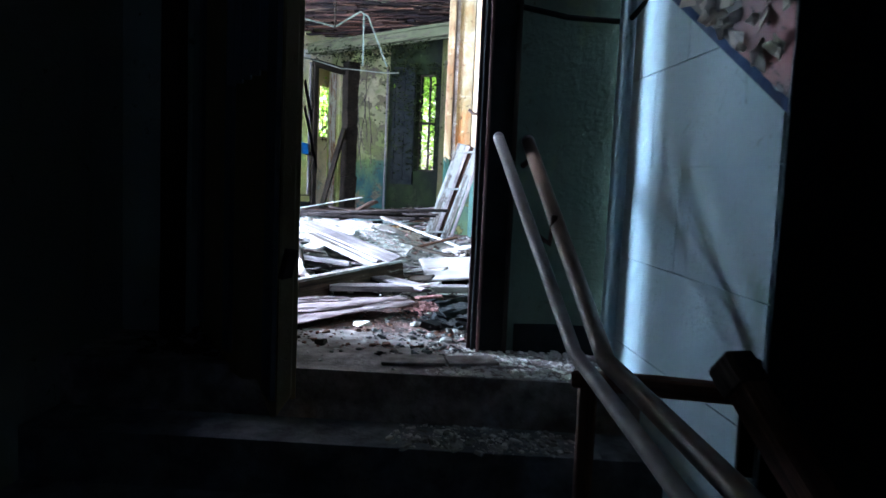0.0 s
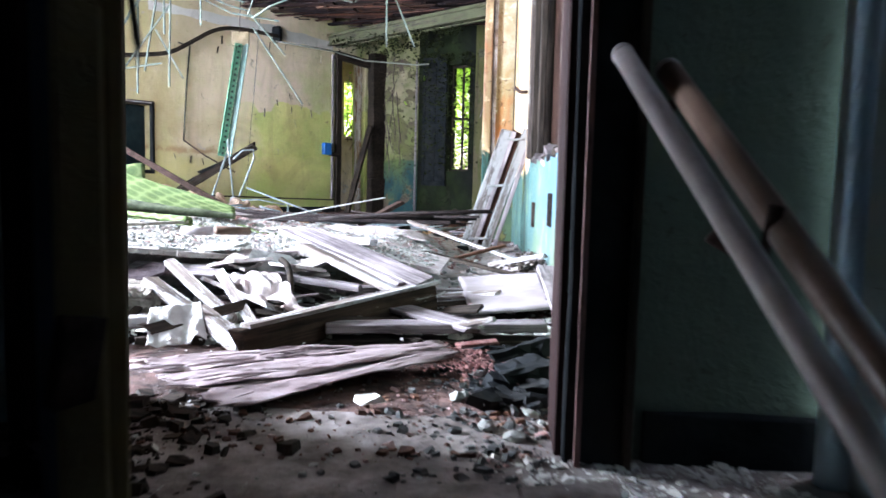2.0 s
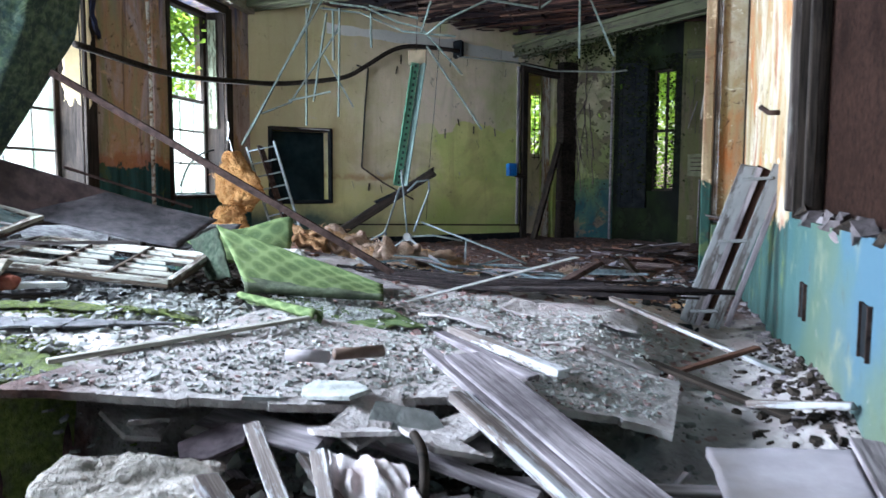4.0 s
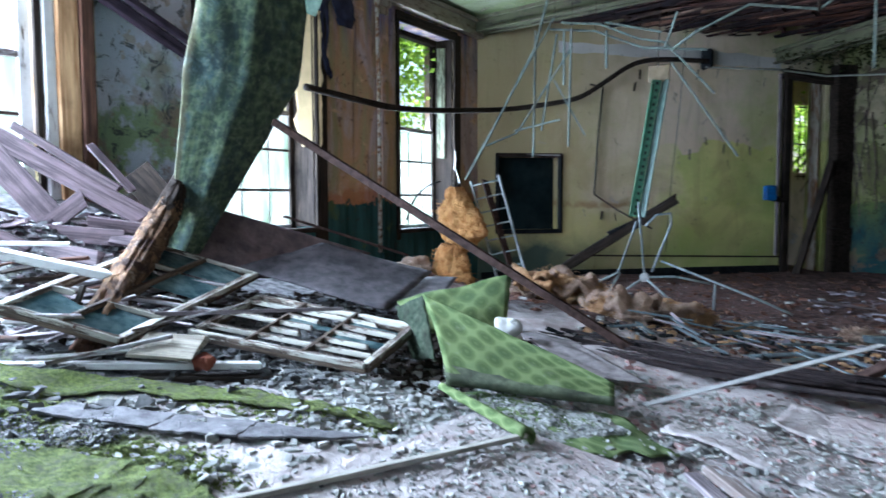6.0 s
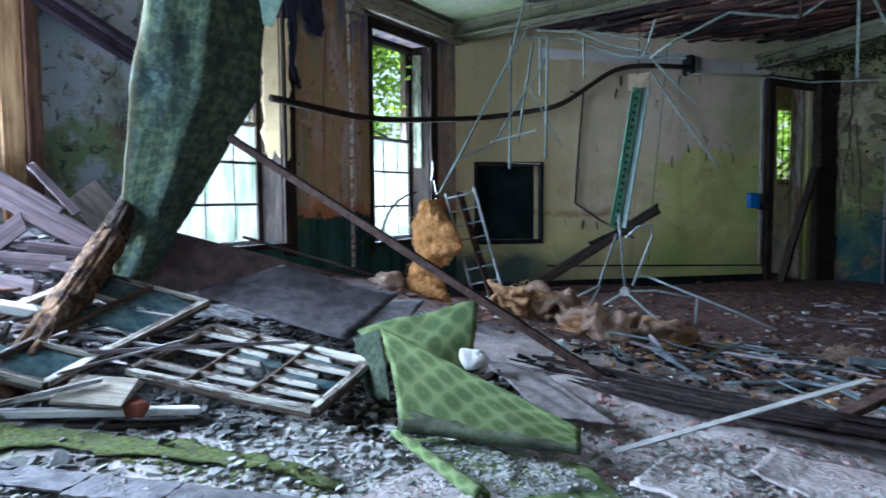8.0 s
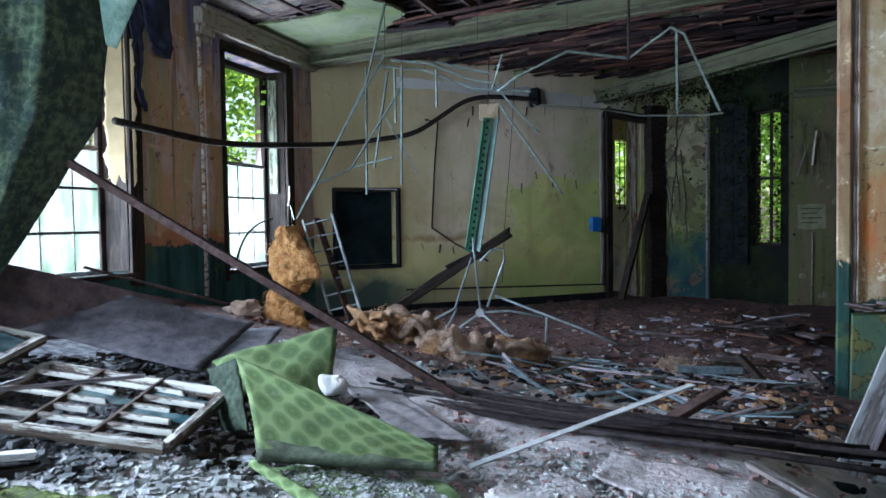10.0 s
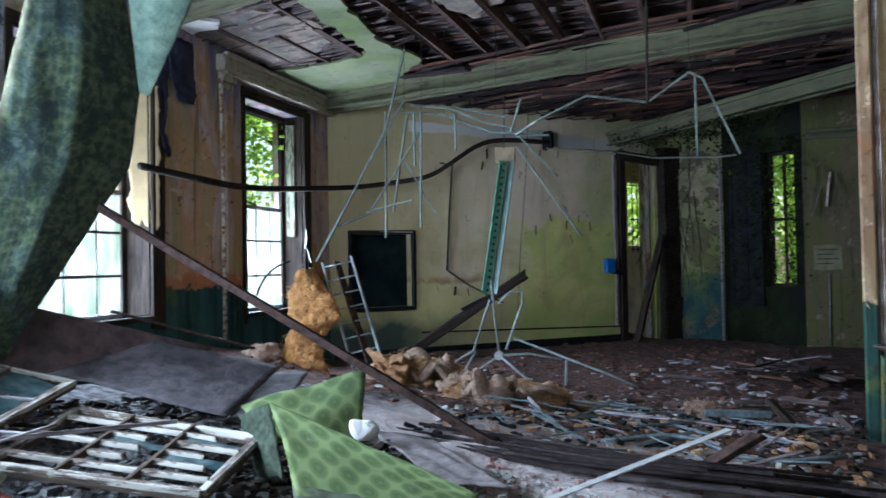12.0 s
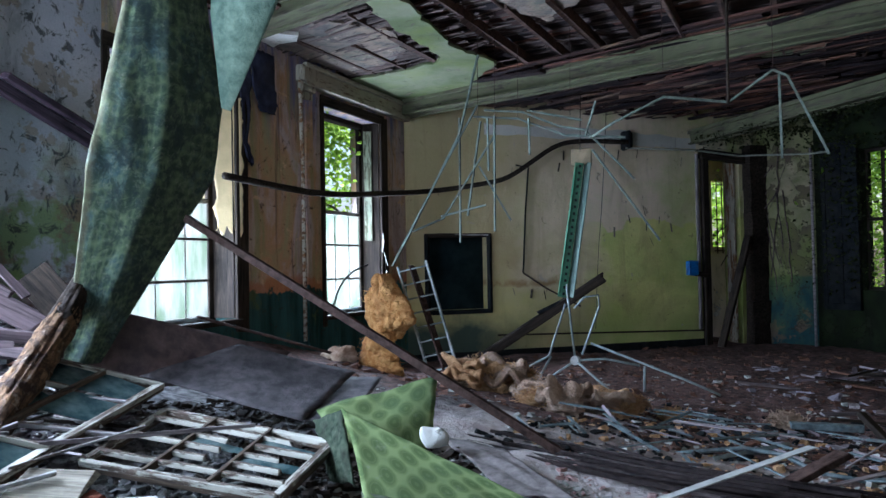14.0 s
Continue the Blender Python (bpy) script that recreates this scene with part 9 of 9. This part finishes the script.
for pts in ([(-4.3, 9.75, 3.5), (-4.52, 9.72, 2.72), (-4.95, 9.45, 1.75), (-5.12, 9.35, 1.4)], [(-4.34, 9.78, 3.0), (-4.6, 9.65, 2.5), (-5.1, 9.38, 1.48)], [(-4.54, 9.76, 2.9), (-4.57, 9.78, 1.63)], [(-4.34, 9.84, 2.85), (-4.5, 9.82, 1.9)], [(-4.26, 9.84, 2.87), (-4.29, 9.9, 2.35)], [(-4.19, 9.86, 2.89), (-4.25, 9.93, 1.73)], [(-4.2, 9.9, 2.72), (-4.72, 9.7, 1.88), (-4.98, 9.52, 1.75)], [(-4.38, 9.86, 2.4), (-4.1, 10.0, 1.84)], [(-3.88, 10.0, 2.85), (-3.9, 10.05, 2.49)], [(-4.75, 9.7, 1.9), (-4.3, 9.85, 2.0)], [(-4.4, 9.8, 2.9), (-4.0, 10.0, 2.86), (-3.55, 10.15, 2.66), (-3.0, 10.3, 2.6)], [(-4.3, 9.85, 2.96), (-3.95, 10.0, 2.92), (-3.6, 10.1, 2.75), (-3.35, 10.16, 2.69), (-2.95, 10.4, 2.2)], [(-3.9, 10.0, 2.93), (-3.4, 10.2, 2.8)], [(-3.35, 10.16, 2.64), (-3.22, 10.12, 2.95)], [(-3.3, 10.2, 2.5), (-2.75, 10.5, 1.6)]):
    tube("grid_bar", pts, 0.0135, "grid_steel", parent=grid, square=True)
for x, y in ((-4.35, 9.8), (-4.0, 10.0), (-3.5, 10.15), (-4.2, 9.88)):
    tube("hanger_wire", [(x, y, 2.85), (x + 0.02, y, 3.72)], 0.003, "rust", parent=grid, sides=5)
grid2 = empty("hanging_ceiling_grid", (-2.0, 9.7, 3.6), "bent metal ceiling channels hanging from wires", "ceiling grid")
for pts in ([(-3.3, 10.2, 2.62), (-2.86, 9.55, 2.6), (-2.43, 9.61, 2.78), (-1.94, 9.74, 2.69), (-1.6, 9.74, 2.9)], [(-1.6, 9.74, 2.9), (-1.5, 9.75, 2.84), (-1.23, 9.79, 2.2)], [(-1.56, 9.76, 2.87), (-1.56, 9.8, 2.2)]):
    tube("grid_bar", pts, 0.013, "grid_steel", parent=grid2, square=True)
tube("hanger_rod", [(-1.94, 9.72, 2.67), (-1.92, 9.68, 3.7)], 0.012, "dark_wood", parent=grid2)
for x, y in ((-2.43, 9.61), (-1.6, 9.74)):
    tube("hanger_wire", [(x, y, 2.8), (x, y, 3.75)], 0.003, "rust", parent=grid2, sides=5)
tube("hanging_wire", [on_far(3.16, 0.1, 3.7), on_far(3.06, 0.1, 2.4), on_far(2.95, 0.1, 1.4), on_far(2.89, 0.1, 0.39)], 0.005, "black", "thin loose wire hanging down the wall", "wire", sides=5, smooth_path=1)
# paint and plaster curling off the far wall
rng = random.Random(36)
for i, (u, z) in enumerate(((3.3, 1.87), (3.81, 2.19), (3.87, 1.95), (4.3, 1.92), (2.47, 3.03), (2.4, 2.84), (4.53, 2.97), (3.74, 3.08), (3.41, 3.06), (1.63, 2.76), (3.92, 1.71), (3.55, 2.05), (4.1, 2.03), (1.9, 0.95), (2.1, 0.92), (1.6, 0.98))):
    board("paint_curl", on_far(u, 0.012, z + 0.06), on_far(u + rng.uniform(-0.05, 0.05), 0.035, z - rng.uniform(0.04, 0.1)), rng.uniform(0.012, 0.03), 0.006, "dark_wood" if i % 3 else "pale_offcut", "dark curl of paint coming off the wall", "paint curl", seed=800 + i, group="paint curls", roll=rng.uniform(-60, 60))

# ---------- plants ----------
k = Nodes("leaf")
leafc = k.mix(k.island(), (0.08, 0.17, 0.015), (0.2, 0.34, 0.04))
k.done(leafc, 0.5)
tr = k.n.new("ShaderNodeBsdfTranslucent")
k.l.new(k.mix(k.island(), (0.3, 0.5, 0.04), (0.6, 0.8, 0.12)), tr.inputs[0])
mx = k.n.new("ShaderNodeMixShader")
mx.inputs[0].default_value = 0.55
out_node = [n for n in k.n if n.bl_idname == "ShaderNodeOutputMaterial"][0]
k.l.new(k.b.outputs[0], mx.inputs[1])
k.l.new(tr.outputs[0], mx.inputs[2])
k.l.new(mx.outputs[0], out_node.inputs["Surface"])
M["leaf"] = k.m
# darker copy of the leaf for ivy indoors, with the dimness in its colour
M["dark_leaf"] = speckled("shaded_ivy_leaf", (0.012, 0.016, 0.006), (0.04, 0.05, 0.015), 30, 0.8, 0.2, (0.015, 0.012, 0.008), 0.3, 0.4)


def leaf_mesh(count, seed, place, size):
    """Pointed leaves, each bent along its rib; place(rng) gives the middle and the size factor."""
    rng = random.Random(seed)
    verts, faces = [], []
    for _ in range(count):
        p = place(rng)
        s = size * rng.uniform(0.6, 1.3)
        m = Matrix.Translation(p) @ Euler((rng.gauss(0.4, 0.7), rng.gauss(0, 0.7), rng.uniform(0, 6.3))).to_matrix().to_4x4()
        n = len(verts)
        for q in ((0, -0.5, 0), (0.32, -0.05, 0.08), (0, 0.5, -0.05), (-0.32, -0.05, 0.08)):
            verts.append(m @ (Vector(q) * s))
        faces += [(n, n + 1, n + 2), (n, n + 2, n + 3)]
    me = bpy.data.meshes.new("leaves")
    me.from_pydata(verts, [], faces)
    me.materials.append(M["leaf"])
    return me


M["bark"] = wood("bark", (0.04, 0.03, 0.02), (0.14, 0.11, 0.08), 20)


def tree(x, y, height, spread, seed):
    rng = random.Random(seed)
    thing = empty("tree", (x, y, -0.55), "leafy green tree outside the windows", "tree", "trees outside")
    tube("trunk", [(x, y, -0.55), (x + 0.1, y, height * 0.4), (x - 0.1, y + 0.15, height * 0.8)], (0.16, 0.05), "bark", parent=thing, smooth_path=1)
    tips = []
    for i in range(9):
        a = rng.uniform(0, 6.3)
        z = height * rng.uniform(0.25, 0.75)
        tip = Vector((x + math.cos(a) * spread * rng.uniform(0.5, 1), y + math.sin(a) * spread * rng.uniform(0.5, 1), z + rng.uniform(0.3, 1.4)))
        tube("limb", [(x, y, z), Vector((x, y, z)).lerp(tip, 0.5) + Vector((0, 0, 0.2)), tip], (0.05, 0.015), "bark", parent=thing, sides=6)
        tips.append(tip)
    centres = [t + Vector([rng.gauss(0, spread * 0.3) for _ in range(3)]) for t in tips for _ in range(7)]

    def place(r):
        return r.choice(centres) + Vector([r.gauss(0, 0.28) for _ in range(3)])
    ob = new("crown", leaf_mesh(7000, seed + 1, place, 0.12))
    ob.parent = thing
    ob.matrix_parent_inverse = thing.matrix_basis.inverted()


tree(-10.2, 11.5, 6.0, 2.2, 1)
tree(-9.6, 14.6, 5.5, 2.0, 2)
tree(-12.5, 8.2, 4.5, 1.6, 3)
tree(-4.6, 20.3, 5.5, 2.2, 5)
tree(-1.0, 19.5, 5.0, 2.0, 6)
tree(-7.0, 19.0, 5.0, 2.0, 7)
tree(1.0, 21.0, 6.0, 2.0, 8)


def ivy(name, count, seed, place, size, label):
    ob = new(name, leaf_mesh(count, seed, place, size))
    return tagged(ob, label, "ivy", kind="stuff")


ivy("ivy_far_window", 420, 31, lambda r: on_left(r.uniform(10.05, 11.0), -0.5 + r.gauss(0, 0.12), 3.3 - abs(r.gauss(0, 0.42))), 0.09, "ivy hanging in the upper half of the window")
ivy("ivy_bay_window", 1900, 32, lambda r: on_bay(r.uniform(0.4, 1.2), -0.38 + r.gauss(0, 0.1), r.uniform(0.7, 3.1)), 0.075, "dense ivy behind the bay window")
ivy("ivy_doorway", 700, 33, lambda r: on_far(r.uniform(5.7, 6.7), -1.6 + r.gauss(0, 0.12), r.uniform(1.4, 3.0)), 0.075, "ivy outside the doorway")
ivy("ivy_ceiling", 500, 34, lambda r: Vector((r.uniform(-3.6, -1.4), 15.7 + r.gauss(0, 0.35), 3.42 - abs(r.gauss(0, 0.13)))), 0.07, "ivy creeping along the ceiling of the bay").data.materials[0] = M["dark_leaf"]
ivy("ivy_shutter", 420, 35, lambda r: on_bay(0.3 + r.gauss(0, 0.2), 0.1 + abs(r.gauss(0, 0.05)), 3.2 - 2.4 * r.random() ** 1.6), 0.06, "dark ivy trailing over the shutter").data.materials[0] = M["dark_leaf"]
ivy("ivy_bay_frame", 800, 36, lambda r: on_bay(r.choice((0.6, 0.74, 1.1, 1.2)) + r.gauss(0, 0.07), 0.05 + abs(r.gauss(0, 0.05)), 3.2 - 2.3 * r.random() ** 1.3), 0.06, "ivy grown round the bay window frame").data.materials[0] = M["dark_leaf"]
ivy("ivy_beam", 420, 37, lambda r: Vector((-3.5 + 2.6 * (u := r.random()), 15.25 - 1.4 * u + r.gauss(0, 0.12), 3.34 - abs(r.gauss(0, 0.08)))), 0.06, "ivy hanging from the ceiling beam of the bay").data.materials[0] = M["dark_leaf"]
rng = random.Random(3)
for i in range(22):
    s = rng.uniform(0.08, 0.75)
    p = Vector((*BAY0, 0)).lerp(Vector((*BAY1, 0)), s)
    z, lean = rng.uniform(1.6, 3.2), rng.gauss(0, 0.07)
    nb = Vector((-0.65, -0.75, 0)) * 0.02
    pts = [p + nb + Vector((lean * j + rng.gauss(0, 0.012), 0.0, z - 0.2 * j + rng.uniform(-0.03, 0.03))) for j in range(6)]
    tube("ivy_stem", pts, rng.choice((0.003, 0.005, 0.009)), "lath", "dry ivy stem clinging to the wall", "ivy stem", sides=5, group="ivy stems", smooth_path=1)
